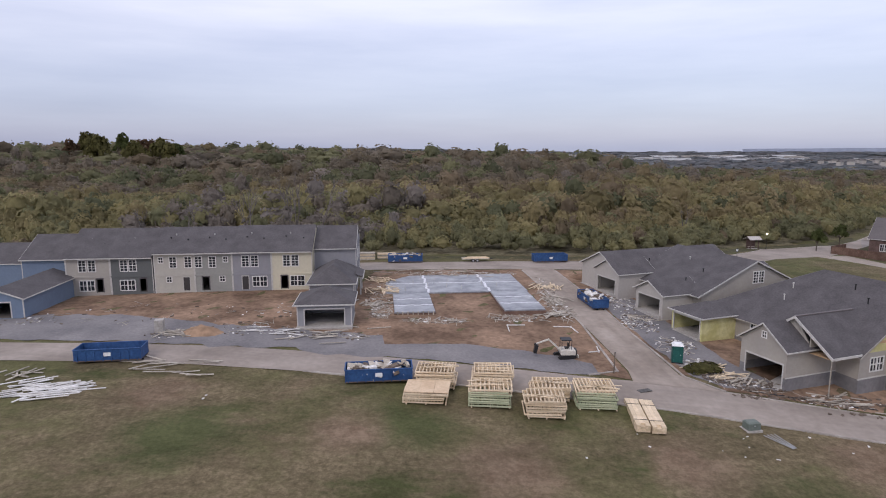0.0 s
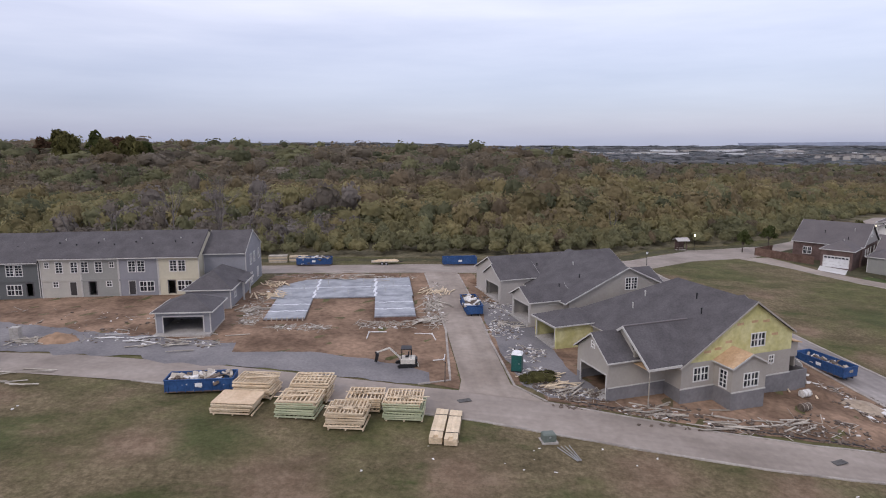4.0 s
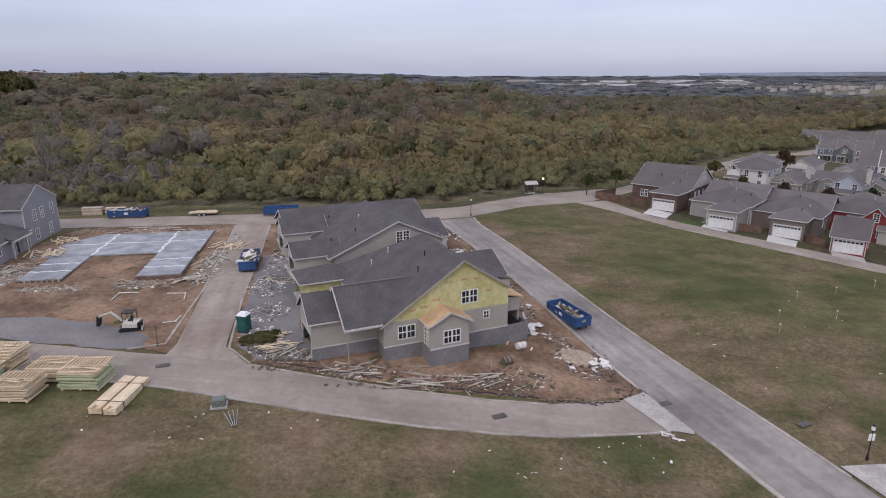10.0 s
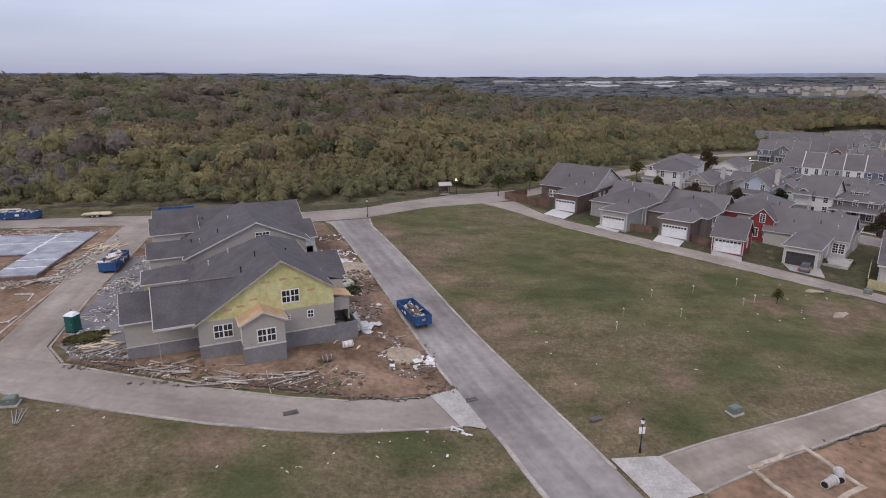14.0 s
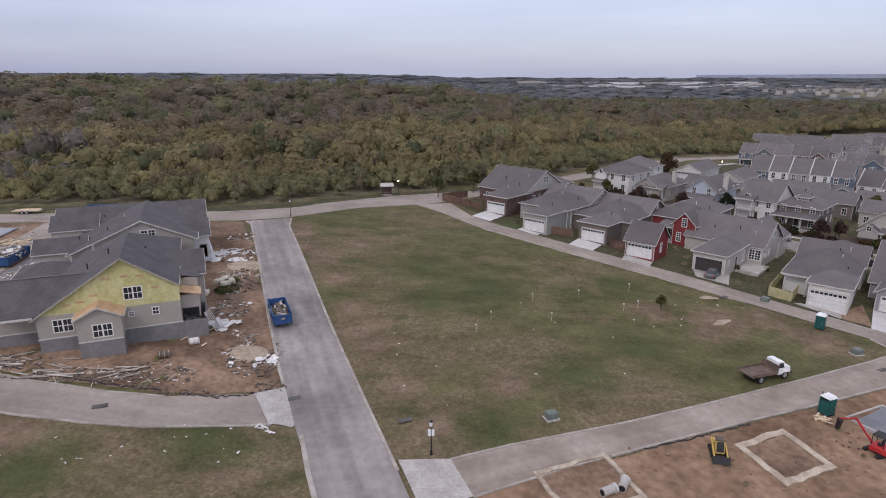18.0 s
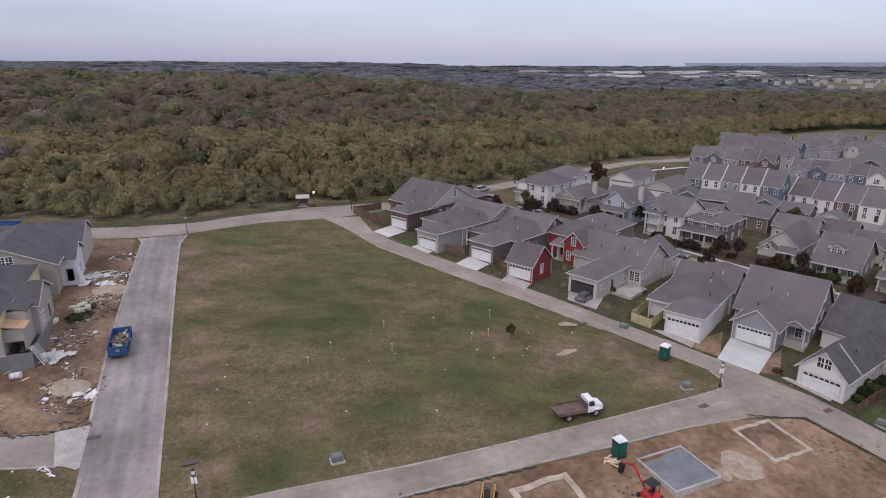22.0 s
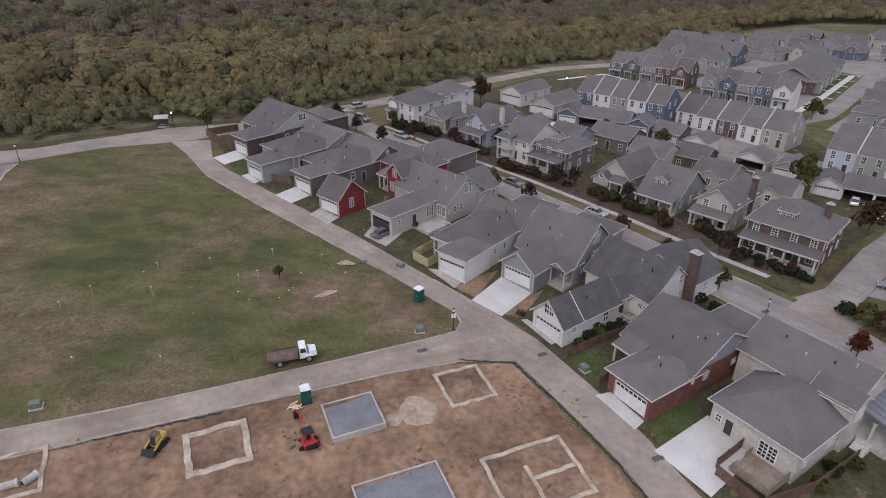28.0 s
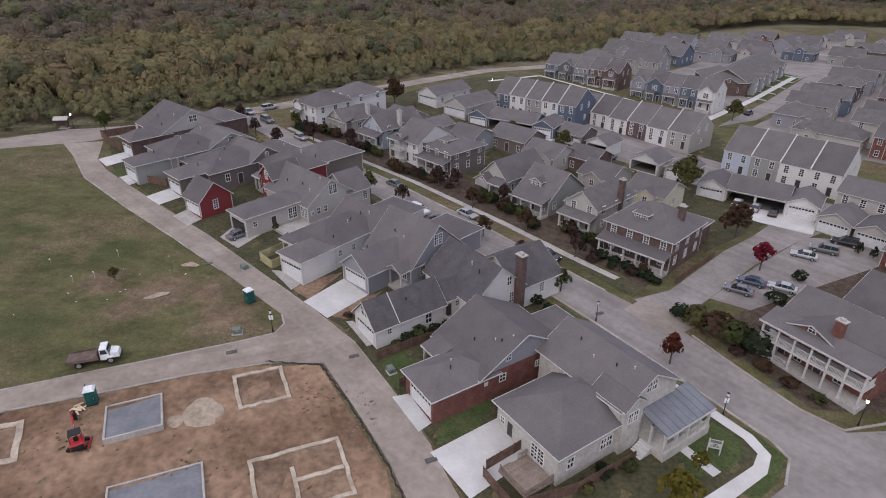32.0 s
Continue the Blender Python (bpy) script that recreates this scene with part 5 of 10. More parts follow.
def shed_roof(h, x0, y0, x1, y1, z_s, z_n, rm, name="porch_roof", axis="y"):
    """A single-slope roof slab, from the height z_s at the low coordinate to z_n at the high one."""
    t = 0.16
    if axis == "y":
        p = [(x0, y0, z_s), (x1, y0, z_s), (x1, y1, z_n), (x0, y1, z_n)]
    else:
        p = [(x0, y0, z_s), (x1, y0, z_n), (x1, y1, z_n), (x0, y1, z_s)]
    part(name, Mb().hexa(p + [(a, b, c + t) for a, b, c in p]), rm, h)
    fa = Mb()
    if axis == "y":
        lo, zz = (y0, z_s) if z_s < z_n else (y1, z_n)
        fa.box(x0 - 0.05, min(lo, lo - 0.08), zz - 0.16, x1 + 0.05, lo + (0 if z_s < z_n else 0.08), zz + 0.12)
    else:
        lo, zz = (x0, z_s) if z_s < z_n else (x1, z_n)
        fa.box(min(lo, lo - 0.08), y0 - 0.05, zz - 0.16, lo + (0 if z_s < z_n else 0.08), y1 + 0.05, zz + 0.12)
    part("porch_fascia", fa, WHITE, h)


def posts(h, pts, z0, z1, r=0.11, material=None):
    for x, y in pts:
        mb = Mb().box(x - r, y - r, z0, x + r, y + r, z1)
        mb.box(x - r * 1.4, y - r * 1.4, z0, x + r * 1.4, y + r * 1.4, z0 + 0.25)
        mb.box(x - r * 1.4, y - r * 1.4, z1 - 0.2, x + r * 1.4, y + r * 1.4, z1)
        part("post", mb, material or WHITE, h)


def rail(h, a, b, z, material=None, high=0.95, step=0.16):
    """A balustrade from a to b."""
    p, q = Vector((a[0], a[1], z)), Vector((b[0], b[1], z))
    long = (q - p).length
    n = max(2, int(long / step))
    widths = [0.022 if i % 8 else 0.05 for i in range(n + 1)]
    bars = [(max(0, long * i / n - wd), min(long, long * i / n + wd)) for i, wd in enumerate(widths)]
    mb = lattice(bars, [(0.08, 0.16), (high - 0.05, high + 0.04)], -0.03, 0.03)
    d = (q - p).normalized()
    mb.v = [tuple(p + d * x + Vector((-d.y, d.x, 0)) * y + Vector((0, 0, zz))) for x, y, zz in mb.v]
    part("railing", mb, material or WHITE, h)


def chimney(h, x, y, w, z0, z1, material):
    ch = part("chimney", Mb().box(x - w / 2, y - w * 0.35, z0, x + w / 2, y + w * 0.35, z1), material, h)
    part("chimney_cap", Mb().box(x - w * 0.6, y - w * 0.45, z1, x + w * 0.6, y + w * 0.45, z1 + 0.14).box(x - w * 0.25, y - w * 0.2, z1 + 0.14, x + w * 0.25, y + w * 0.2, z1 + 0.45), CONCRETE_D, ch)


def vents(h, pts):
    for i, (x, y, z) in enumerate(pts):
        mb = Mb().tube((x, y, z - 0.2), (x, y, z + 0.45), 0.07).tube((x, y, z + 0.38), (x, y, z + 0.5), 0.11)
        part("roof_vent", mb, WHITE if i % 2 else BLACK, h)


def house(x, y, ang, label, z=None, name="house", category="house", group=""):
    return thing(name, pose(x, y, g(x, y) if z is None else z, 0, 0, ang), label, category, group)


# ---- the unfinished terrace on the first plot ----
TX, TY, TA = -20.5, 94.5, 5.0


def town_place(x, y):
    c, s = math.cos(radians(TA)), math.sin(radians(TA))
    return TX + c * x - s * y, TY + s * x + c * y


UNITS = [(-37.0, 6.5, TAN, 5.45, [("w", -34.6, 3.35, 1.0, 1.65), ("w", -33.2, 3.35, 1.0, 1.65), ("W", -34.1, 0.35, 2.1, 1.5), ("o", -32.2, 0.05, 0.9, 2.05)], "tan"),
         (-30.5, 6.3, DARKGREY, 5.45, [("w", -28.5, 3.35, 1.0, 1.65), ("w", -27.2, 3.35, 1.0, 1.65), ("W", -28.1, 0.35, 2.1, 1.5), ("o", -25.8, 0.05, 0.9, 2.05)], "dark green-grey"),
         (-24.0, 6.0, BEIGE, 6.0, [("w", -23.0, 4.55, 0.6, 0.75), ("w", -21.2, 3.75, 0.95, 1.6), ("w", -18.95, 3.75, 0.95, 1.6), ("w", -21.9, 1.5, 0.7, 0.75), ("d", -19.3, 0.1, 0.95, 2.1)], "beige"),
         (-18.0, 5.7, SAGE, 6.0, [("w", -17.4, 3.75, 0.95, 1.6), ("w", -15.3, 3.75, 0.95, 1.6), ("w", -13.3, 4.55, 0.6, 0.75), ("o", -16.4, 0.1, 0.95, 2.1), ("w", -13.9, 1.5, 0.7, 0.75)], "sage grey"),
         (-12.3, 6.0, GREY, 6.05, [("w", -10.3, 3.75, 1.0, 1.65), ("w", -8.9, 3.75, 1.0, 1.65), ("d", -10.4, 0.1, 0.95, 2.1), ("W", -8.2, 0.6, 2.1, 1.5)], "grey"),
         (-6.3, 6.3, CREAM, 6.05, [("w", -4.0, 3.75, 1.0, 1.65), ("w", -2.7, 3.75, 1.0, 1.65), ("o", -4.4, 0.1, 0.95, 2.1), ("W", -2.4, 0.6, 2.1, 1.5)], "cream")]
for i, (ux, uw, um, ue, uo, uc) in enumerate(UNITS):
    px, py = town_place(ux, 0)
    t = thing("townhouse", pose(px, py, 0, 0, 0, TA), "new two-storey " + uc + " sided townhouse with charcoal roof on bare dirt", "townhouse", "unfinished terrace")
    k = i // 2
    zr = (9.1, 9.2, 9.35)[k]
    first, last = i % 2 == 0, i % 2 == 1
    wing(t, 0, 0, uw, 12, ue, "gx", 0.5, um, SHINGLE, 0.02, [("S", s - ux, z, w, h, kind) for kind, s, z, w, h in uo], zb=-2.0, edges=((-0.45, ue - 0.05), (6, zr), (12.4, ue - 0.05)), boards=False, trim=SHINGLE)
    part("storey_band", Mb().box(0, -0.08, 2.35, uw, 0, 2.6), um, t)
    part("corner_trim", Mb().box(-0.08, -0.06, -0.3, 0.10, 0.04, ue - 0.1), WHITE, t)
    part("downpipe", Mb().box(uw - 0.14, -0.10, -0.2, uw - 0.04, -0.005, ue - 0.1), WHITE, t)
    part("gutter", Mb().box(0, -0.58, ue - 0.16, uw, -0.44, ue + 0.0), WHITE, t)
    vents(t, [(uw * 0.3, 3.0, ue + 1.6), (uw * 0.4, 3.8, ue + 2.0), (uw * 0.75, 2.6, ue + 1.35)])
px, py = town_place(0, 2.2)
t = thing("townhouse", pose(px, py, 0, 0, 0, TA), "new grey end townhouse with a low garage link", "townhouse", "unfinished terrace")
wing(t, 0.05, 0, 6.7, 11.5, 6.0, "gx", 0.5, GREY, SHINGLE, 0.05, [("E", 3.5, 3.6, 1.0, 1.6, "w"), ("E", 6.0, 3.6, 1.0, 1.6, "w"), ("E", 3.5, 0.5, 1.0, 1.6, "w"), ("E", 8.2, 0.5, 1.0, 1.6, "w"), ("E", 9.5, 3.6, 1.0, 1.6, "w")], zb=-2.0, edges=((-0.4, 5.95), (5.75, 8.95), (11.9, 5.95)))
wing(t, 0.5, -11.0, 6.9, 0.4, 2.75, "hip", 0.62, GREY, SHINGLE, 0.35, [("E", -8.5, 1.0, 0.9, 1.2, "w"), ("E", -3.4, 0.05, 0.95, 2.1, "d")], zb=-2.0)
posts(t, [(7.6, -6.0), (7.6, -2.0)], -0.6, 2.6)
shed_roof(t, 6.9, -6.5, 8.0, -1.0, 3.0, 2.55, SHINGLE, axis="x")
px, py = town_place(0.4, -20)
t = thing("garage", pose(px, py, 0, 0, 0, TA), "new grey detached garage with an open doorless front", "garage", "open garages on the site")
wing(t, 0, 0, 6.8, 6.3, 2.6, "hip", 0.46, GREY, SHINGLE, 0.4, [("S", 3.4, -0.25, 4.9, 2.1, "o")], zb=-1.5, floor=False)
part("floor_slab", Mb().box(-0.1, -1.0, -0.9, 6.9, 6.1, -0.22), CONCRETE_D, t)
px, py = town_place(-44, 1.2)
t = thing("townhouse", pose(px, py, -0.3, 0, 0, TA), "new blue end townhouse with an open garage wing", "townhouse", "unfinished terrace")
wing(t, 0, 0, 7.0, 11, 5.4, "gx", 0.5, BLUE, SHINGLE, 0.1, [("E", 1.0, 3.4, 0.9, 1.5, "w")], zb=-2.0, edges=((-0.4, 5.3), (5.5, 8.5), (11.4, 5.3)))
wing(t, 1.2, -14.2, 7.9, 0.3, 2.75, "gy", 0.36, BLUE, SHINGLE, 0.3, [("S", 3.9, 0.05, 4.7, 2.1, "o")], zb=-1.6)
wing(t, -9, 1, -0.02, 11, 4.6, "gx", 0.5, BLUE, SHINGLE, 0.1, [], zb=-2.0)

# ---- foundation slab on the second plot ----
t = thing("foundation_slab", pose(-6.6, 80.9, -0.2, 0, 0, 6), "u-shaped concrete foundation slab sheeted in plastic", "foundation")
for x0, y0, x1, y1 in ((0, 0, 5.6, 11.0), (-1.0, 10.99, 21.2, 24.0), (15.2, -0.4, 21.0, 11.0)):
    part("slab", Mb().bevel_box(x0, y0, -0.9, x1, y1, 0.06, 0.06), SLAB, t)
    part("edge_form", Mb().box(x0 - 0.06, y0 - 0.06, -1.0, x1 + 0.06, y1 + 0.06, -0.14), FENCE_B, t)
for x0, y0, x1, y1 in ((0, 3.4, 5.6, 3.75), (0, 7.0, 5.6, 7.3), (15.2, 3.2, 21, 3.5), (15.2, 7.0, 21, 7.3), (5.4, 11.0, 5.75, 24), (15.0, 11.0, 15.4, 24), (-1, 17.5, 21, 17.75)):
    mb = Mb()
    n = 10
    for k in range(n):
        a, b = k / n, (k + 1) / n
        jx, jy = 0.15 * math.sin(k * 2.1), 0.15 * math.cos(k * 1.7)
        if x1 - x0 > y1 - y0:
            mb.box(x0 + (x1 - x0) * a, y0 + jy, 0.06, x0 + (x1 - x0) * b, y1 + jy, 0.085)
        else:
            mb.box(x0 + jx, y0 + (y1 - y0) * a, 0.06, x1 + jx, y0 + (y1 - y0) * b, 0.085)
    part("sheeting_seam", mb, SLAB_W, t)
for k in range(8):
    part("form_stake", Mb().box(0.35 + k * 0.7, -0.18, -0.9, 0.5 + k * 0.7, -0.02, 0.15), WEATHERED, t)
for k in range(12):
    part("plumbing_stub", Mb().tube((2 + (k * 3.7) % 17, 12.5 + (k * 2.9) % 10, 0.06), (2 + (k * 3.7) % 17, 12.5 + (k * 2.9) % 10, 0.75), 0.05), WHITE, t)

# ---- unfinished attached villas beside the alley ----
VX, VY, VA = 35.4, 60.3, 20.0
t = thing("villa", pose(VX, VY, 0, 0, 0, VA), "unfinished tan villa with yellow sheathing gable and charcoal roof", "house", "unfinished villas")
base1 = [(-1.75, GREYWRAP), (1.0, TAN)]
wing(t, 7.2, -2.5, 22.2, 19.4, 3.0, "gy", 0.4, YELLOW, SHINGLE, 0.4, [("S", 9.75, -1.05, 1.85, 1.4, "W"), ("S", 17.25, 1.9, 1.85, 1.4, "W"), ("S", 19.4, -0.3, 0.6, 0.8, "w"), ("S", 16.8, -0.2, 0.45, 0.45, "w"),
     ("E", 1.5, -1.7, 1.0, 2.1, "o"), ("W", 8.2, -1.7, 1.0, 2.1, "o"), ("W", 10.6, -0.9, 1.6, 1.4, "W")], zb=-5.5, layers=base1, edges=((6.7, 0.62), (16.4, 6.9), (22.3, 3.02)), boards=False, floor=False, hip_n=9.5, trim=TAN)
part("floor_deck", Mb().box(7.4, -2.3, -1.9, 22.0, 19.2, -1.72), OSB, t)
part("trim_band", Mb().box(7.1, -2.56, -1.82, 22.3, -2.5, -1.68), WHITE, t)
wing(t, 0, 0, 7.2, 5.9, 1.42, "gx", 0.72, TAN, SHINGLE, 0.35, [("W", 2.75, -2.85, 4.7, 2.55, "o"), ("W", 2.95, 2.0, 0.5, 0.6, "w")], zb=-5.0, layers=[(-1.6, GREYWRAP)], floor=False, boards=False)
part("garage_floor", Mb().box(-0.6, 0.2, -3.4, 7.0, 5.7, -2.8), CONCRETE_D, t)
part("trim_band", Mb().box(0, -0.05, -1.66, 7.2, 0, -1.54), WHITE, t)
wing(t, 1.8, 13.8, 9.0, 19.2, 1.05, "hip", 0.42, YELLOW, SHINGLE, 0.4, [("W", 16.5, -1.75, 4.6, 2.25, "o")], zb=-4.0, floor=False, boards=False)
part("garage_floor", Mb().box(1.4, 14.0, -2.4, 8.8, 19.0, -1.72), CONCRETE_D, t)
wing(t, 11.5, -5.0, 16.0, -2.5, 1.05, "gy", 0.5, TAN, OSB, 0.3, [("S", 14.0, -1.3, 1.85, 1.4, "W"), ("W", -3.8, -1.5, 0.9, 1.8, "w")], zb=-6.0, layers=[(-1.75, GREYWRAP)], floor=False, boards=False)
part("trim_band", Mb().box(11.45, -5.06, -1.84, 16.05, -5.0, -1.7), WHITE, t)
wing(t, 17.5, 3.5, 25.0, 11.5, 2.4, "gx", 0.5, TAN, SHINGLE, 0.35, [("E", 5.5, -1.0, 2.0, 1.6, "W"), ("E", 9.0, -1.6, 1.0, 2.1, "o")], zb=-5.0, layers=[(-1.75, GREYWRAP)], floor=False, boards=False)
# the low bump on the east side, still open boards
part("plinth", Mb().box(22.2, -2.5, -5.5, 25.0, -2.34, -1.75).box(24.84, -2.34, -5.5, 25.0, 3.5, -1.75), GREYWRAP, t)
part("side_wall", Mb().box(22.2, -1.6, -0.4, 24.3, -1.46, 1.3).box(24.16, -1.46, -1.75, 24.3, 3.5, 1.3).box(22.2, 0.9, 1.3, 24.3, 1.04, 2.7).box(24.16, 1.04, 1.3, 24.3, 3.5, 2.65), TAN, t)
part("bare_roof_deck", Mb().hexa([(22.2, -1.9, 1.75), (24.6, -1.9, 1.2), (24.6, 0.9, 1.2), (22.2, 0.9, 1.75), (22.2, -1.9, 1.87), (24.6, -1.9, 1.32), (24.6, 0.9, 1.32), (22.2, 0.9, 1.87)]), OSB, t)
part("side_roof", Mb().hexa([(22.2, 0.8, 3.1), (24.5, 0.8, 2.55), (24.5, 3.5, 2.55), (22.2, 3.5, 3.1), (22.2, 0.8, 3.22), (24.5, 0.8, 2.67), (24.5, 3.5, 2.67), (22.2, 3.5, 3.22)]), SHINGLE, t)
for k in range(5):
    part("leaning_board", Mb().turned(pose(25.3 + 0.12 * k, -1.9 + 0.35 * k, -2.6, 0, -24, 8 * k), -0.03, -0.12, -1.5, 0.03, 0.12, 1.5), DEBRIS_W, t)
# the roof over the entry: its ridge runs into the west slope of the main gable
part("entry_roof", Mb().ext([(2.9, -2.75, 1.0), (7.5, -2.75, 1.0), (12.7, 1.9, 4.2), (2.9, 1.9, 4.2)], (0, 0, 0.14)).ext([(2.9, 1.9, 4.2), (12.7, 1.9, 4.2), (8.1, 6.4, 1.2), (2.9, 6.4, 1.2)], (0, 0, 0.14)), SHINGLE, t)
part("ridge_cap", Mb().box(2.9, 1.75, 4.28, 11.4, 2.05, 4.38), SHINGLE_B, t)
part("wall", Mb().ext([(3.2, -0.1, 1.2), (3.2, 5.9, 1.2), (3.2, 1.9, 4.15)], (0.14, 0, 0)), TAN, t)
for ya, za, yb, zb in ((-2.8, 0.96, 1.9, 4.2), (1.9, 4.2, 6.45, 1.16)):
    part("bargeboard", Mb().hexa([(2.82, ya, za - 0.16), (2.9, ya, za - 0.16), (2.9, yb, zb - 0.16), (2.82, yb, zb - 0.16), (2.82, ya, za + 0.15), (2.9, ya, za + 0.15), (2.9, yb, zb + 0.15), (2.82, yb, zb + 0.15)]), WHITE, t)
part("fascia", Mb().box(2.9, -2.84, 0.86, 7.0, -2.75, 1.1), WHITE, t)
part("soffit", Mb().box(3.0, -2.7, 0.84, 7.1, 0, 0.9), OSB, t)
part("entry_wall", Mb().box(3.0, -0.12, 0.9, 7.2, 0, 2.9), TAN, t)
part("porch_post", Mb().box(3.2, -2.5, -4.0, 3.29, -2.41, 0.86), WEATHERED, t)
vents(t, [(12.5, 1.0, 5.2), (12.0, 10.0, 5.1), (14.5, 4.0, 6.0), (9.5, 9.0, 4.1), (18.5, 6.0, 5.4)])
# printed marks on the sheathing
for kx, kz in ((10.4, 2.0), (11.8, 2.2), (13.2, 2.8), (14.6, 4.6), (16.6, 4.7), (18.2, 4.6), (19.6, 3.0)):
    part("printed_mark", Mb().box(kx - 0.45, -2.515, kz - 0.14, kx + 0.45, -2.502, kz + 0.14), OSB, t)
t = thing("villa", pose(VX, VY, 0, 0, 0, VA), "unfinished pale grey villa with tan gable and charcoal roof", "house", "unfinished villas")
wing(t, 7.7, 20.5, 24.0, 36, 2.6, "gy", 0.42, TAN, SHINGLE, 0.4, [("S", 17.8, 2.95, 1.9, 1.6, "W"), ("E", 30, -1.4, 1.0, 2.1, "o")], zb=-3.5, edges=((6.8, 1.7), (17.0, 6.1), (24.7, 2.65)), boards=False, floor=False)
wing(t, 2.5, 22.0, 9.0, 27.8, 2.0, "gx", 0.5, PALE, SHINGLE, 0.35, [("W", 24.9, -1.05, 4.6, 2.3, "o")], zb=-3.0, floor=False, boards=False)
part("garage_floor", Mb().box(2.1, 22.2, -1.7, 8.8, 27.6, -1.02), CONCRETE_D, t)
wing(t, 3.5, 33.0, 26.0, 43.6, 2.9, "gx", 0.46, PALE, SHINGLE, 0.35, [("W", 36.0, -0.65, 4.6, 2.3, "o")], zb=-3.0, floor=False, boards=False)
part("garage_floor", Mb().box(3.1, 33.2, -1.4, 9, 43.4, -0.62), CONCRETE_D, t)
wing(t, 2.9, 32.6, 9.5, 38.9, 2.85, "gx", 0.55, PALE, SHINGLE, 0.3, [("W", 35.8, -0.65, 4.6, 2.3, "o")], zb=-3.0, floor=False, boards=False)
wing(t, 19.5, 24.0, 26.2, 31.5, 2.3, "gx", 0.5, TYVEK, SHINGLE, 0.35, [("E", 27.0, -1.0, 1.8, 1.5, "W"), ("S", 25.3, -1.4, 1.0, 2.1, "o")], zb=-4.0, floor=False, boards=False)
part("loose_wrap", Mb().hexa([(26.3, 24.2, -2.4), (27.1, 24.6, -2.6), (27.1, 25.8, -2.6), (26.3, 25.8, -2.4), (26.24, 24.2, 0.6), (26.3, 24.2, 0.6), (26.3, 25.8, 0.9), (26.24, 25.8, 0.9)]), TYVEK, t)
vents(t, [(12.0, 25.0, 4.1), (14.0, 30.0, 4.9), (10.5, 35.2, 4.0), (15.5, 36.4, 4.6), (8.2, 24.2, 3.2)])

# ---- the row of finished houses along the rear alley ----
GRP = "houses along the rear alley"
t = house(100.5, 131.8, -45, "brown brick house with a pale side gable and white garage door", group=GRP)
wing(t, 0, 0, 5.9, 9, 3.95, "hip", 0.52, BRICK_D, SHINGLE_B, ops=[("S", 2.9, 0.05, 4.7, 2.4, "g")], boards=False)
wing(t, -7.5, 6.8, 6.2, 22, 4.15, "gx", 0.55, PALE, SHINGLE_B, ops=[("E", 14.6, 5.6, 1.7, 1.4, "W"), ("E", 10, 1.7, 0.8, 1.4, "w"), ("E", 12.4, 1.7, 0.8, 1.4, "w"), ("E", 15, 1.7, 0.8, 1.4, "w"), ("E", 18.6, 1.7, 0.8, 1.4, "w"), ("S", -4.5, 1.4, 1.6, 1.5, "W")], layers=[(4.0, BRICK_D)], boards=False)
wing(t, -5.0, 20, 4.5, 29, 3.7, "hip", 0.5, BRICK_D, SHINGLE_B, ops=[("N", 0, 0.1, 1.0, 2.1, "d")], boards=False)
vents(t, [(3, 8.5, 5.4), (3.5, 11.5, 7.0), (-2, 10, 6.2), (3.2, 4.0, 5.4)])
t = house(106.7, 118.7, -45, "pale grey house with low gabled roof and white garage door", group=GRP)
wing(t, 0.4, 0, 6.1, 9, 3.75, "hip", 0.42, SAGE, SHINGLE_B, ops=[("S", 3.2, 0.05, 4.7, 2.4, "g")])
wing(t, -5.5, 7.2, 6.4, 20, 3.7, "hip", 0.42, SAGE, SHINGLE_B, ops=[("E", 9.0, 0.1, 1.0, 2.1, "d"), ("E", 11.2, 1.2, 1.6, 1.5, "W"), ("E", 14.2, 1.2, 1.6, 1.5, "W")])
wing(t, -5.5, 15.6, 6.6, 26.6, 3.7, "gx", 0.46, SAGE, SHINGLE_B, ops=[("E", 21.1, 4.3, 1.1, 1.0, "w"), ("E", 18.0, 1.2, 1.6, 1.5, "W"), ("E", 23.2, 1.2, 0.9, 1.5, "w")])
posts(t, [(6.5, 8.6), (6.5, 10.2)], -0.3, 3.4)
vents(t, [(4, 5, 4.9), (2, 12, 6.0), (4.5, 14.5, 4.8), (-1, 18, 6.2)])
t = house(117.6, 113.3, -45, "dark brown house with grey roof and white garage door", group=GRP)
wing(t, -0.2, 0, 5.9, 9, 3.75, "hip", 0.45, BROWN, SHINGLE_B, ops=[("S", 2.9, 0.05, 4.8, 2.4, "g")], boards=False)
wing(t, -5.0, 5.6, 7.3, 20, 3.65, "hip", 0.42, BROWN, SHINGLE_B, ops=[("E", 9.2, 1.2, 0.9, 1.5, "w"), ("E", 12.0, 0.1, 1.0, 2.1, "d")], boards=False)
wing(t, -5.0, 14.6, 7.35, 22.6, 3.8, "gx", 0.62, BROWN, SHINGLE_B, ops=[("E", 17.0, 1.2, 0.9, 1.6, "w"), ("E", 20.2, 1.2, 0.9, 1.6, "w"), ("E", 18.6, 4.4, 0.6, 0.8, "w")], boards=False)
wing(t, -3.5, 21, 6, 28, 3.4, "hip", 0.45, BROWN, SHINGLE_B, ops=[("N", 1, 0.9, 1.8, 1.4, "W")], boards=False)
vents(t, [(4, 5, 4.9), (4.5, 9.5, 4.9), (2, 12, 6.2), (4.0, 25, 4.4)])
t = house(123.8, 104.3, -42, "barn-red detached garage with white trim and white door", name="garage", category="garage")
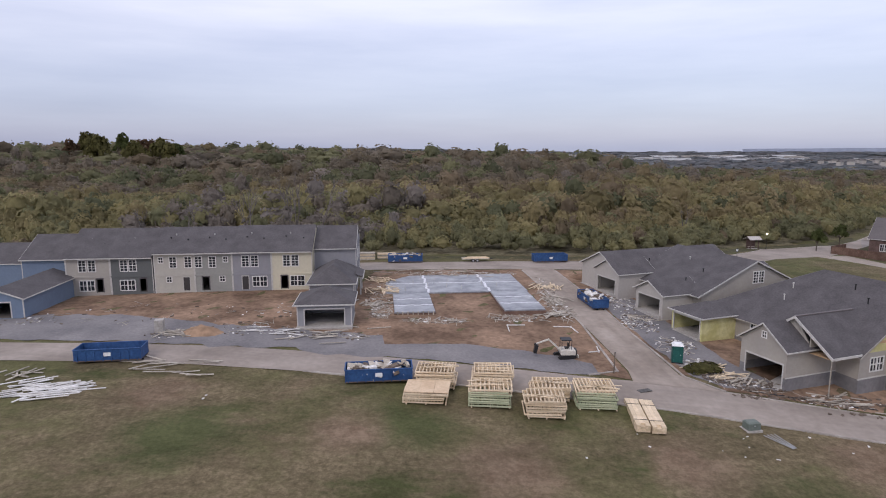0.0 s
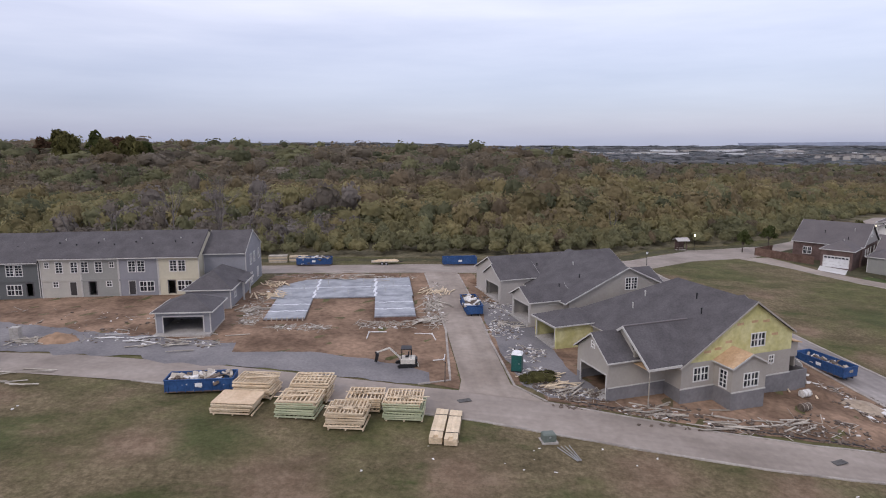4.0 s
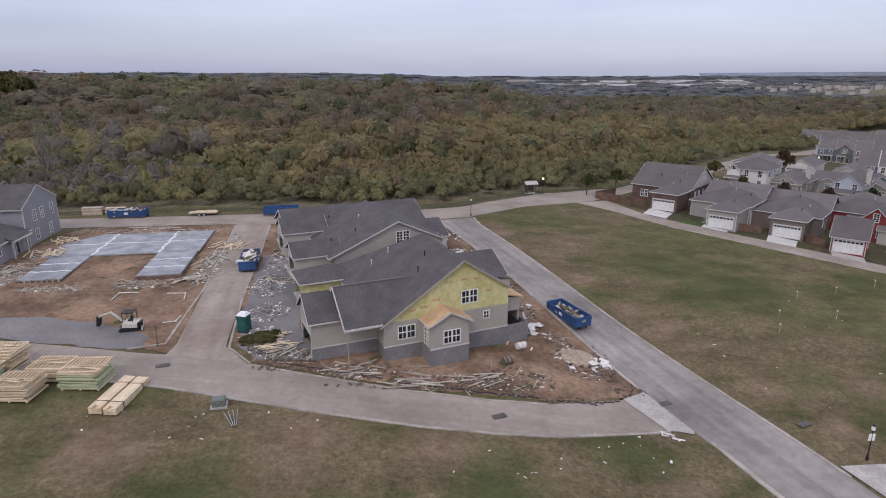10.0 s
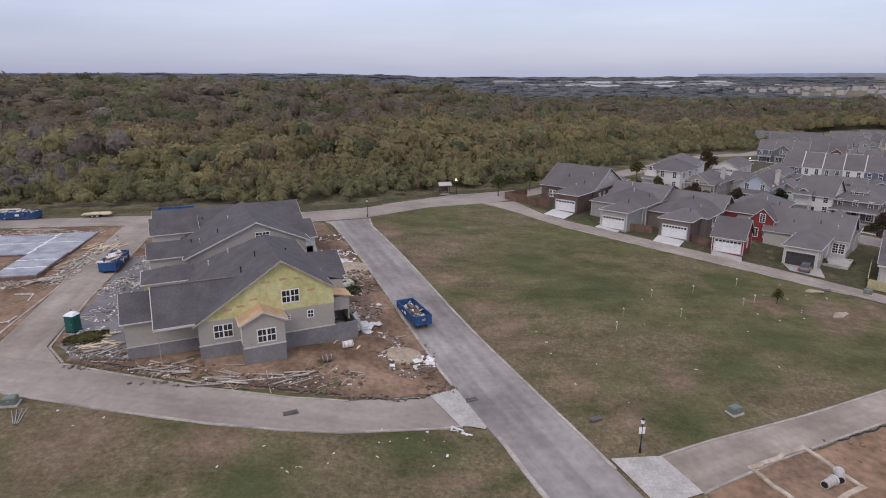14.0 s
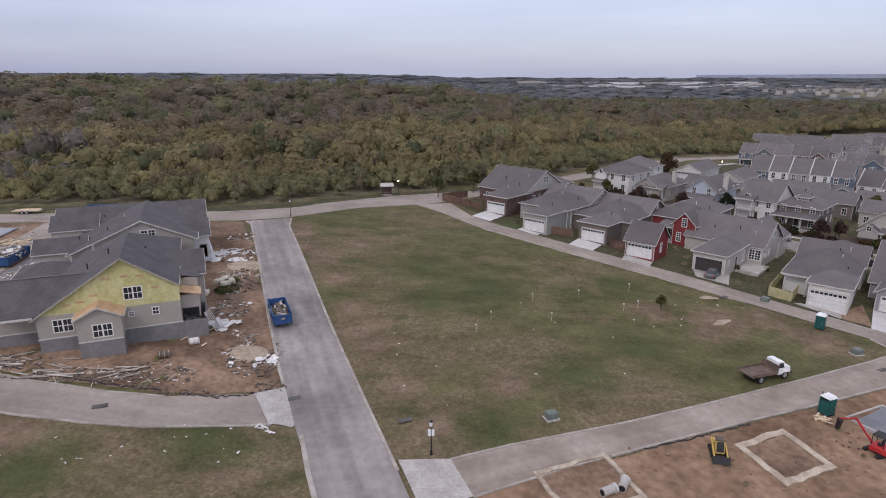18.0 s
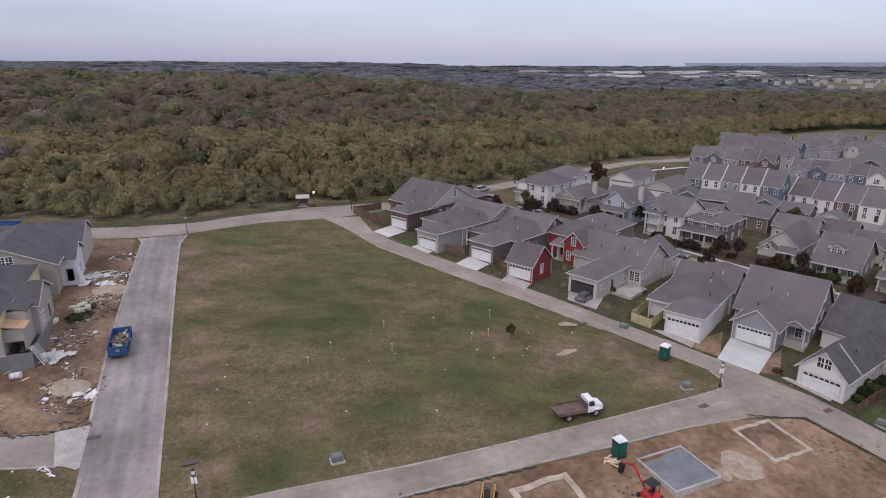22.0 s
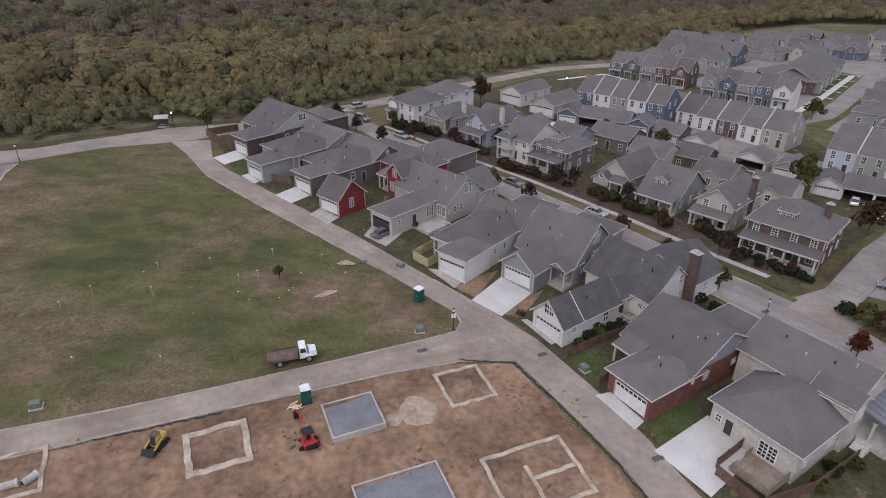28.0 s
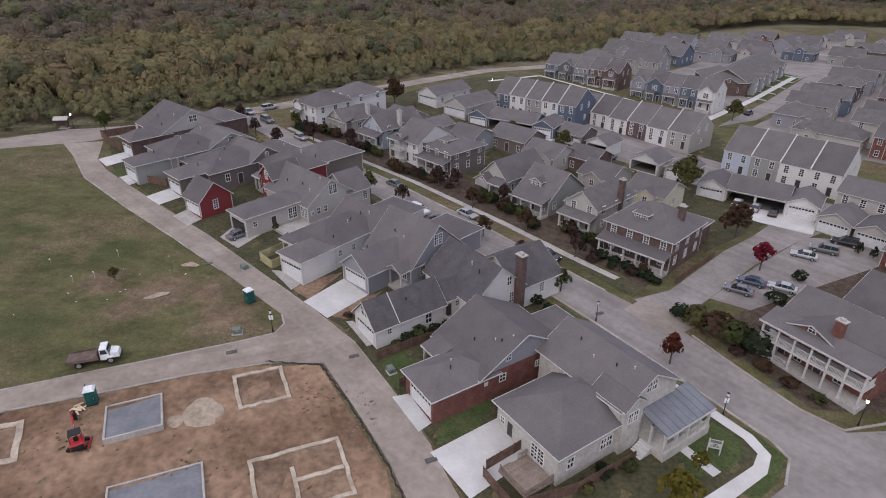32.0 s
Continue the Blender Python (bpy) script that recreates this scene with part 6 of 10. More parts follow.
wing(t, 0, 0.3, 5.5, 6.9, 3.05, "gx", 0.92, REDS, SHINGLE_B, 0.35, [("S", 2.75, 0.05, 4.6, 2.4, "g"), ("E", 3.5, 0.9, 0.85, 1.7, "w")])
t = house(132.7, 115.2, -45, "two-storey barn-red house with white trim and porch", group=GRP)
wing(t, 3.9, 1.3, 8.4, 8, 4.15, "gy", 0.98, REDS, SHINGLE_B, 0.35, [("S", 5.2, 0.5, 0.8, 1.7, "w"), ("S", 7.1, 0.5, 0.8, 1.7, "w"), ("S", 6.15, 3.6, 0.9, 1.6, "w"), ("E", 3.2, 0.6, 0.9, 1.6, "w")])
wing(t, -3.0, 4.6, 8.7, 14, 4.35, "hip", 0.48, REDS, SHINGLE_B, 0.4, [("E", 7.5, 0.8, 0.9, 1.6, "w"), ("E", 10.5, 0.8, 0.9, 1.6, "w"), ("S", 1.6, 0.1, 1.0, 2.1, "d")])
posts(t, [(1.2, 1.5), (2.6, 1.5), (1.2, 4.4)], -0.4, 3.0, 0.15)
shed_roof(t, 0.8, 1.0, 3.9, 4.7, 3.0, 3.8, SHINGLE_B)
part("porch_floor", Mb().box(0.9, 1.3, -0.8, 3.9, 4.6, -0.1), CONCRETE_D, t)
wing(t, -3.5, 12, 7.0, 25, 4.0, "hip", 0.45, BROWN, SHINGLE_B, 0.4)
vents(t, [(6, 8, 5.6), (4.4, 11, 6.5), (6.5, 13, 5.5)])
t = house(134.3, 98.4, -45, "pale grey house with grey gabled roof and dark garage door", group=GRP)
wing(t, 0, 0, 5.5, 13.0, 3.55, "hip", 0.52, PALE, SHINGLE_B, 0.4, [("S", 2.75, 0.05, 4.6, 2.4, "g"), ("E", 5.6, 0.1, 0.95, 2.1, "d"), ("E", 1.8, 1.4, 0.7, 0.9, "w"), ("E", 9.6, 0.6, 1.7, 2.1, "W")], door=DARKDOOR)
wing(t, -6.0, 11.2, 8.15, 22.2, 3.25, "gx", 0.68, PALE, SHINGLE_B, 0.4, [("S", 6.9, 0.7, 1.9, 1.8, "W"), ("E", 17.2, 4.1, 1.7, 1.7, "W"), ("E", 13.6, 1.0, 0.7, 1.2, "w"), ("E", 15.2, 1.0, 0.7, 1.2, "w"), ("E", 12.2, 1.2, 0.5, 0.7, "w")])
wing(t, 0.2, 20.5, 8.4, 25.8, 3.3, "gy", 0.7, PALE, SHINGLE_B, 0.4, [("E", 24.6, 0.9, 0.9, 1.6, "w")])
part("patio", Mb().box(5.6, 5.2, -0.6, 9.6, 11.1, -0.02), CONCRETE_D, t)
vents(t, [(3, 14.0, 5.4), (6, 13.5, 5.0), (-1.5, 13.5, 5.0), (6, 16.0, 6.6)])
t = house(146.0, 84.4, -41, "long white house with hipped grey roof and white garage door", group=GRP)
wing(t, 0.6, 0, 6.1, 7, 3.85, "hip", 0.5, WHITES, SHINGLE_B, 0.4, [("S", 3.35, 0.25, 4.9, 2.4, "g")])
wing(t, -3.6, 4.6, 6.0, 19, 3.8, "hip", 0.5, WHITES, SHINGLE_B, 0.4, [("E", 8.0, 1.7, 0.6, 1.0, "w"), ("E", 11.0, 1.7, 0.6, 1.0, "w"), ("E", 14.0, 1.8, 0.5, 0.5, "w")])
wing(t, -3.6, 14.8, 6.3, 22.6, 3.85, "gx", 0.66, WHITES, SHINGLE_B, 0.4, [("E", 17.0, 1.7, 0.9, 1.4, "w"), ("E", 20.4, 1.7, 0.9, 1.4, "w")])
wing(t, -2, 21, 5.8, 29, 3.5, "hip", 0.5, WHITES, SHINGLE_B, 0.4, [("E", 25, 1.0, 0.9, 1.5, "w")])
posts(t, [(-3.4, 3.6), (-0.2, 3.6)], -0.4, 3.5)
shed_roof(t, -3.9, 3.2, 0.6, 5.0, 3.5, 3.9, SHINGLE_B)
vents(t, [(4.6, 8, 4.6), (3.2, 12.5, 5.4), (3.0, 13.4, 5.5), (3.8, 17, 5.7), (2.4, 16.2, 5.5)])
t = house(156.8, 82.7, -45, "grey gabled house with wide white driveway and white garage door", group=GRP)
wing(t, -0.2, 0, 6.1, 8.5, 3.3, "gy", 0.78, GREY, SHINGLE_B, 0.4, [("S", 2.95, 0.15, 4.9, 2.4, "g")])
wing(t, -2.0, 6.3, 9.1, 18.6, 3.1, "gx", 0.9, GREY, SHINGLE_B, 0.4, [("E", 12.5, 5.2, 1.7, 1.8, "W"), ("E", 12.4, 2.0, 1.7, 1.7, "W"), ("E", 9.0, 1.0, 0.9, 1.5, "w"), ("E", 16.5, 1.0, 0.9, 1.5, "w"), ("S", 7.6, 0.6, 0.9, 1.8, "w")])
wing(t, 5.9, 4.2, 9.0, 9.0, 3.1, "gy", 0.6, GREY, SHINGLE_B, 0.35, zb=2.9, floor=False)
posts(t, [(8.8, 4.4), (6.3, 4.4)], -0.3, 3.0)
part("porch_floor", Mb().box(6.1, 4.0, -0.8, 9.1, 6.2, 0.0), CONCRETE_D, t)
shed_roof(t, 9.1, 13.5, 11.2, 18.5, 3.1, 2.6, SHINGLE_B, axis="x")
wing(t, -1.0, 17, 7.5, 25, 3.4, "hip", 0.5, GREY, SHINGLE_B, 0.4)
vents(t, [(2, 9.5, 6.1), (4.5, 9.2, 5.8), (2.0, 3.5, 5.2), (6, 16, 5.6)])
t = house(160.0, 70.4, -55, "white house with dark gabled roofs, stairs and a brick chimney", group=GRP)
wing(t, 0, 0, 5.9, 11.5, 2.95, "gy", 0.98, WHITES, SHINGLE, 0.4, [("S", 2.95, 3.5, 1.7, 1.4, "W"), ("S", 2.95, 0.05, 4.7, 2.1, "g"), ("E", 2.2, 1.3, 0.6, 0.8, "w"), ("E", 8.8, 0.6, 1.0, 1.5, "w")])
part("barge_strip", Mb().hexa([(2.95, 3.6, 6.0), (6.3, 3.6, 2.66), (6.3, 3.72, 2.66), (2.95, 3.72, 6.0), (2.95, 3.6, 6.14), (6.3, 3.6, 2.8), (6.3, 3.72, 2.8), (2.95, 3.72, 6.14)]), WHITE, t)
wing(t, 0.5, 11, 5.6, 18, 2.95, "gy", 0.7, WHITES, SHINGLE, 0.3, [("E", 12.6, 0.1, 1.0, 2.1, "d"), ("E", 14.3, 1.4, 0.8, 0.8, "w")])
wing(t, -3.2, 14.5, 9.0, 24.6, 3.3, "gx", 0.86, WHITES, SHINGLE, 0.4, [("E", 16.6, 0.9, 0.8, 1.8, "w"), ("E", 17.8, 0.9, 0.8, 1.8, "w"), ("E", 22.0, 0.9, 0.8, 1.7, "w"), ("E", 21.4, 4.1, 0.8, 1.4, "w"), ("S", 7.4, 1.4, 0.7, 0.7, "w"), ("S", 8.3, 1.4, 0.7, 0.7, "w")])
wing(t, -1.5, 23, 9.4, 32, 3.1, "gy", 0.6, WHITES, SHINGLE, 0.4, [("E", 28, 0.9, 0.8, 1.6, "w")])
chimney(t, 9.7, 22.9, 1.4, -1.0, 9.0, BRICK_D)
part("landing", Mb().box(5.8, 11.6, -1.0, 8.0, 14.4, 0.05), DECK, t)
rail(t, (8.0, 11.6), (8.0, 14.4), 0.05)
rail(t, (5.9, 11.6), (8.0, 11.6), 0.05)
for k in range(6):
    part("step", Mb().box(8.0 + 0.28 * k, 12.4, -1.4 - 0.18 * k, 8.3 + 0.28 * k, 14.0, -0.05 - 0.18 * k), WHITE, t)
vents(t, [(4.3, 6, 4.6), (4.2, 18, 6.6), (6.4, 17.6, 6.3)])
t = house(168.3, 56.8, -58, "red brick house with grey cross-gabled roof beside the alley", group=GRP)
wing(t, -1.0, 0, 5.5, 9.5, 3.55, "hip", 0.5, BRICK, SHINGLE_B, 0.45, [("S", 2.6, 0.05, 4.7, 2.4, "g")], boards=False)
wing(t, -5.0, 6.9, 5.55, 21.0, 3.75, "gx", 0.56, GREY, SHINGLE_B, 0.45, [("E", 11.2, 4.7, 0.7, 0.9, "w"), ("E", 10.4, 1.8, 0.9, 1.0, "w"), ("E", 16.2, 1.8, 0.7, 0.8, "w"), ("E", 7.8, 2.2, 0.35, 0.35, "w"), ("W", 14, 1, 0.9, 1.4, "w")], layers=[(3.8, BRICK)], boards=False)
wing(t, -2.0, 20, 6.0, 26, 3.4, "hip", 0.5, BRICK, SHINGLE_B, 0.45, boards=False)
shed_roof(t, -4.9, 4.6, -1.0, 7.4, 3.1, 4.0, SHINGLE_B)
posts(t, [(-4.5, 4.9), (-2.2, 4.9)], -0.5, 3.1)
vents(t, [(3.2, 4.0, 4.9), (3.0, 11.0, 6.1), (3.8, 11.4, 6.3), (4.6, 12.6, 6.9), (0.5, 9.5, 5.3), (2.4, 4.6, 5.1)])
t = house(179, 52.5, -57, "cream stone corner house with hipped grey roofs and a deck", group=GRP)
wing(t, 0, 0, 10.4, 13.0, 3.75, "hip", 0.5, STONE, SHINGLE_B, 0.5, [("S", 2.4, 0.05, 0.95, 2.1, "d"), ("S", 1.0, 1.1, 0.6, 0.9, "w"), ("S", 7.2, 0.3, 2.0, 2.0, "W"), ("E", 2.0, 0.8, 0.9, 1.5, "w"), ("E", 7.6, 0.8, 1.8, 1.5, "W")], boards=False)
wing(t, -3.0, 9.2, 10.5, 19.0, 5.7, "gx", 0.6, STONE, SHINGLE_B, 0.45, [("E", 14.2, 6.1, 1.7, 1.3, "W"), ("N", 6.0, 3.4, 1.7, 1.4, "W")], boards=False)
wing(t, 6.2, 9.3, 11.0, 12.6, 5.8, "gx", 0.7, STONE, SHINGLE_B, 0.3, [("E", 10.95, 3.4, 1.6, 1.4, "W")], boards=False)
shed_roof(t, 10.3, 12.8, 14.6, 21.6, 3.7, 2.7, SEAM, "porch_roof", "x")
for k in range(9):
    part("roof_seam", Mb().hexa([(10.3, 12.8 + k * 1.1, 3.86), (14.6, 12.8 + k * 1.1, 2.86), (14.6, 12.85 + k * 1.1, 2.86), (10.3, 12.85 + k * 1.1, 3.86), (10.3, 12.8 + k * 1.1, 3.92), (14.6, 12.8 + k * 1.1, 2.92), (14.6, 12.85 + k * 1.1, 2.92), (10.3, 12.85 + k * 1.1, 3.92)]), SEAM, t)
posts(t, [(14.2, 13.1), (14.2, 15.2), (14.2, 17.3), (14.2, 19.4), (14.2, 21.3), (12.3, 13.1)], 0.0, 2.7, 0.14)
part("porch_floor", Mb().box(10.4, 12.9, -1.6, 14.5, 21.5, 0.0), STONE, t)
rail(t, (14.2, 13.1), (14.2, 21.3), 0.0)
for k in range(7):
    part("step", Mb().box(11.2, 12.85 - 0.32 * (k + 1), -1.8 - 0.17 * k, 12.9, 12.9 - 0.32 * k, -0.17 - 0.17 * k), CONCRETE, t)
dk = part("deck", Mb().box(5.6, -4.2, -0.35, 10.2, -0.02, -0.1), DECK, t)
for k in range(15):
    part("deck_board", Mb().box(5.6 + 0.306 * k, -4.2, -0.098, 5.6 + 0.306 * k + 0.29, -0.02, -0.075), DECK, dk)
rail(t, (5.7, -4.1), (10.1, -4.1), -0.1, DECK)
rail(t, (10.1, -4.1), (10.1, -0.1), -0.1, DECK)
rail(t, (5.7, -1.5), (5.7, -0.1), -0.1, DECK)
posts(t, [(5.8, -4.0), (10.0, -4.0), (10.0, -0.3), (5.8, -0.4)], -2.2, -0.1, 0.08, DECK)
for k in range(5):
    part("step", Mb().box(4.2 + 0.28 * k, -3.9, -1.3, 4.5 + 0.28 * k, -2.2, -1.0 + 0.18 * k), DECK, t)
vents(t, [(0.5, 12.6, 7.8), (3.5, 11.8, 7.3), (6.5, 12.4, 7.7), (8.5, 13.2, 8.2)])

# ---- porch houses across the residential street ----
GRP2 = "porch houses across the street"


def porch_house(x, y, ang, w, d, eave, roof, pitch, wall, label, porch=(0, 1), deep=2.4, storeys=2, dormer=None, gable=None, z=None, rm=None, chim=None, two=False):
    """A house whose porch faces the street (local -y)."""
    t = house(x, y, ang, label, z, group=GRP2)
    rm = rm or SHINGLE_B
    ops = []
    n = max(2, int(w / 2.6))
    for k in range(n):
        s = w * (k + 0.5) / n
        if storeys == 2:
            ops.append(("S", s, 3.5, 0.95, 1.6, "w"))
        ops.append(("S", s, 0.7, 0.95, 1.8, "w") if k != n // 2 else ("S", s, 0.1, 1.0, 2.1, "d"))
    for k in range(max(2, int(d / 4))):
        s = deep + (d - deep) * (k + 0.5) / max(2, int(d / 4))
        ops.append(("E", s, 0.8, 0.9, 1.5, "w"))
        if storeys == 2:
            ops.append(("E", s, 3.5, 0.9, 1.5, "w"))
    wing(t, 0, deep, w, d, eave, roof, pitch, wall, rm, 0.45, ops)
    a, b = porch[0] * w, porch[1] * w
    pz = 5.3 if two else 2.85
    part("porch_floor", Mb().box(a, 0.2, -0.9, b, deep, 0.0), CONCRETE_D, t)
    shed_roof(t, a - 0.3, -0.2, b + 0.3, deep + 0.3, pz, pz + 0.75, rm)
    n = max(2, int((b - a) / 2.4) + 1)
    posts(t, [(a + 0.2 + (b - a - 0.4) * k / (n - 1), 0.35) for k in range(n)], 0.0, pz, 0.15)
    rail(t, (a + 0.2, 0.35), (b - 0.2, 0.35), 0.0, step=0.4)
    if two:
        part("balcony_floor", Mb().box(a, 0.2, 2.6, b, deep, 2.8), WHITE, t)
        rail(t, (a + 0.2, 0.35), (b - 0.2, 0.35), 2.8, step=0.4)
    if gable:
        ga, gb, gz = gable
        wing(t, ga * w, deep - 0.6 if storeys == 2 else 0.3, gb * w, deep + 4.5, gz, "gy", 0.7, wall, rm, 0.35, [("S", (ga + gb) * w / 2, gz + 0.1, 0.8, 1.0, "w")], zb=gz - 1.6 if storeys == 1 else 0.2, floor=False)
    if dormer:
        dx, dy, dz = dormer
        wing(t, dx - 1.3, dy, dx + 1.3, dy + 3, dz, "gy" if storeys == 1 else "hip", 0.5, wall, rm, 0.25, [("S", dx, dz - 1.0, 1.8, 0.8, "W")], zb=dz - 1.4, floor=False)
    if chim:
        chimney(t, chim[0], chim[1], 1.1, 1.0, chim[2], chim[3])
    vents(t, [(w * 0.6, d * 0.55, eave + 1.9)])
    return t


porch_house(132.8, 161.2, -48, 10.2, 13.5, 5.4, "hip", 0.5, WHITES, "white two-storey house with a hipped grey roof", porch=(0.02, 0.36), deep=1.6, gable=(0.02, 0.36, 5.0))
porch_house(142.2, 158.2, -48, 9.5, 15, 3.1, "hip", 0.5, TAN, "tan cottage with a gabled white-posted porch", storeys=1, gable=(0.1, 0.9, 2.7), chim=(8.6, 8, 6.4, STONE))
porch_house(152, 146.8, -48, 7.5, 15, 4.5, "gy", 0.8, LBLUE, "grey-blue gabled house with a deep porch", chim=(7.3, 8, 8.2, STONE))
porch_house(160.6, 136.6, -48, 8.0, 14, 5.1, "gx", 0.6, WHITES, "white two-storey house with a double-decker porch", porch=(0.0, 0.48), two=True, gable=(0.0, 0.48, 5.2))
porch_house(167.2, 132.0, -48, 9.2, 13.5, 5.0, "hip", 0.48, BROWN, "brown foursquare house with white columns and hipped dormer", dormer=(4.6, 4.4, 6.9))
porch_house(180.2, 120.8, -48, 7.2, 15, 3.7, "gy", 0.92, PALE, "pale grey gabled house with a front bay", porch=(0.55, 1.0), storeys=1, gable=(0.0, 0.5, 2.9))
porch_house(187, 113, -48, 8.2, 14, 3.3, "gx", 0.75, SAGE, "grey cottage with a broad front dormer", storeys=1, dormer=(3.4, 4.0, 5.6))
porch_house(195.6, 105.2, -48, 7.2, 15, 4.9, "gy", 0.78, BEIGE, "beige two-storey gabled house with a tiled porch", chim=(7.2, 10, 9.0, BRICK_D), rm=SHINGLE_L)
t = porch_house(201.0, 95.0, -46, 12.8, 14.0, 5.7, "hip", 0.62, BRICK_D, "large brown brick house with full-width porch and white shutters", chim=(10.6, 9.0, 9.6, BRICK_D), dormer=(5.4, 4.4, 8.0))
wing(t, 3.5, 13.3, 11.6, 21, 3.4, "hip", 0.45, BRICK_D, SHINGLE_B, 0.4, boards=False)
t = house(217.4, 67, -60, "red brick house with a white two-storey wraparound porch", group=GRP2)
wing(t, 0.6, 2.8, 14.0, 14.5, 5.6, "gx", 0.5, BRICK, SHINGLE_B, 0.4, [("S", 2.2, 0.2, 1.0, 2.1, "d"), ("S", 4.6, 0.4, 1.0, 1.9, "w"), ("S", 7.4, 0.2, 1.0, 2.1, "d"), ("S", 10.2, 0.4, 1.0, 1.9, "w"), ("S", 3.4, 3.3, 1.0, 1.9, "w"), ("S", 7.4, 3.2, 1.0, 2.0, "d"), ("S", 11.0, 3.3, 1.0, 1.9, "w")], boards=False)
wing(t, 2.6, 1.6, 9.0, 9, 6.0, "gy", 0.42, BRICK, SHINGLE_B, 0.4, [("S", 5.8, 6.2, 0.9, 0.9, "w")], zb=5.4, floor=False, boards=False)
chimney(t, 8.2, 3.2, 1.2, 5.5, 8.9, BRICK)
shed_roof(t, -0.3, -0.3, 14.6, 3.2, 5.5, 6.5, SHINGLE_B)
part("porch_floor", Mb().box(0, 0, -1.2, 14.3, 2.8, 0.1), CONCRETE_D, t)
part("balcony_floor", Mb().box(0, 0, 2.75, 14.3, 2.8, 3.0), WHITE, t)
posts(t, [(0.2 + 2.32 * k, 0.2) for k in range(7)], 0.1, 5.5, 0.13)
rail(t, (0.2, 0.2), (14.1, 0.2), 3.0)
rail(t, (0.2, 0.2), (4.5, 0.2), 0.1)
rail(t, (14.1, 0.2), (14.1, 2.8), 3.0)
for hx, hy, lab in ((226.5, 68.8, "grey-roofed house behind the porch house"), (240, 76, "grey-roofed brick house beyond the car court")):
    t = house(hx, hy, -60, lab, group=GRP2)
    wing(t, 0, 6, 14, 19, 5.2, "gx", 0.55, BRICK if hx > 230 else WHITES, SHINGLE_B, 0.4, [("S", 4, 3.3, 1.0, 1.6, "w"), ("S", 10, 3.3, 1.0, 1.6, "w")])


# ---- the neighbourhood beyond ----
def simple(x, y, ang, w, d, eave, roof, pitch, wall, label, name="house", doors=0, rm=None, front_gable=None, group="houses of the far neighbourhood", windows=True, opening="g", sides="E", lite=False):
    """A plain house or garage with rows of windows on its two seen sides."""
    t = thing(name, pose(x, y, g(x, y), 0, 0, ang), label, name, group)
    eave *= 1.12
    ops = []
    if doors:
        ww = w / doors
        ops += [("S", ww * (k + 0.5), 0.05, ww - 0.9, 2.4, opening) for k in range(doors)]
    elif windows:
        n = max(2, int(w / (4.2 if lite else 2.8)))
        for k in range(n):
            s = w * (k + 0.5) / n
            ops.append(("S", s, 0.6, 0.95, 1.5, "w") if k != n // 2 else ("S", s, 0.1, 1.0, 2.1, "d"))
            if eave > 5.0:
                ops.append(("S", s, 3.8, 0.95, 1.7, "w"))
    if windows:
        for k in range(max(1, int(d / 5))):
            s = d * (k + 0.5) / max(1, int(d / 5))
            for sd in sides:
                ops.append((sd, s, 0.8, 0.9, 1.6, "w"))
                if eave > 5.0:
                    ops.append((sd, s, 3.8, 0.9, 1.6, "w"))
    wing(t, 0, 0, w, d, eave, roof, pitch, wall, rm or SHINGLE_B, 0.35, ops, zb=-1.5, boards=not lite, floor=not lite)
    if front_gable:
        a, b, ez = front_gable[0], front_gable[1], front_gable[2] * 1.12
        wing(t, a * w, -0.7, b * w, d * 0.5, ez, "gy", 0.6, wall, rm or SHINGLE_B, 0.3, [("S", (a + b) * w / 2, ez - 1.7, 0.9, 1.3, "w")], zb=0.2, floor=False)
    return t


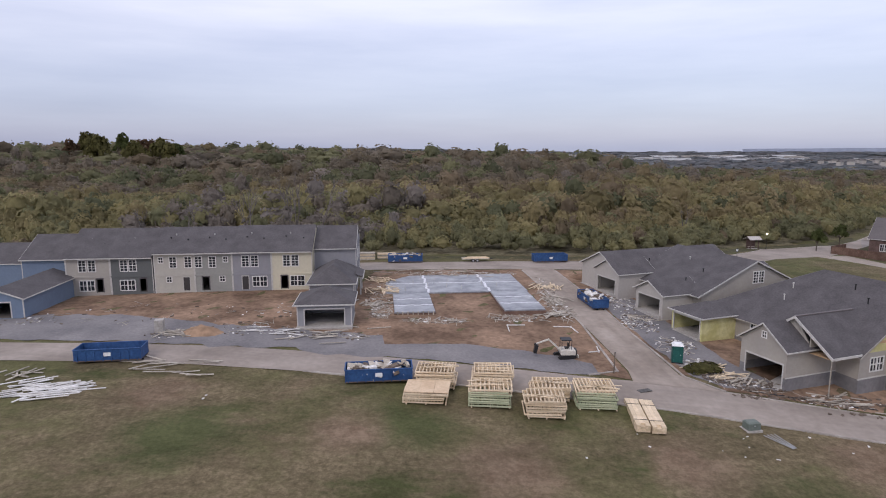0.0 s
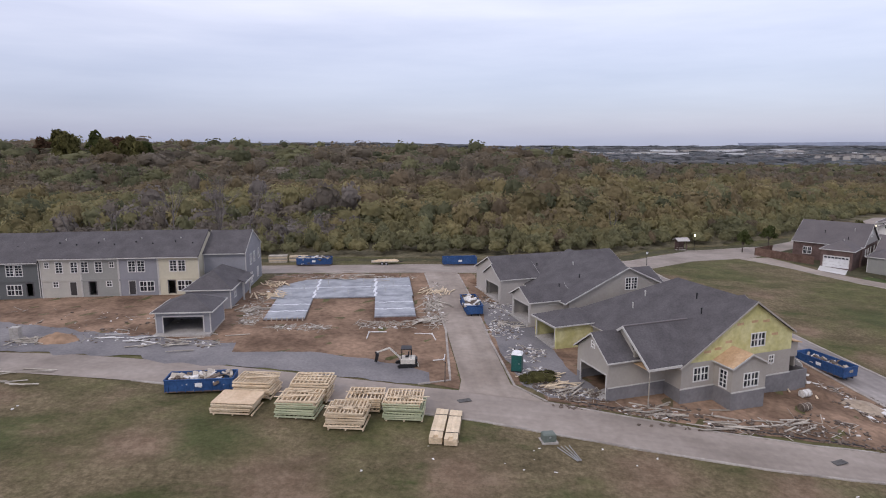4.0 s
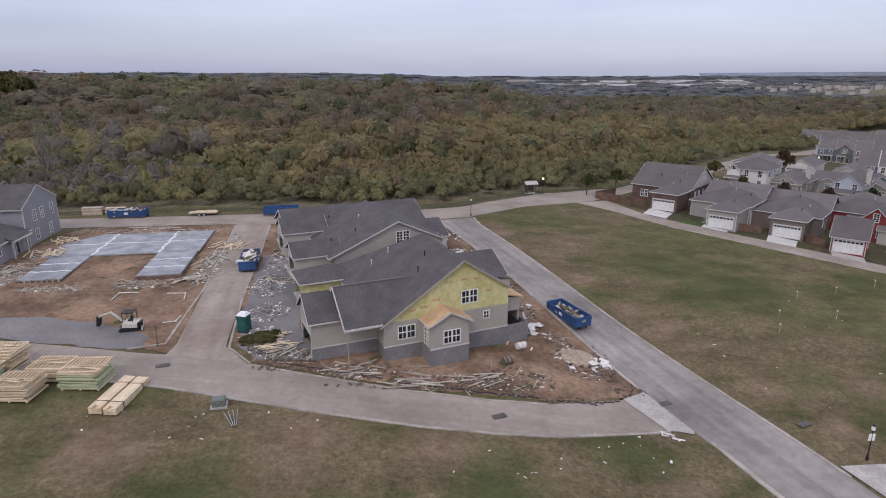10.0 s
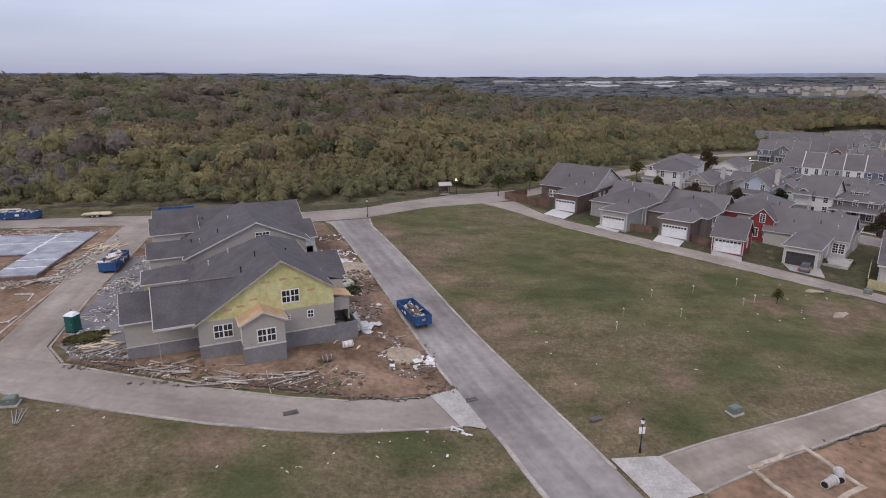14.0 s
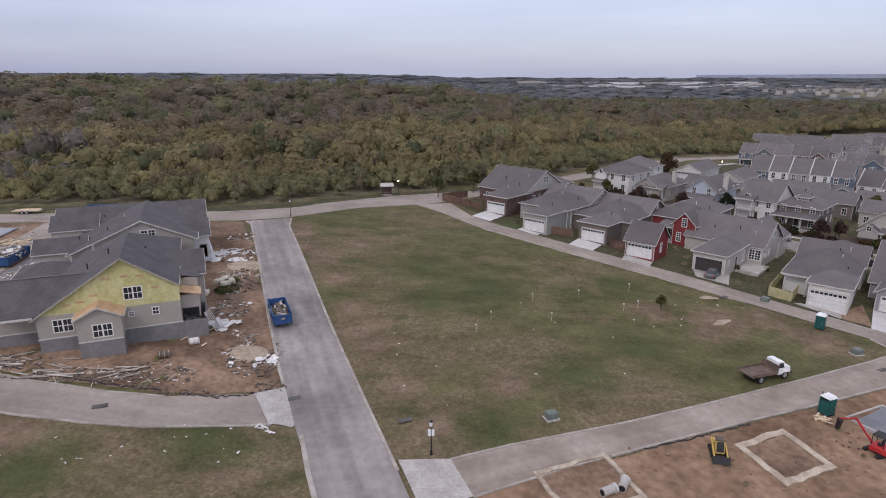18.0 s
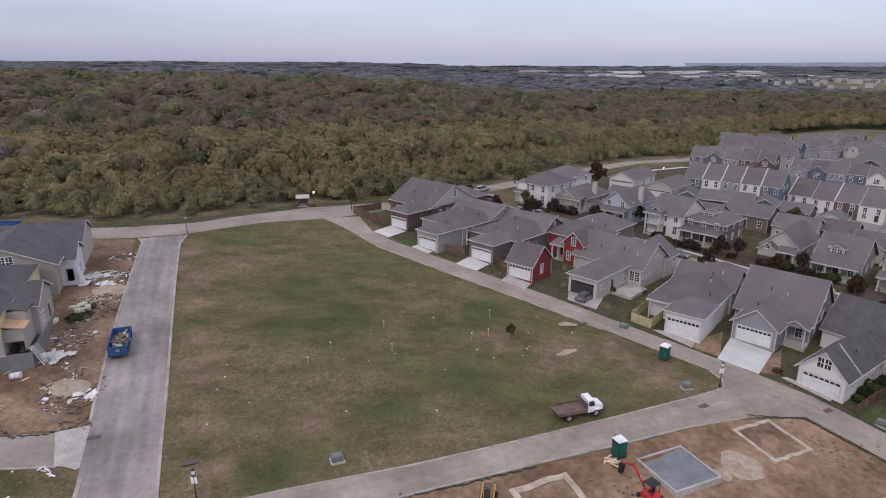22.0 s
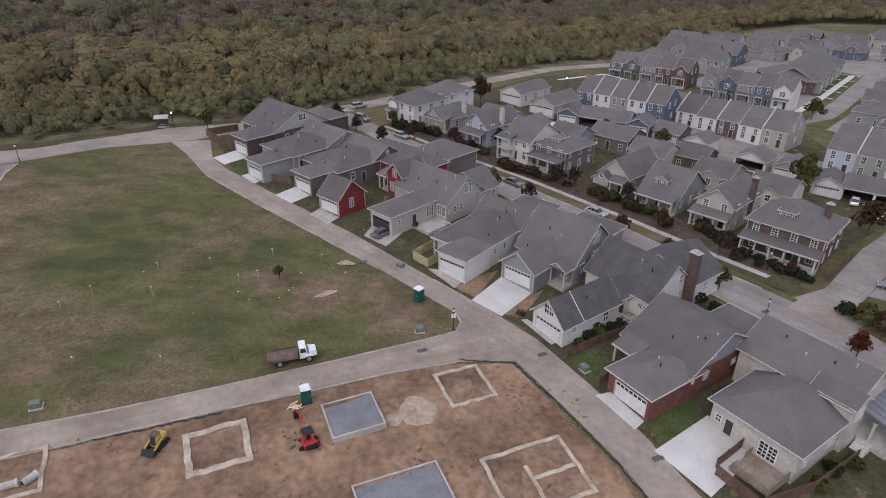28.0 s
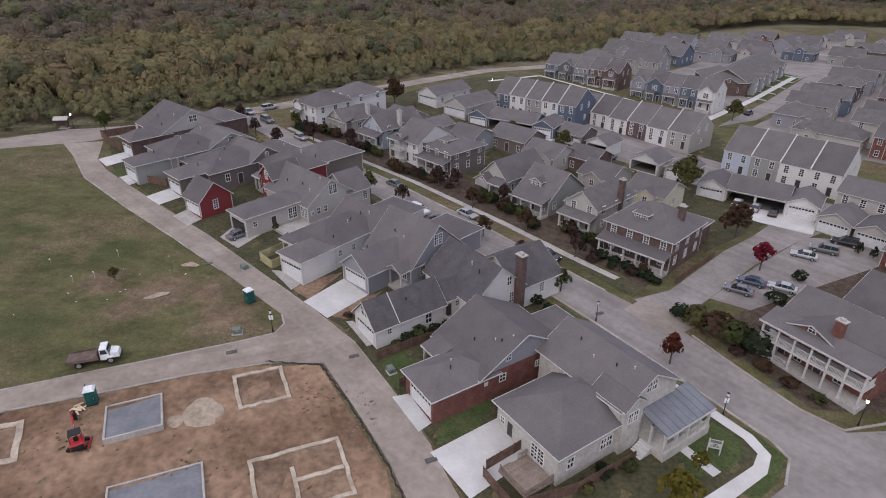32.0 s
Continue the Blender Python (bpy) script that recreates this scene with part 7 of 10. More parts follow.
def terrace(x, y, ang, widths, depth, eave, walls, label, group, porch=False, step=0.35, gables=(), coping=False):
    """A row of joined houses whose roofs step; each is a thing of its own."""
    c, s = math.cos(radians(ang)), math.sin(radians(ang))
    z = g(x + c * sum(widths) / 2, y + s * sum(widths) / 2)
    p = 0.0
    for i, (w, (wl, word)) in enumerate(zip(widths, walls)):
        t = thing("townhouse", pose(x + c * p, y + s * p, z, 0, 0, ang), word + " " + label, "townhouse", group)
        e = eave * 1.17 + (step if i % 2 else 0.0)
        n = 2 if w < 7 else 3
        ops = [("S", w * (k + 0.5) / n, min(4.1, e - 2.5), 0.95, 1.7, "w") for k in range(n)] + [("S", w * 0.25, 0.7, 1.0, 1.7, "w"), ("S", w * 0.72, 0.1, 1.0, 2.1, "d")]
        if i == len(widths) - 1:
            ops += [("E", depth * 0.3, 4.1, 0.9, 1.6, "w"), ("E", depth * 0.65, 4.1, 0.9, 1.6, "w"), ("E", depth * 0.5, 0.7, 0.9, 1.5, "w")]
        wing(t, 0.01, 0, w - 0.01, depth, e - 0.5, "gx", 0.66, wl, SHINGLE_B, 0.06, ops, zb=-1.5, boards=False)
        if coping and i:
            hi, mid = e - 0.5 + 0.66 * depth / 2, depth / 2
            for y0, z0, y1, z1 in ((-0.15, e - 0.62, mid, hi), (depth + 0.15, e - 0.62, mid, hi)):
                part("coping", Mb().hexa([(-0.13, y0, z0 - 0.1), (0.13, y0, z0 - 0.1), (0.13, y1, z1 - 0.1), (-0.13, y1, z1 - 0.1), (-0.13, y0, z0 + 0.42), (0.13, y0, z0 + 0.42), (0.13, y1, z1 + 0.42), (-0.13, y1, z1 + 0.42)]), WHITE, t)
        if porch:
            shed_roof(t, 0.6, -1.9, w * 0.62 if i % 2 else w - 0.6, 0.1, 3.0, 3.5, SHINGLE_B)
            posts(t, [(0.9, -1.6), ((w * 0.62 if i % 2 else w - 0.6) - 0.3, -1.6)], 0, 3.0)
            part("porch_floor", Mb().box(0.6, -1.9, -0.6, w - 0.6, 0, 0), CONCRETE_D, t)
        if i in gables:
            wing(t, 0.8, -0.5, w - 0.8, depth * 0.4, e - 0.2, "gy", 0.75, wl, SHINGLE_B, 0.25, [("S", w / 2, 4.1, 1.6, 1.6, "W")], zb=3.4, floor=False, boards=False)
        p += w
    return z


NV, WH, SG, GY, BD, BR, PL, TN, DG, LB = (NAVY, "dark blue"), (WHITES, "white"), (SAGE, "sage grey"), (GREY, "grey"), (BRICK_D, "brown brick"), (BRICK, "red brick"), (PALE, "pale grey"), (TAN, "tan"), (DARKGREY, "dark grey"), (LBLUE, "light blue")
terrace(190.4, 187.2, -40, [5.6] * 5, 12.5, 5.2, [NV, WH, SG, WH, NV], "terraced house with a grey roof beyond the rear garages", "first far terrace", step=0.1, coping=True)
terrace(213.8, 180.6, -48, [6.4, 6.2, 6.2, 6.2, 6.4, 6.6], 13, 3.9, [BD, WH, WH, BD, WH, TN], "terraced house with white gable coping", "second far terrace", step=0.3, coping=True)
terrace(215.5, 243.0, -40, [6.2] * 5, 11, 5.0, [NV, DG, GY, BD, BD], "terraced house with a porch facing the lawn", "third far terrace", True, 0.3, (1, 4))
terrace(242.5, 218.0, -43, [6.0] * 5, 10, 5.6, [GY, NV, GY, NV, WH], "terraced house with a porch facing the footpath", "fourth far terrace", True, 0.3, (0, 1, 4))
terrace(243.6, 141.6, -46, [6.6] * 4, 15, 4.9, [LB, SG, WH, WH], "terraced house with a broad grey roof", "fifth far terrace", step=0.1, coping=True)


def garage_block(x, y, ang, length, wall, label):
    """Gabled garages at both ends, open car bays between."""
    t = thing("garage_block", pose(x, y, g(x + 8, y - 8), 0, 0, ang), label, "garage", "garage courts")
    n = int((length - 12) / 5.0)
    wing(t, 6.0, 0.8, length - 6.0, 9.6, 2.95, "gx", 0.46, wall, SHINGLE_B, 0.3, [("S", 6.0 + (length - 12) * (k + 0.5) / n, 0.0, (length - 12) / n - 0.5, 2.5, "o") for k in range(n)], zb=-1.0, boards=False)
    for a in (0.0, length - 6.0):
        wing(t, a, 0, a + 6.0, 8.0, 3.2, "gy", 0.52, wall, SHINGLE_B, 0.35, [("S", a + 3.0, 0.05, 4.8, 2.5, "g")], zb=-1.0)
    part("apron", Mb().box(-0.5, -6.5, -0.9, length + 0.5, 0.75, 0.02), CONCRETE, t)
    return t


garage_block(181.4, 169.8, -33, 26, NAVY, "dark blue garage block with open car bays")
garage_block(230.4, 123.6, -37, 24, WHITES, "white garage block with open car bays and pale apron")
for gx0, gy0, gw, gd, wl, nd, lab in ((205.0, 157.6, 7.5, 7.5, BROWN, 1, "brown gabled garage in the rear court"), (211.2, 150.6, 6.4, 7.0, WHITES, 1, "white open carport in the rear court"), (219.6, 139.2, 7.4, 7.0, WHITES, 1, "white open carport beside the green tree"), (226.4, 133.6, 6.0, 8.0, TAN, 1, "tan garage beside the green tree")):
    simple(gx0, gy0, -46, gw, gd, 2.6, "gx" if wl is BROWN else "gy", 0.5, wl, lab, "garage", nd, group="garages of the rear courts", windows=False, opening="o" if "open" in lab else "g")
# between the street row and the terraces
for hx, hy, ha, hw, hd, he, hr, wl, lab, nd, fg in (
        (141.5, 173.5, -45, 10.5, 12, 4.7, "hip", WHITES, "white two-storey house with a hipped roof near the woods", 0, None),
        (166.6, 187.0, -45, 8, 15, 2.9, "gy", WHITES, "white-gabled low house with garage", 1, None), (174.4, 177.0, -45, 8.5, 14, 2.9, "gy", PALE, "pale grey low house with garage", 1, None),
        (157.5, 160.0, -45, 8, 9, 3.0, "gx", SAGE, "sage grey rear garage house", 0, (0.2, 0.7, 3.0)), (166.2, 155.2, -45, 7, 8, 2.8, "gy", TAN, "tan siding garage beside the rear alley", 1, None),
        (175.4, 148.8, -45, 8, 8, 3.0, "gx", GREY, "grey cottage with a gabled grey roof", 0, None), (186.0, 150.0, -45, 11, 9, 3.0, "gx", BROWN, "brown rear cottage with a long roof", 0, None),
        (193.0, 138.6, -45, 9, 9, 3.0, "gx", PALE, "pale grey rear cottage with gables", 0, (0.5, 0.95, 2.8)), (203.2, 137.4, -45, 8, 8, 3.0, "gx", BRICK_D, "brown cottage with a gabled grey roof", 0, None),
        (203.8, 125.4, -47, 8, 9, 3.2, "gx", TAN, "tan rear house with a broad gable", 0, (0.2, 0.8, 3.0)), (212.6, 117.6, -47, 8.5, 9, 3.2, "gx", CREAM, "cream rear garage with a broad gable", 0, (0.3, 0.8, 3.0)),
        (247.8, 106.4, -50, 6.2, 8, 2.8, "gy", PALE, "pale grey garage with white door", 1, None), (252.2, 101.0, -50, 6.2, 8, 2.8, "gy", PALE, "pale grey garage with white door", 1, None),
        (254.8, 112.6, -48, 13, 9, 5.4, "gx", PALE, "pale grey house behind the garages", 0, None), (251.4, 91.6, -55, 6, 7, 3.0, "gx", BRICK, "red brick garden building", 0, None),
        (258.6, 94.0, -50, 12, 10, 5.2, "gx", WHITES, "white house at the end of the car court", 0, None), (262, 80, -55, 12, 11, 5.2, "gx", SAGE, "sage grey house past the porch house", 0, None)):
    simple(hx, hy, ha, hw, hd, he, hr, 0.5, wl, lab, "garage" if nd else "house", nd, front_gable=fg)
# beyond the wide street
rr = random.Random(4)
FAR = [(276, 170, -46, 18, 10), (291, 156, -46, 16, 10), (250, 292, -42, 26, 16), (270, 298, -42, 20, 16), (300, 306, -42, 16, 13), (318, 300, -42, 14, 12), (306, 322, -42, 14, 12), (326, 318, -42, 14, 12), (344, 308, -42, 14, 12), (360, 296, -42, 14, 12),
       (380, 310, -42, 14, 12), (362, 340, -42, 16, 12), (232, 268, -42, 14, 12), (251, 262, -42, 16, 13), (340, 330, 46, 14, 12), (356, 322, 46, 13, 12), (380, 345, -42, 14, 12), (296, 344, -42, 16, 12), (322, 346, -42, 16, 12), (346, 352, -42, 14, 12), (404, 330, -42, 14, 12), (282, 326, -42, 16, 12), (272, 340, -42, 16, 12), (398, 356, -42, 14, 12)]
NEAR_FAR = len(FAR)
# rows beside the wide street: away from the street, first and last along it
for row, (off, first, count) in enumerate(((3.5, 0, 10), (25, 0, 10), (45, 0, 7))):
    for k in range(first, count):
        FAR.append((277.6 + 0.678 * 13.4 * k + 0.735 * off + rr.uniform(-0.8, 0.8), 191.5 + 0.735 * 13.4 * k - 0.678 * off + rr.uniform(-0.8, 0.8), -42.8, 14.5 + rr.uniform(-1.5, 1.5), 9.8))
for i, (hx, hy, ha, hw, hd) in enumerate(FAR):
    wl, word = (PL, BD, GY, TN, LB, GY, SG, BR, GY, PL, NV, SG)[(i * 7 + i // 3) % 12]
    simple(hx, hy, ha, hw, hd, 5.2 if i % 3 and hy < 285 else 3.6, "gx" if i % 4 else "hip", 0.55, wl, "distant " + word + " house with a grey roof", front_gable=(0.1 + 0.1 * (i % 5), 0.4 + 0.1 * (i % 5), 4.8 if i % 3 else 3.0), rm=SHINGLE_B if i % 2 else SHINGLE_L, lite=i >= NEAR_FAR or hy > 290)
area("road", [(266, 178), (340, 256), (400, 318)], [(312, 126), (400, 214), (452, 268)], 0.03, ROAD_B, "grey paved yards between the far rows", "street", 0.3, 37, 24, 12)
# the long brick block beside the lawn of the wide street
t = thing("apartment_block", pose(276.5, 231.0, g(282, 236), 0, 0, -8), "long brown brick block with a broad hipped roof and porches", "apartment building")
wing(t, 0, 0, 14, 22, 4.6, "hip", 0.5, BRICK_D, SHINGLE_L, 0.5, [("S", 3.5, 1.0, 1.0, 1.7, "w"), ("S", 7, 1.0, 1.0, 1.7, "w"), ("S", 10.5, 1.0, 1.0, 1.7, "w")], zb=-1.5, boards=False)
wing(t, 3, -1.2, 10, 8, 4.7, "gy", 0.5, BRICK_D, SHINGLE_L, 0.4, [("S", 6.5, 5.0, 1.0, 1.0, "w")], zb=0.2, floor=False, boards=False)
t = thing("apartment_block", pose(290.5, 229.5, g(300, 242), 0, 0, 50), "brown brick terrace block with gabled porches facing the lawn", "apartment building")
wing(t, 0, 0, 52, 16, 5.2, "gx", 0.5, BRICK_D, SHINGLE_L, 0.5, [("S", 3 + 5.1 * k, 1.0, 1.6, 1.7, "W") for k in range(10)] + [("S", 3 + 5.1 * k, 3.6, 1.0, 1.3, "w") for k in range(10)], zb=-1.5, boards=False)
for k in range(5):
    wing(t, 2.5 + 10.2 * k, -2.2, 7.5 + 10.2 * k, 5, 5.0, "gy", 0.6, GREY, SHINGLE_L, 0.35, [("S", 5 + 10.2 * k, 1.0, 1.6, 1.7, "W"), ("S", 5 + 10.2 * k, 3.6, 1.6, 1.3, "W")], zb=-1.0, floor=False)
area("lawn", [(289.5, 228.5), (327.5, 272)], [(290.6, 219.2), (330.2, 263.0)], 0.09, LAWN, "green front lawn crossed by white paths", "lawn", 0.1, 41, 16, 3)
for k in range(5):
    ax, ay = 290.5 + 8.7 * k, 226.2 + 10 * k
    loft("pavement", [(ax - 0.5, ay + 0.6), (ax + 4.2, ay - 4.4)], [(ax + 0.2, ay + 1.3), (ax + 4.9, ay - 3.7)], 3, 1, 0.13, CONCRETE, "white concrete path across the front lawn", "pavement")
area("verge", [(191.8, 94.0), (199.6, 85.4), (203.6, 80.2)], [(195.8, 94.6), (203.2, 86.6), (206.6, 82.6)], 0.05, LAWN_DULL, "dull grass verge before the brick house", "grass verge", 0.1, 43, 16, 4)
area("mulch_bed", [(196.5, 94.2), (203.6, 86.9), (206.2, 83.0)], [(203.4, 101.2), (211, 92.5), (219, 96.0)], 0.052, MULCH, "brown planted bed round the brick house", "mulch bed", 0.2, 42, 20, 8)

# ---- the plain beyond: pale sheds and houses near the horizon ----
mb, dull = Mb(), Mb()
for k in range(44):
    px, py = 560 + 19 * k + rr.uniform(-60, 60), 2250 + rr.uniform(-420, 420)
    w, d, hh = rr.uniform(18, 90) if k % 4 else rr.uniform(60, 110), rr.uniform(20, 50), rr.uniform(5, 9)
    zz = float(G(px, py))
    (mb if k % 3 else dull).box(px - w / 2, py - d / 2, zz - 5, px + w / 2, py + d / 2, zz + hh + 6)
tagged(part("warehouses", mb, TYVEK), "white flat-roofed sheds on the distant plain", "warehouse", "", "stuff")
tagged(part("warehouses", dull, CONCRETE_D), "grey flat-roofed sheds on the distant plain", "warehouse", "", "stuff")
walls, tops = Mb(), Mb()
for k in range(330):
    px, py = rr.uniform(820, 1900), rr.uniform(980, 1750)
    zz = float(G(px, py)) + 16 * math.exp(-((px - 1150) / 420) ** 2 - ((py - 1250) / 330) ** 2)
    w = rr.uniform(8, 13)
    m = pose(px, py, zz, 0, 0, rr.uniform(0, 180))
    walls.turned(m, -w / 2, -4.5, -3, w / 2, 4.5, 9)
    tops.ext([m @ Vector(q) for q in ((-w / 2 - 0.4, -5.2, 8.8), (-w / 2 - 0.4, 5.2, 8.8), (-w / 2 - 0.4, 0, 12))], m.to_3x3() @ Vector((w + 0.8, 0, 0)))
tagged(part("distant_houses", walls, PALE), "pale houses scattered over the distant hillside", "houses", "", "stuff")
tagged(part("distant_roofs", tops, SHINGLE_L), "grey roofs of the distant houses", "roofs", "", "stuff")
# low backdrop ridges closing the horizon, the blue of haze painted into their colour
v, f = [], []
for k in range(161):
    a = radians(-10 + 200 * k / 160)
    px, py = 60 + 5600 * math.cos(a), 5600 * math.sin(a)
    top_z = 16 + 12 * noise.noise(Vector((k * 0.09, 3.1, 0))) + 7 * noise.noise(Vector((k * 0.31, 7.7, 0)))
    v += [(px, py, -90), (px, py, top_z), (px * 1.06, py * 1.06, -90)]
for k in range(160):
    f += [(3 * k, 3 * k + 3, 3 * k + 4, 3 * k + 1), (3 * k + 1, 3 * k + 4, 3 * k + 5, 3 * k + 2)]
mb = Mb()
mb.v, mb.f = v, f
tagged(part("backdrop", mb, mat("hazed_far_ridges", (0.24, 0.27, 0.33), (0.30, 0.33, 0.39), 0.002, 0.95, 0.02, 0.1)), "low ridges on the horizon painted blue-grey with haze", "hills", "", "structure")


# ---- things on the site ----
def dumpster(x, y, ang, load, label):
    t = thing("dumpster", at(x, y, ang, 0.02), label, "dumpster", "blue roll-off dumpsters")
    L, W, H = 3.35, 1.2, 1.5
    part("floor", Mb().box(-L, -W, 0.2, L, W, 0.3), RUST, t)
    for s in (-1, 1):
        sd = part("side", Mb().hexa([(-L, s * (W - 0.12), 0.2), (L, s * (W - 0.12), 0.2), (L, s * (W - 0.06), 0.2), (-L, s * (W - 0.06), 0.2), (-L, s * (W - 0.05), H), (L, s * (W - 0.05), H), (L, s * W, H), (-L, s * W, H)]), BIN_BLUE, t)
        for k in range(8):
            px = -L + 0.35 + k * 0.85
            part("rib", Mb().box(px - 0.05, min(s * (W - 0.06), s * (W + 0.03)), 0.22, px + 0.05, max(s * (W - 0.06), s * (W + 0.03)), H - 0.05), BIN_BLUE, sd)
        part("top_rail", Mb().tube((-L, s * W, H), (L, s * W, H), 0.07, n=6), BIN_BLUE, t)
        part("company_mark", Mb().box(-0.35, s * (W + 0.035), 0.75, 0.35, s * (W + 0.05), 1.15), ROOFWHITE, sd)
        part("runner", Mb().box(-L, s * 0.5 - 0.08, 0, L, s * 0.5 + 0.08, 0.2), BLACK, t)
    for s in (-1, 1):
        part("end_wall", Mb().box(min(s * L, s * (L - 0.06)), -W, 0.2, max(s * L, s * (L - 0.06)), W, H), BIN_BLUE, t)
        part("end_rail", Mb().tube((s * L, -W, H), (s * L, W, H), 0.07, n=6), BIN_BLUE, t)
    if load:
        q = random.Random(int(x * 10))
        for mt, nm in ((DEBRIS_W, "pale_waste"), (WEATHERED, "wood_waste"), (DEBRIS_D, "dark_waste")):
            mb = Mb()
            for k in range(int(34 * load)):
                m = pose(q.uniform(-L + 0.4, L - 0.4), q.uniform(-W + 0.35, W - 0.35), q.uniform(0.5, 0.85 + 0.75 * load), q.uniform(-35, 35), q.uniform(-35, 35), q.uniform(0, 180))
                a, b, c = q.uniform(0.15, 0.75), q.uniform(0.08, 0.4), q.uniform(0.02, 0.16)
                mb.turned(m, -a, -b, -c, a, b, c)
            tagged(part(nm, mb, mt, t), kind="stuff")
    return t


dumpster(-35.5, 62.9, 8, 0, "empty blue roll-off dumpster with a rusty inside")
dumpster(-6.5, 59.2, 6, 1.0, "blue roll-off dumpster heaped with pale building waste")
dumpster(-7.4, 118.3, 3, 0.9, "blue roll-off dumpster full of scraps by the woods")
dumpster(21.2, 119.9, 6, 0.15, "blue roll-off dumpster beside the back street")
dumpster(22.3, 88.8, 97, 1.0, "blue roll-off dumpster overfilled with waste in the alley")
dumpster(66.7, 74.1, 110, 0.45, "blue roll-off dumpster part filled at the kerb")


def toilet(x, y, ang, label, roofmat=None, body=None):
    t = thing("portable_toilet", at(x, y, ang), label, "portable toilet", "portable toilets")
    body = body or TOILET
    part("base", Mb().box(-0.62, -0.62, 0, 0.62, 0.62, 0.14), BLACK, t)
    part("cabin", Mb().box(-0.58, -0.58, 0.14, 0.58, 0.58, 2.05), body, t)
    d = part("door", Mb().box(-0.42, -0.63, 0.2, 0.42, -0.58, 1.95), body, t)
    part("latch", Mb().box(0.28, -0.66, 1.0, 0.36, -0.63, 1.12), STEEL, d)
    part("vent_panel", Mb().box(-0.63, -0.4, 1.75, -0.58, 0.4, 1.95), BLACK, t)
    part("roof", Mb().hexa([(-0.64, -0.64, 2.05), (0.64, -0.64, 2.05), (0.64, 0.64, 2.05), (-0.64, 0.64, 2.05), (-0.4, -0.4, 2.32), (0.4, -0.4, 2.32), (0.4, 0.4, 2.32), (-0.4, 0.4, 2.32)]), roofmat or ROOFWHITE, t)
    part("vent_pipe", Mb().tube((-0.4, 0.45, 2.0), (-0.4, 0.45, 2.55), 0.05), BLACK, t)


toilet(26.7, 66.9, -15, "dark green portable toilet with a white roof at the alley corner")
toilet(143.4, 75.6, -45, "dark green portable toilet on the grass by the rear alley")
toilet(130.3, 53.7, 20, "dark teal portable toilet with a white roof by the footings")


def frame_stack(x, y, ang, w, d, layers, top, label):
    """Stacked wall frames of studs and plates, as delivered."""
    t = thing("lumber_stack", at(x, y, ang), label, "lumber", "stacks of wall frames")
    z = 0.12
    for k in range(3):
        part("bearer", Mb().box(0.2 + k * (w - 0.5) / 2, -0.05, 0, 0.32 + k * (w - 0.5) / 2, d + 0.05, 0.12), LUMBER, t)
    q = random.Random(int(x * 7 + y))
    count = int(layers * 1.6)
    for i in range(count):
        mt = LUMBER_G if "treated" in label and i < count - 3 else LUMBER
        n, last = int(w / (0.30 + 0.12 * q.random())), i == count - 1
        m = pose(q.uniform(-0.16, 0.16), q.uniform(-0.14, 0.14), z, 0, 0, q.uniform(-2.2, 2.2))
        if last and top == "ply":
            for k in range(3):
                part("plywood_sheet", Mb().box(w * k / 3 + 0.01, -0.1, 0, w * (k + 1) / 3 - 0.01, d + 0.1, 0.06), PLY, t, m)
            break
        wide = w * q.uniform(0.9, 1.0)
        cuts = sorted({0.0, wide - 0.09} | {wide * k / n for k in range(1, n)})
        cross = [(0, 0.09), (d - 0.09, d)] + ([(d * 0.5, d * 0.5 + 0.09)] if q.random() < 0.4 else [])
        fr = lattice([(c, c + 0.09) for c in cuts], cross, 0, 0.14)
        fr.v = [(a, c, b) for a, b, c in fr.v]
        ly = part("frame_layer", fr.mesh("frame_layer"), mt, t, m)
        if "treated" in label and not last:
            part("panel_face", Mb().box(0.02, -0.03, 0.01, wide - 0.02, -0.004, 0.15), LUMBER_G, ly)
        z += 0.19 if i % 3 else 0.235
    for k in range(3 if top != "ply" else 0):
        part("loose_board", Mb().turned(pose(w * q.uniform(0.3, 0.7), d * q.uniform(0.2, 0.8), z + 0.0, 0, 0, q.uniform(-12, 12)), -w * 0.42, -0.06, 0, w * 0.42, 0.06, 0.05), LUMBER, t)


frame_stack(-3.7, 54.0, -4, 4.2, 2.9, 4, "ply", "low stack of wall frames under plywood sheets on grass")
frame_stack(-2.7, 57.4, -4, 4.0, 3.0, 5, "slats", "stack of fresh slatted wall frames behind the plywood")
frame_stack(2.4, 53.8, -4, 4.0, 3.0, 5, "slats", "stack of treated green wall frames with slatted top")
frame_stack(2.9, 57.2, -4, 4.0, 3.0, 6, "slats", "tall stack of fresh wall frames beside the street")
frame_stack(7.5, 52.1, -4, 3.7, 3.0, 5, "slats", "stack of fresh wall frames on the meadow")
frame_stack(8.6, 55.7, -4, 3.7, 2.8, 4, "slats", "stack of fresh wall frames between two others")
frame_stack(12.6, 54.2, -4, 3.9, 3.1, 6, "slats", "tall stack of treated green wall frames with slatted top")
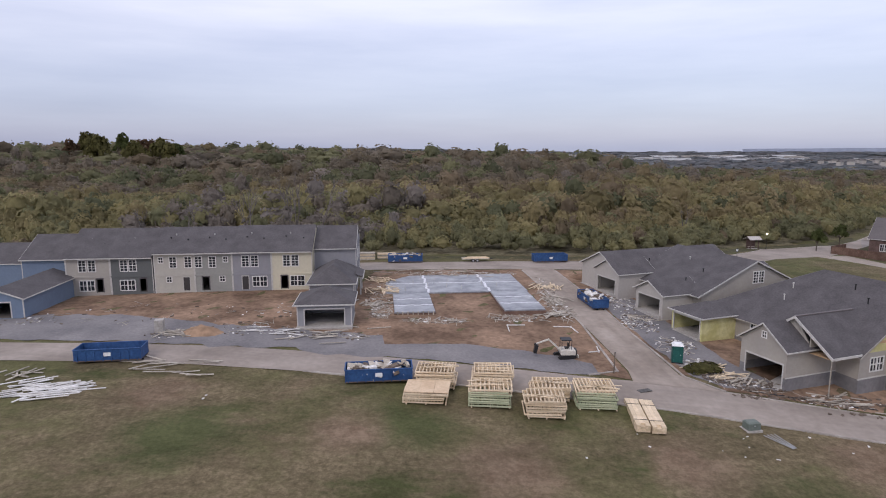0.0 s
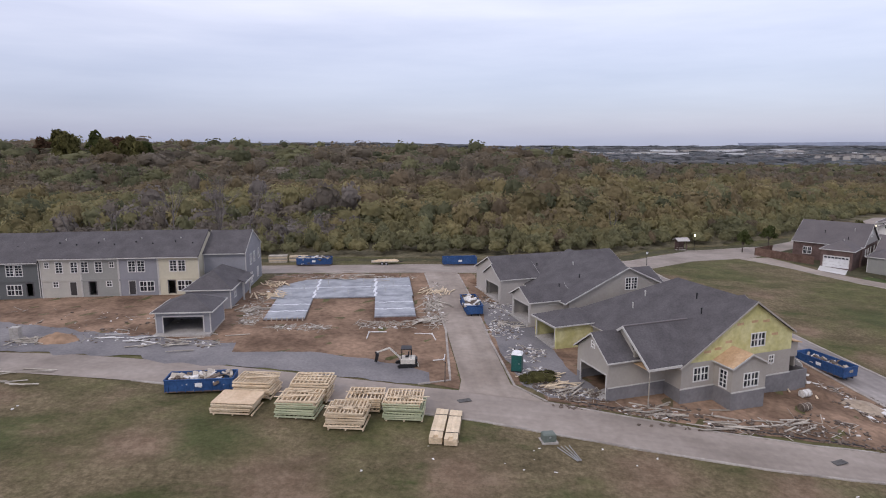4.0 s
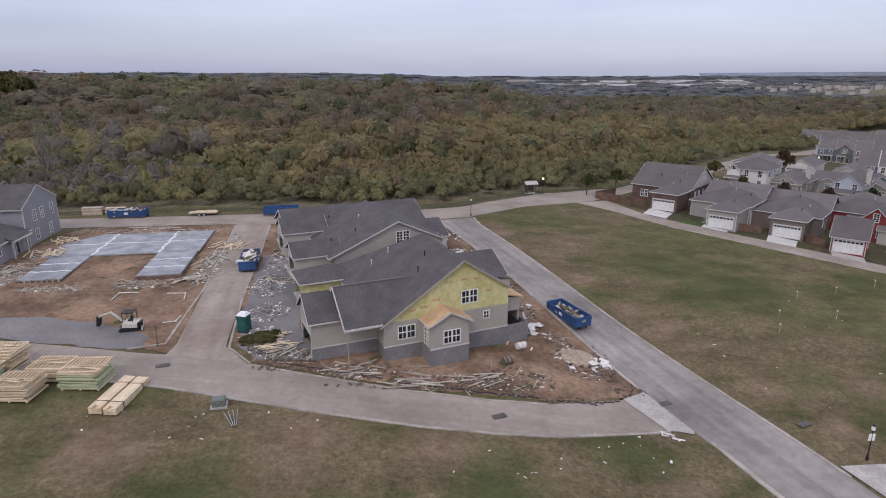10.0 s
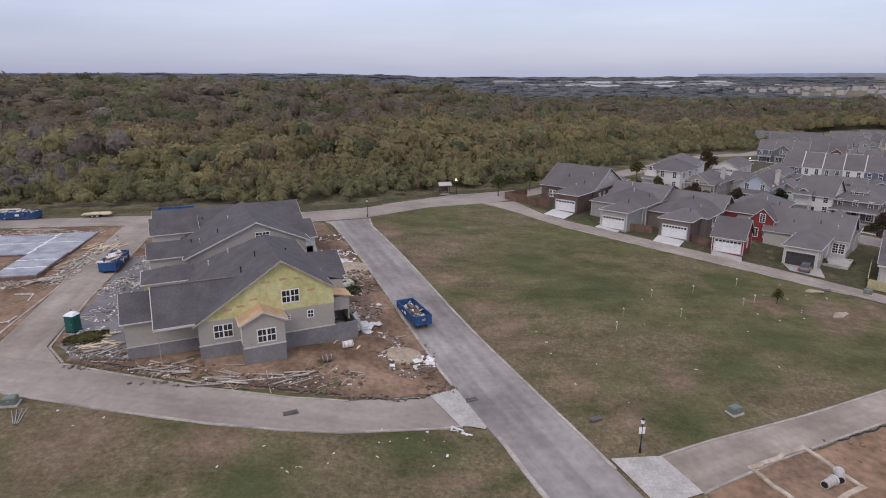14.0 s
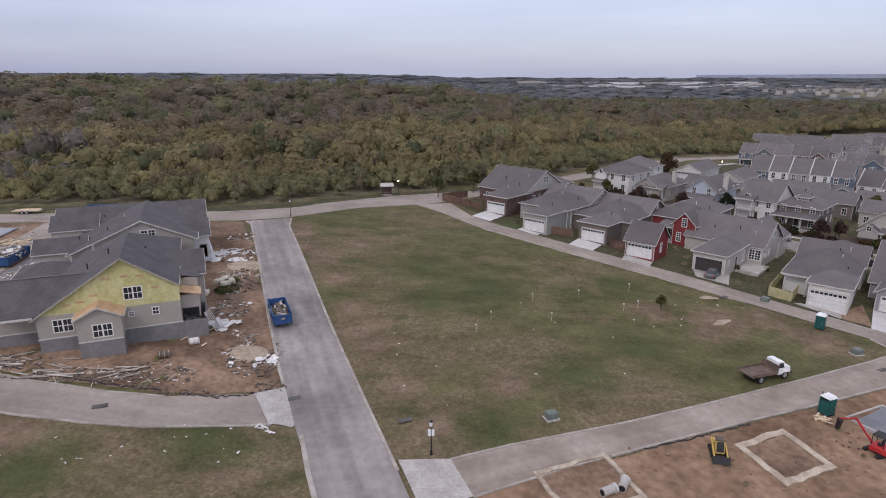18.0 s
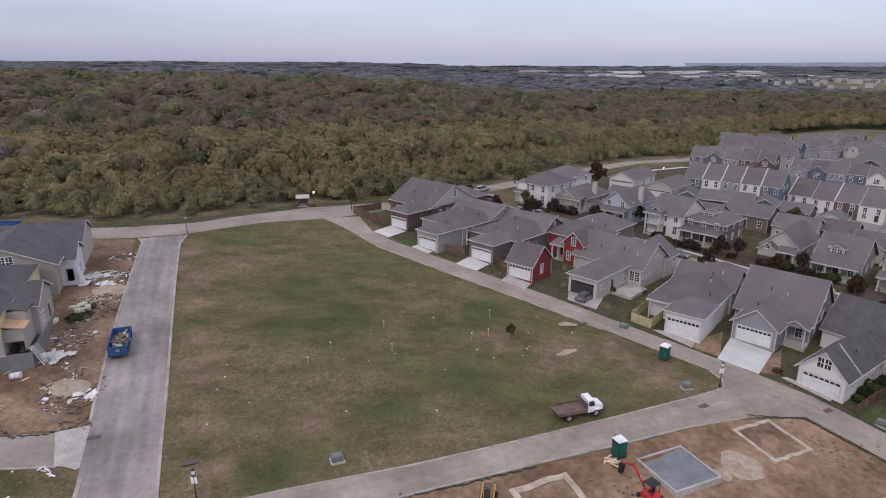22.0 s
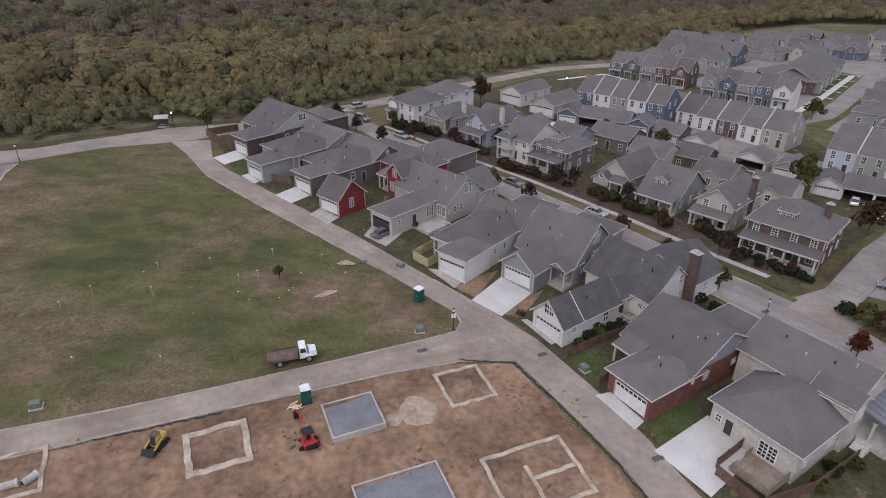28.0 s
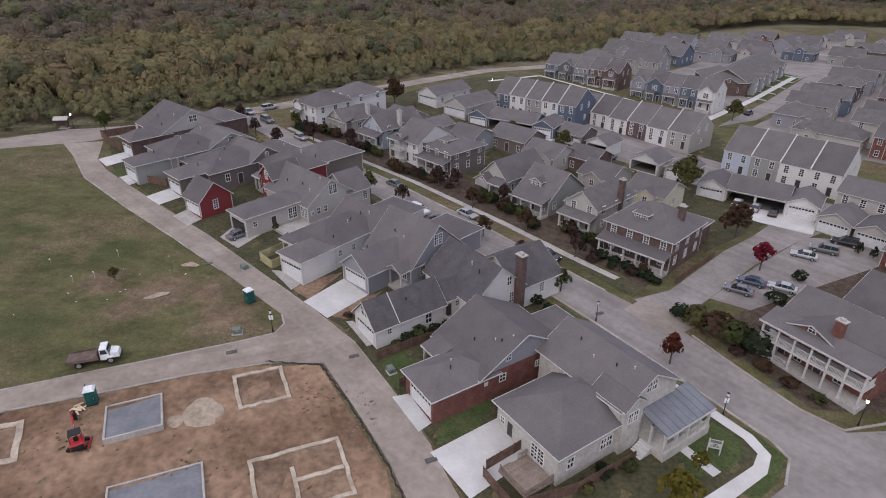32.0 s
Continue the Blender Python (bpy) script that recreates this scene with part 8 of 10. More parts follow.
for k in range(2):
    t = thing("lumber_bundle", at(17.0 + 1.35 * k, 50.4 - 0.15 * k, -6), "strapped bundle of fresh sawn boards on the grass", "lumber", "board bundles")
    for i in range(4):
        for j in range(3):
            part("board", Mb().box(0.40 * j, 0 if i < 3 else 0.5 * (j % 2), 0.1 + 0.16 * i, 0.40 * j + 0.385, 6.0 - 0.05 * j, 0.1 + 0.16 * i + 0.15), LUMBER, t)
    part("bearer", Mb().box(-0.05, 0.8, 0, 1.25, 0.95, 0.1).box(-0.05, 4.8, 0, 1.25, 4.95, 0.1), LUMBER, t)
    for yy in (1.2, 4.6):
        part("strap", Mb().box(-0.02, yy, 0.08, 1.23, yy + 0.06, 0.76), BLACK, t)
for sx, sy, n in ((-17.2, 120.6, 5), (-13.2, 121.4, 4)):
    t = thing("lumber_stack", at(sx, sy, 6), "stack of pale boards beside the back street", "lumber", "stacks by the woods")
    for i in range(n):
        part("board_layer", Mb().box(0, 0, 0.3 * i, 3.6, 1.3, 0.3 * i + 0.27), LUMBER if i % 2 else WEATHERED, t)


def tracks_and_body(t, paint, scale=1.0):
    for s in (-1, 1):
        tr = Mb()
        pts = [(-1.0, 0.0), (-1.2, 0.22), (-1.0, 0.45), (1.0, 0.45), (1.2, 0.22), (1.0, 0.0)]
        tr.ext([(a * scale, s * 0.75 * scale - 0.17 * scale, b * scale) for a, b in pts], (0, 0.34 * scale, 0))
        o = part("track", tr, RUBBER, t)
        for k in range(9):
            part("track_pad", Mb().box((-1.0 + 0.25 * k) * scale, (s * 0.75 - 0.18) * scale, 0.44 * scale, (-0.9 + 0.25 * k) * scale, (s * 0.75 + 0.18) * scale, 0.49 * scale), BLACK, o)
    part("undercarriage", Mb().box(-0.5 * scale, -0.6 * scale, 0.2 * scale, 0.5 * scale, 0.6 * scale, 0.5 * scale), BLACK, t)


def excavator(x, y, ang, paint, label, swing, boom, k=1.0, arm_paint=None):
    t = thing("mini_excavator", at(x, y, ang), label, "excavator")
    tracks_and_body(t, paint, k)
    part("blade", Mb().box(1.35 * k, -0.95 * k, 0.05, 1.45 * k, 0.95 * k, 0.45 * k).box(0.9 * k, -0.1, 0.2 * k, 1.4 * k, 0.1, 0.3 * k), paint, t)
    up = part("house_body", Mb().bevel_box(-1.2 * k, -0.8 * k, 0.5 * k, 0.6 * k, 0.8 * k, 1.15 * k, 0.12 * k), paint, t, pose(0, 0, 0, 0, 0, swing))
    part("counterweight", Mb().ext([(-1.2 * k, -0.7 * k, 0.5 * k), (-1.45 * k, -0.4 * k, 0.5 * k), (-1.45 * k, 0.4 * k, 0.5 * k), (-1.2 * k, 0.7 * k, 0.5 * k)], (0, 0, 0.55 * k)), BLACK, up)
    cab = part("canopy", Mb().box(-0.75 * k, -0.7 * k, 2.3 * k, 0.55 * k, 0.7 * k, 2.4 * k), BLACK, up)
    for a, b in ((-0.7, -0.65), (-0.7, 0.65), (0.5, -0.65), (0.5, 0.65)):
        part("canopy_post", Mb().tube((a * k, b * k, 1.1 * k), (a * k, b * k, 2.3 * k), 0.04 * k), BLACK, cab)
    part("seat", Mb().box(-0.4 * k, -0.25 * k, 1.1 * k, 0.05 * k, 0.25 * k, 1.35 * k).box(-0.45 * k, -0.25 * k, 1.3 * k, -0.32 * k, 0.25 * k, 1.85 * k), BLACK, up)
    (ax, az), (bx, bz), (cx0, cz) = boom
    ap = arm_paint or paint
    bm_ = part("boom", Mb().hexa([(0.55 * k, -0.12 * k, 0.8 * k), (0.55 * k, 0.12 * k, 0.8 * k), (ax * k, 0.1 * k, az * k - 0.16 * k), (ax * k, -0.1 * k, az * k - 0.16 * k), (0.6 * k, -0.12 * k, 1.1 * k), (0.6 * k, 0.12 * k, 1.1 * k), (ax * k, 0.1 * k, az * k + 0.1 * k), (ax * k, -0.1 * k, az * k + 0.1 * k)]), ap, up)
    part("boom_ram", Mb().tube((0.7 * k, 0, 0.7 * k), (ax * 0.6 * k, 0, az * 0.75 * k), 0.05 * k), STEEL, bm_)
    part("arm", Mb().tube((ax * k, 0, az * k), (bx * k, 0, bz * k), 0.12 * k, 0.09 * k, 6), ap, up)
    part("arm_knuckle", Mb().tube((bx * k, -0.14 * k, bz * k), (bx * k, 0.14 * k, bz * k), 0.13 * k, n=10), BLACK, up)
    part("bucket", Mb().ext([(bx * k, -0.32 * k, bz * k), (cx0 * k, -0.32 * k, cz * k), ((cx0 - 0.35) * k, -0.32 * k, (cz - 0.05) * k), ((bx - 0.4) * k, -0.32 * k, (bz - 0.15) * k)], (0, 0.64 * k, 0)), BLACK, up)


excavator(13.9, 67.0, 15, MACH_WHT, "cream mini excavator with folded boom on the dirt", 165, ((2.0, 2.3), (3.7, 1.7), (3.9, 0.6)), 0.92, MACH_WHT)
excavator(131.6, 47.4, 15, MACH_RED, "red mini excavator reaching towards the footings", 105, ((2.6, 3.0), (4.4, 2.1), (4.5, 0.9)), 0.9, MACH_RED)

t = thing("track_loader", at(115.2, 47.0, 255) @ Matrix.Scale(0.85, 4), "yellow compact track loader parked on dirt", "loader")
tracks_and_body(t, MACH_YEL, 1.05)
part("engine_hood", Mb().bevel_box(-1.35, -0.55, 0.5, -0.3, 0.55, 1.35, 0.15), MACH_YEL, t)
cab = part("cab", Mb().hexa([(-0.35, -0.5, 0.5), (0.8, -0.5, 0.5), (0.8, 0.5, 0.5), (-0.35, 0.5, 0.5), (-0.3, -0.45, 1.95), (0.45, -0.45, 1.95), (0.45, 0.45, 1.95), (-0.3, 0.45, 1.95)]), MACH_YEL, t)
part("windscreen", Mb().hexa([(0.82, -0.4, 0.7), (0.84, -0.4, 0.7), (0.84, 0.4, 0.7), (0.82, 0.4, 0.7), (0.5, -0.38, 1.85), (0.52, -0.38, 1.85), (0.52, 0.38, 1.85), (0.5, 0.38, 1.85)]), GLASS, cab)
part("cab_roof", Mb().bevel_box(-0.4, -0.52, 1.95, 0.55, 0.52, 2.08, 0.05), RUST, cab)
for s in (-1, 1):
    part("lift_arm", Mb().hexa([(-1.2, s * 0.72 - 0.07, 1.3), (-1.0, s * 0.72 - 0.07, 1.5), (-1.0, s * 0.72 + 0.07, 1.5), (-1.2, s * 0.72 + 0.07, 1.3), (1.5, s * 0.72 - 0.07, 0.4), (1.6, s * 0.72 - 0.07, 0.65), (1.6, s * 0.72 + 0.07, 0.65), (1.5, s * 0.72 + 0.07, 0.4)]), MACH_YEL, t)
part("bucket", Mb().ext([(1.5, -0.95, 0.05), (2.2, -0.95, 0.05), (1.75, -0.95, 0.6), (1.5, -0.95, 0.65)], (0, 1.9, 0)), BLACK, t)


def wheel(t, x, y, r, w=0.24):
    ty = part("tyre", Mb().tube((x, y - w / 2, r), (x, y + w / 2, r), r, n=16), RUBBER, t)
    part("rim", Mb().tube((x, y - w / 2 - 0.01, r), (x, y + w / 2 + 0.01, r), r * 0.6, n=12), STEEL, ty)


t = thing("dump_truck", at(127.3, 60.9, 17), "old white flatbed dump truck with a brown bed on the grass", "truck")
for wx in (-1.7, 2.0):
    for wy in (-0.9, 0.9):
        wheel(t, wx, wy, 0.48, 0.3 if wx > 0 else 0.5)
part("chassis", Mb().box(-2.9, -0.45, 0.55, 2.9, 0.45, 0.8), BLACK, t)
bed = part("bed", Mb().box(-3.1, -1.2, 0.95, 0.7, 1.2, 1.1), RUST, t)
for y0b, y1b in ((-1.2, -1.14), (1.14, 1.2)):
    part("bed_side", Mb().box(-3.1, y0b, 1.1, 0.7, y1b, 1.32), RUST, bed)
part("headboard", Mb().box(0.62, -1.2, 1.1, 0.7, 1.2, 2.0), RUST, bed)
cab = part("cab", Mb().hexa([(0.85, -1.0, 0.7), (2.05, -1.0, 0.7), (2.05, 1.0, 0.7), (0.85, 1.0, 0.7), (0.9, -0.85, 2.25), (1.75, -0.85, 2.25), (1.75, 0.85, 2.25), (0.9, 0.85, 2.25)]), ROOFWHITE, t)
part("hood", Mb().hexa([(2.05, -0.85, 0.7), (3.1, -0.75, 0.7), (3.1, 0.75, 0.7), (2.05, 0.85, 0.7), (2.05, -0.8, 1.55), (3.0, -0.65, 1.4), (3.0, 0.65, 1.4), (2.05, 0.8, 1.55)]), ROOFWHITE, t)
part("windscreen", Mb().hexa([(2.0, -0.8, 1.5), (2.03, -0.8, 1.5), (2.03, 0.8, 1.5), (2.0, 0.8, 1.5), (1.78, -0.72, 2.15), (1.81, -0.72, 2.15), (1.81, 0.72, 2.15), (1.78, 0.72, 2.15)]), GLASS, cab)
for s in (-1, 1):
    part("side_window", Mb().hexa([(1.0, s * 0.94 - 0.02, 1.5), (1.8, s * 0.94 - 0.02, 1.5), (1.8, s * 0.94 + 0.02, 1.5), (1.0, s * 0.94 + 0.02, 1.5), (1.02, s * 0.88 - 0.02, 2.1), (1.62, s * 0.88 - 0.02, 2.1), (1.62, s * 0.88 + 0.02, 2.1), (1.02, s * 0.88 + 0.02, 2.1)]), GLASS, cab)
    part("headlight", Mb().tube((3.08, s * 0.6, 1.05), (3.14, s * 0.6, 1.05), 0.12), STEEL, t)
    part("fender", Mb().hexa([(1.45, s * 0.98 - 0.16, 0.95), (2.6, s * 0.98 - 0.16, 0.95), (2.6, s * 0.98 + 0.12, 0.95), (1.45, s * 0.98 + 0.12, 0.95), (1.65, s * 0.98 - 0.14, 1.15), (2.4, s * 0.98 - 0.14, 1.15), (2.4, s * 0.98 + 0.08, 1.15), (1.65, s * 0.98 + 0.08, 1.15)]), ROOFWHITE, t)
part("bumper", Mb().box(3.1, -0.9, 0.55, 3.2, 0.9, 0.75), BLACK, t)
t = thing("trailer", at(6.3, 119.2, 6), "low flat trailer loaded with boards by the woods", "trailer")
part("deck", Mb().box(-2.6, -0.9, 0.55, 2.6, 0.9, 0.68), WEATHERED, t)
part("drawbar", Mb().tube((2.6, 0.6, 0.55), (3.6, 0, 0.5), 0.05).tube((2.6, -0.6, 0.55), (3.6, 0, 0.5), 0.05), BLACK, t)
for wx in (-0.5, 0.35):
    for wy in (-1.0, 1.0):
        wheel(t, wx, wy, 0.33)
for k in range(6):
    part("load_board", Mb().box(-2.4 + 0.2 * k, -0.7 + 0.22 * k, 0.68 + 0.07 * (k % 3), 2.9 - 0.1 * k, -0.5 + 0.22 * k, 0.75 + 0.07 * (k % 3)), LUMBER, t)

# footings and pads on the graded lot
def ring(name, x, y, ang, w, d, th, z0, z1, material, label, cross=None, fill=None):
    """A rectangle of low concrete walls: poured footings follow the ground, block pads stay level."""
    t = thing(name, at(x, y, ang), label, "foundation", "house footings")
    q = random.Random(int(x))
    ca, sa, zo = math.cos(radians(ang)), math.sin(radians(ang)), g(x, y)

    def rise(lx, ly):
        return g(x + ca * lx - sa * ly, y + sa * lx + ca * ly) - zo
    level = max(rise(lx, ly) for lx in (0, w) for ly in (0, d)) if fill else 0
    for (x0, y0, x1, y1) in ((0, 0, w, th), (0, d - th, w, d), (0, th, th, d - th), (w - th, th, w, d - th)) + (((cross, th, cross + th, d * 0.7), (cross + th, d * 0.45, w - th, d * 0.45 + th)) if cross else ()):
        mb = Mb()
        long_x = x1 - x0 > y1 - y0
        n = max(2, int(max(x1 - x0, y1 - y0) / 0.9))
        js = [q.uniform(-0.13, 0.13) if not fill and 0 < k < n else 0 for k in range(n + 1)]
        for k in range(n):
            a, b, j, i = k / n, (k + 1) / n, js[k], js[k + 1]
            if long_x:
                c = [(x0 + (x1 - x0) * a, y0 + j), (x0 + (x1 - x0) * b, y0 + i), (x0 + (x1 - x0) * b, y1 + i), (x0 + (x1 - x0) * a, y1 + j)]
            else:
                c = [(x0 + j, y0 + (y1 - y0) * a), (x1 + j, y0 + (y1 - y0) * a), (x1 + i, y0 + (y1 - y0) * b), (x0 + i, y0 + (y1 - y0) * b)]
            mb.hexa([(px, py, z0 - 0.6) for px, py in c] + [(px, py, level + z1 if fill else rise(px, py) + z1) for px, py in c])
        part("footing_wall", mb.mesh("footing_wall", True), material, t)
    if fill:
        part("fill", Mb().box(th, th, z0, w - th, d - th, level + z1 - 0.16), fill, t)
    else:
        c = [(px, py, rise(px, py)) for px, py in ((th, th), (w - th, th), (w - th, d - th), (th, d - th))]
        part("trench_floor", Mb().hexa([(p[0], p[1], p[2] - 0.5) for p in c] + [(p[0], p[1], p[2] + 0.06) for p in c]), DIRT, t)


ring("footing", 119.7, 42.6, 22, 6.9, 6.1, 0.72, -0.4, 0.16, FOOTING, "square concrete footing poured in the dirt")
ring("footing", 147.8, 53.2, 23, 6.3, 6.1, 0.46, -0.4, 0.2, FOOTING, "square sandy concrete footing poured in the dirt")
ring("footing", 153.6, 38.5, 22, 10.3, 8.1, 0.46, -0.4, 0.2, FOOTING, "concrete footing with cross walls in the dirt", 4.2)
ring("footing", 98.6, 37.8, 22, 8.0, 6.2, 0.46, -0.4, 0.2, FOOTING, "pale concrete footing at the edge of the lot")
ring("block_pad", 134.3, 47.5, 22, 6.3, 6.0, 0.22, -0.3, 0.12, CONCRETE_D, "grey filled pad inside low block walls", None, PADGREY)
ring("block_pad", 139.5, 35.4, 21, 9.6, 7.4, 0.22, -0.3, 0.12, CONCRETE_D, "large grey filled pad inside low block walls", None, PADGREY)


def heap(x, y, rx, ry, h, material, label, name="dirt_pile", seed=1, cat="pile"):
    """A rounded heap with an uneven surface."""
    v, f, n, m = [], [], 26, 9
    for i in range(m + 1):
        rr_ = i / m
        for k in range(n):
            a = 6.2832 * k / n
            w = 1 + 0.22 * noise.noise(Vector((math.cos(a) * 1.5, math.sin(a) * 1.5, seed)))
            px, py = x + rx * rr_ * w * math.cos(a), y + ry * rr_ * w * math.sin(a)
            hh = h * (1 - rr_ ** 1.5) * (0.8 + 0.5 * noise.noise(Vector((px * 0.9, py * 0.9, seed)))) - 0.05 * rr_
            v.append((px, py, g(px, py) + hh + 0.03))
    for i in range(m):
        for k in range(n):
            f.append((i * n + k, i * n + (k + 1) % n, (i + 1) * n + (k + 1) % n, (i + 1) * n + k))
    mb = Mb()
    mb.v, mb.f = v, f
    ob = part(name, mb.mesh(name, True), material)
    for p in ob.data.polygons:
        p.use_smooth = True
    return tagged(ob, label, cat)


heap(143.7, 52.6, 2.9, 2.8, 0.22, SAND, "low pale sand heap beside the footings", "sand_pile", 2)
heap(140.9, 51.2, 1.3, 1.2, 0.15, SAND, "small pale sand heap beside the footings", "sand_pile", 3)
heap(-29.5, 72.0, 2.6, 2.0, 1.1, DIRT_RED, "orange dirt pile on the gravel", "dirt_pile", 4)
heap(61.0, 66.0, 3.0, 2.2, 0.8, DIRT, "brown dirt mound beside the unfinished villa", "dirt_pile", 5)
heap(65.2, 64.0, 2.8, 2.0, 0.6, SAND, "pale rubble mound near the kerb", "rubble_pile", 6)
heap(53.0, 101, 3.5, 3.0, 0.7, DIRT, "brown dirt mound behind the villas", "dirt_pile", 7)
heap(57.5, 90.5, 3.2, 2.6, 0.5, SAND, "pale rubble mound behind the villas", "rubble_pile", 8)
heap(25.2, 106, 3.2, 2.6, 0.8, DIRT_RED, "orange dirt mound beside the alley", "dirt_pile", 9)


# scraps
def scatter(label, n, region, seed, sizes, material, name="scrap"):
    """Many small scraps lying on the ground inside rough ellipses (x, y, rx, ry)."""
    q = random.Random(seed)
    mb = Mb()
    for k in range(n):
        x, y, rx, ry = q.choice(region)
        a, r = q.uniform(0, 6.28), math.sqrt(q.random())
        px, py = x + rx * r * math.cos(a), y + ry * r * math.sin(a)
        l, w, h = (q.uniform(*s) * q.uniform(0.35, 0.8) for s in sizes)
        l = l * 1.7 if material is WEATHERED else l
        h = min(h, 0.45 * w)
        m = pose(px, py, g(px, py) + h * 0.6 + 0.05, q.uniform(-9, 9), q.uniform(-9, 9), q.uniform(0, 180))
        mb.turned(m, -l / 2, -w / 2, -h / 2, l / 2, w / 2, h / 2)
    tagged(part(name, mb, material), label, "debris", "", "stuff")


SLAB_EDGE = [(-9.5, 92, 1.8, 9), (-8.5, 82, 1.5, 3), (16.4, 96, 1.6, 9), (16.8, 86, 1.6, 6), (16.6, 90, 1.4, 8), (2, 107.3, 12, 1.2), (10, 80.5, 4, 1.6), (-1, 78.5, 4, 1)]
VILLA_FRONT = [(33, 61, 3, 1.6), (41, 58.4, 5, 1.6), (50, 56.4, 6, 1.6), (57, 57.5, 4, 2.5), (30, 63, 2, 2)]
VILLA_COURT = [(26.5, 80, 2.5, 4), (27, 88, 2.5, 5), (28.5, 72, 2.5, 3), (26, 94, 2, 4), (29, 66, 2, 2)]
VILLA_BACK = [(60, 75, 2.5, 3), (58.5, 84, 3, 5), (55.5, 95, 2.5, 5), (53, 104, 2.5, 4), (63, 66, 2.5, 3), (66, 62, 3, 3)]
TOWN_FRONT = [(-14, 71.5, 6, 1.6), (-24, 74, 6, 3), (-40, 80, 14, 6), (-33, 71, 3, 1.5), (-21, 82, 5, 4), (-55, 78, 5, 3)]
MEADOWS = [(30, 49, 8, 3), (50, 45, 10, 3), (15, 48, 8, 3), (66, 47, 5, 3), (85, 60, 6, 20), (105, 70, 14, 14), (128, 80, 8, 8), (-20, 55, 20, 4)]
scatter("pale plastic and gypsum scraps strewn round the slab", 150, SLAB_EDGE, 1, ((0.2, 0.9), (0.1, 0.5), (0.02, 0.12)), DEBRIS_W)
scatter("weathered off-cuts of timber round the slab", 620, SLAB_EDGE, 2, ((0.6, 2.8), (0.06, 0.16), (0.04, 0.1)), WEATHERED)
scatter("dark scraps round the slab", 120, SLAB_EDGE, 3, ((0.2, 1.0), (0.1, 0.5), (0.03, 0.2)), DEBRIS_D)
scatter("timber off-cuts below the villa", 110, VILLA_FRONT, 4, ((0.5, 2.6), (0.06, 0.18), (0.04, 0.1)), WEATHERED)
scatter("dark clods and scraps below the villa", 420, VILLA_FRONT, 5, ((0.2, 0.9), (0.15, 0.6), (0.06, 0.35)), DEBRIS_D)
scatter("pale scraps below the villa", 90, VILLA_FRONT, 6, ((0.2, 0.7), (0.1, 0.4), (0.02, 0.15)), DEBRIS_W)
scatter("pale scraps on the garage court", 190, VILLA_COURT, 7, ((0.2, 0.9), (0.1, 0.6), (0.02, 0.14)), DEBRIS_W)
scatter("timber off-cuts on the garage court", 150, VILLA_COURT, 8, ((0.4, 2.2), (0.06, 0.2), (0.03, 0.1)), WEATHERED)
scatter("dark scraps on the garage court", 110, VILLA_COURT, 9, ((0.2, 0.8), (0.15, 0.6), (0.04, 0.2)), DEBRIS_D)
scatter("white sheets and scraps behind the villas", 120, VILLA_BACK, 10, ((0.3, 1.6), (0.15, 0.8), (0.02, 0.14)), DEBRIS_W)
scatter("timber off-cuts behind the villas", 130, VILLA_BACK, 11, ((0.5, 2.6), (0.06, 0.2), (0.03, 0.1)), WEATHERED)
scatter("dark clods behind the villas", 300, VILLA_BACK, 12, ((0.2, 0.9), (0.2, 0.7), (0.1, 0.4)), DEBRIS_D)
scatter("timber off-cuts before the terrace", 130, TOWN_FRONT, 13, ((0.5, 2.8), (0.06, 0.16), (0.04, 0.1)), WEATHERED)
scatter("pale scraps before the terrace", 80, TOWN_FRONT, 14, ((0.2, 0.9), (0.1, 0.5), (0.02, 0.12)), DEBRIS_W)
scatter("dark clods before the terrace", 110, TOWN_FRONT, 15, ((0.2, 0.8), (0.2, 0.6), (0.06, 0.25)), DEBRIS_D)
scatter("small pale litter in the grass", 60, MEADOWS, 16, ((0.2, 0.6), (0.1, 0.3), (0.02, 0.1)), DEBRIS_W)
scatter("crumbled dark earth along the kerb", 220, [(45, 55.6, 8, 0.5), (60, 54.6, 6, 0.6), (69, 57.6, 2, 1), (68, 63, 1, 4), (33, 58.6, 4, 0.5)], 17, ((0.2, 0.8), (0.2, 0.5), (0.06, 0.22)), DEBRIS_D)
scatter("crumbled clods on the graded lot", 260, [(158, 56, 5, 3), (163, 50, 2, 6), (130, 50, 6, 4), (112, 45, 9, 3), (146, 47, 6, 6), (127, 42, 8, 5)], 18, ((0.15, 0.6), (0.15, 0.5), (0.05, 0.18)), DIRT)


def plank_pile(x, y, n, length, spread_r, material, label, seed, ang=None, lean=3):
    q = random.Random(seed)
    t = thing("scrap_lumber_pile", at(x, y), label, "lumber", "scrap lumber piles")
    for k in range(n):
        a = q.uniform(0, 180) if ang is None else ang + q.gauss(0, 18)
        l = length * q.uniform(0.5, 1.0)
        dx, dy = q.gauss(0, spread_r), q.gauss(0, spread_r * 0.55)
        m = pose(dx, dy, g(x + dx, y + dy) - g(x, y) + 0.08 + 0.05 * (k % 5), q.uniform(-lean, lean), q.uniform(-lean, lean), a)
        part("plank", Mb().turned(m, -l / 2, -0.09, -0.03, l / 2, 0.09, 0.03), material, t)


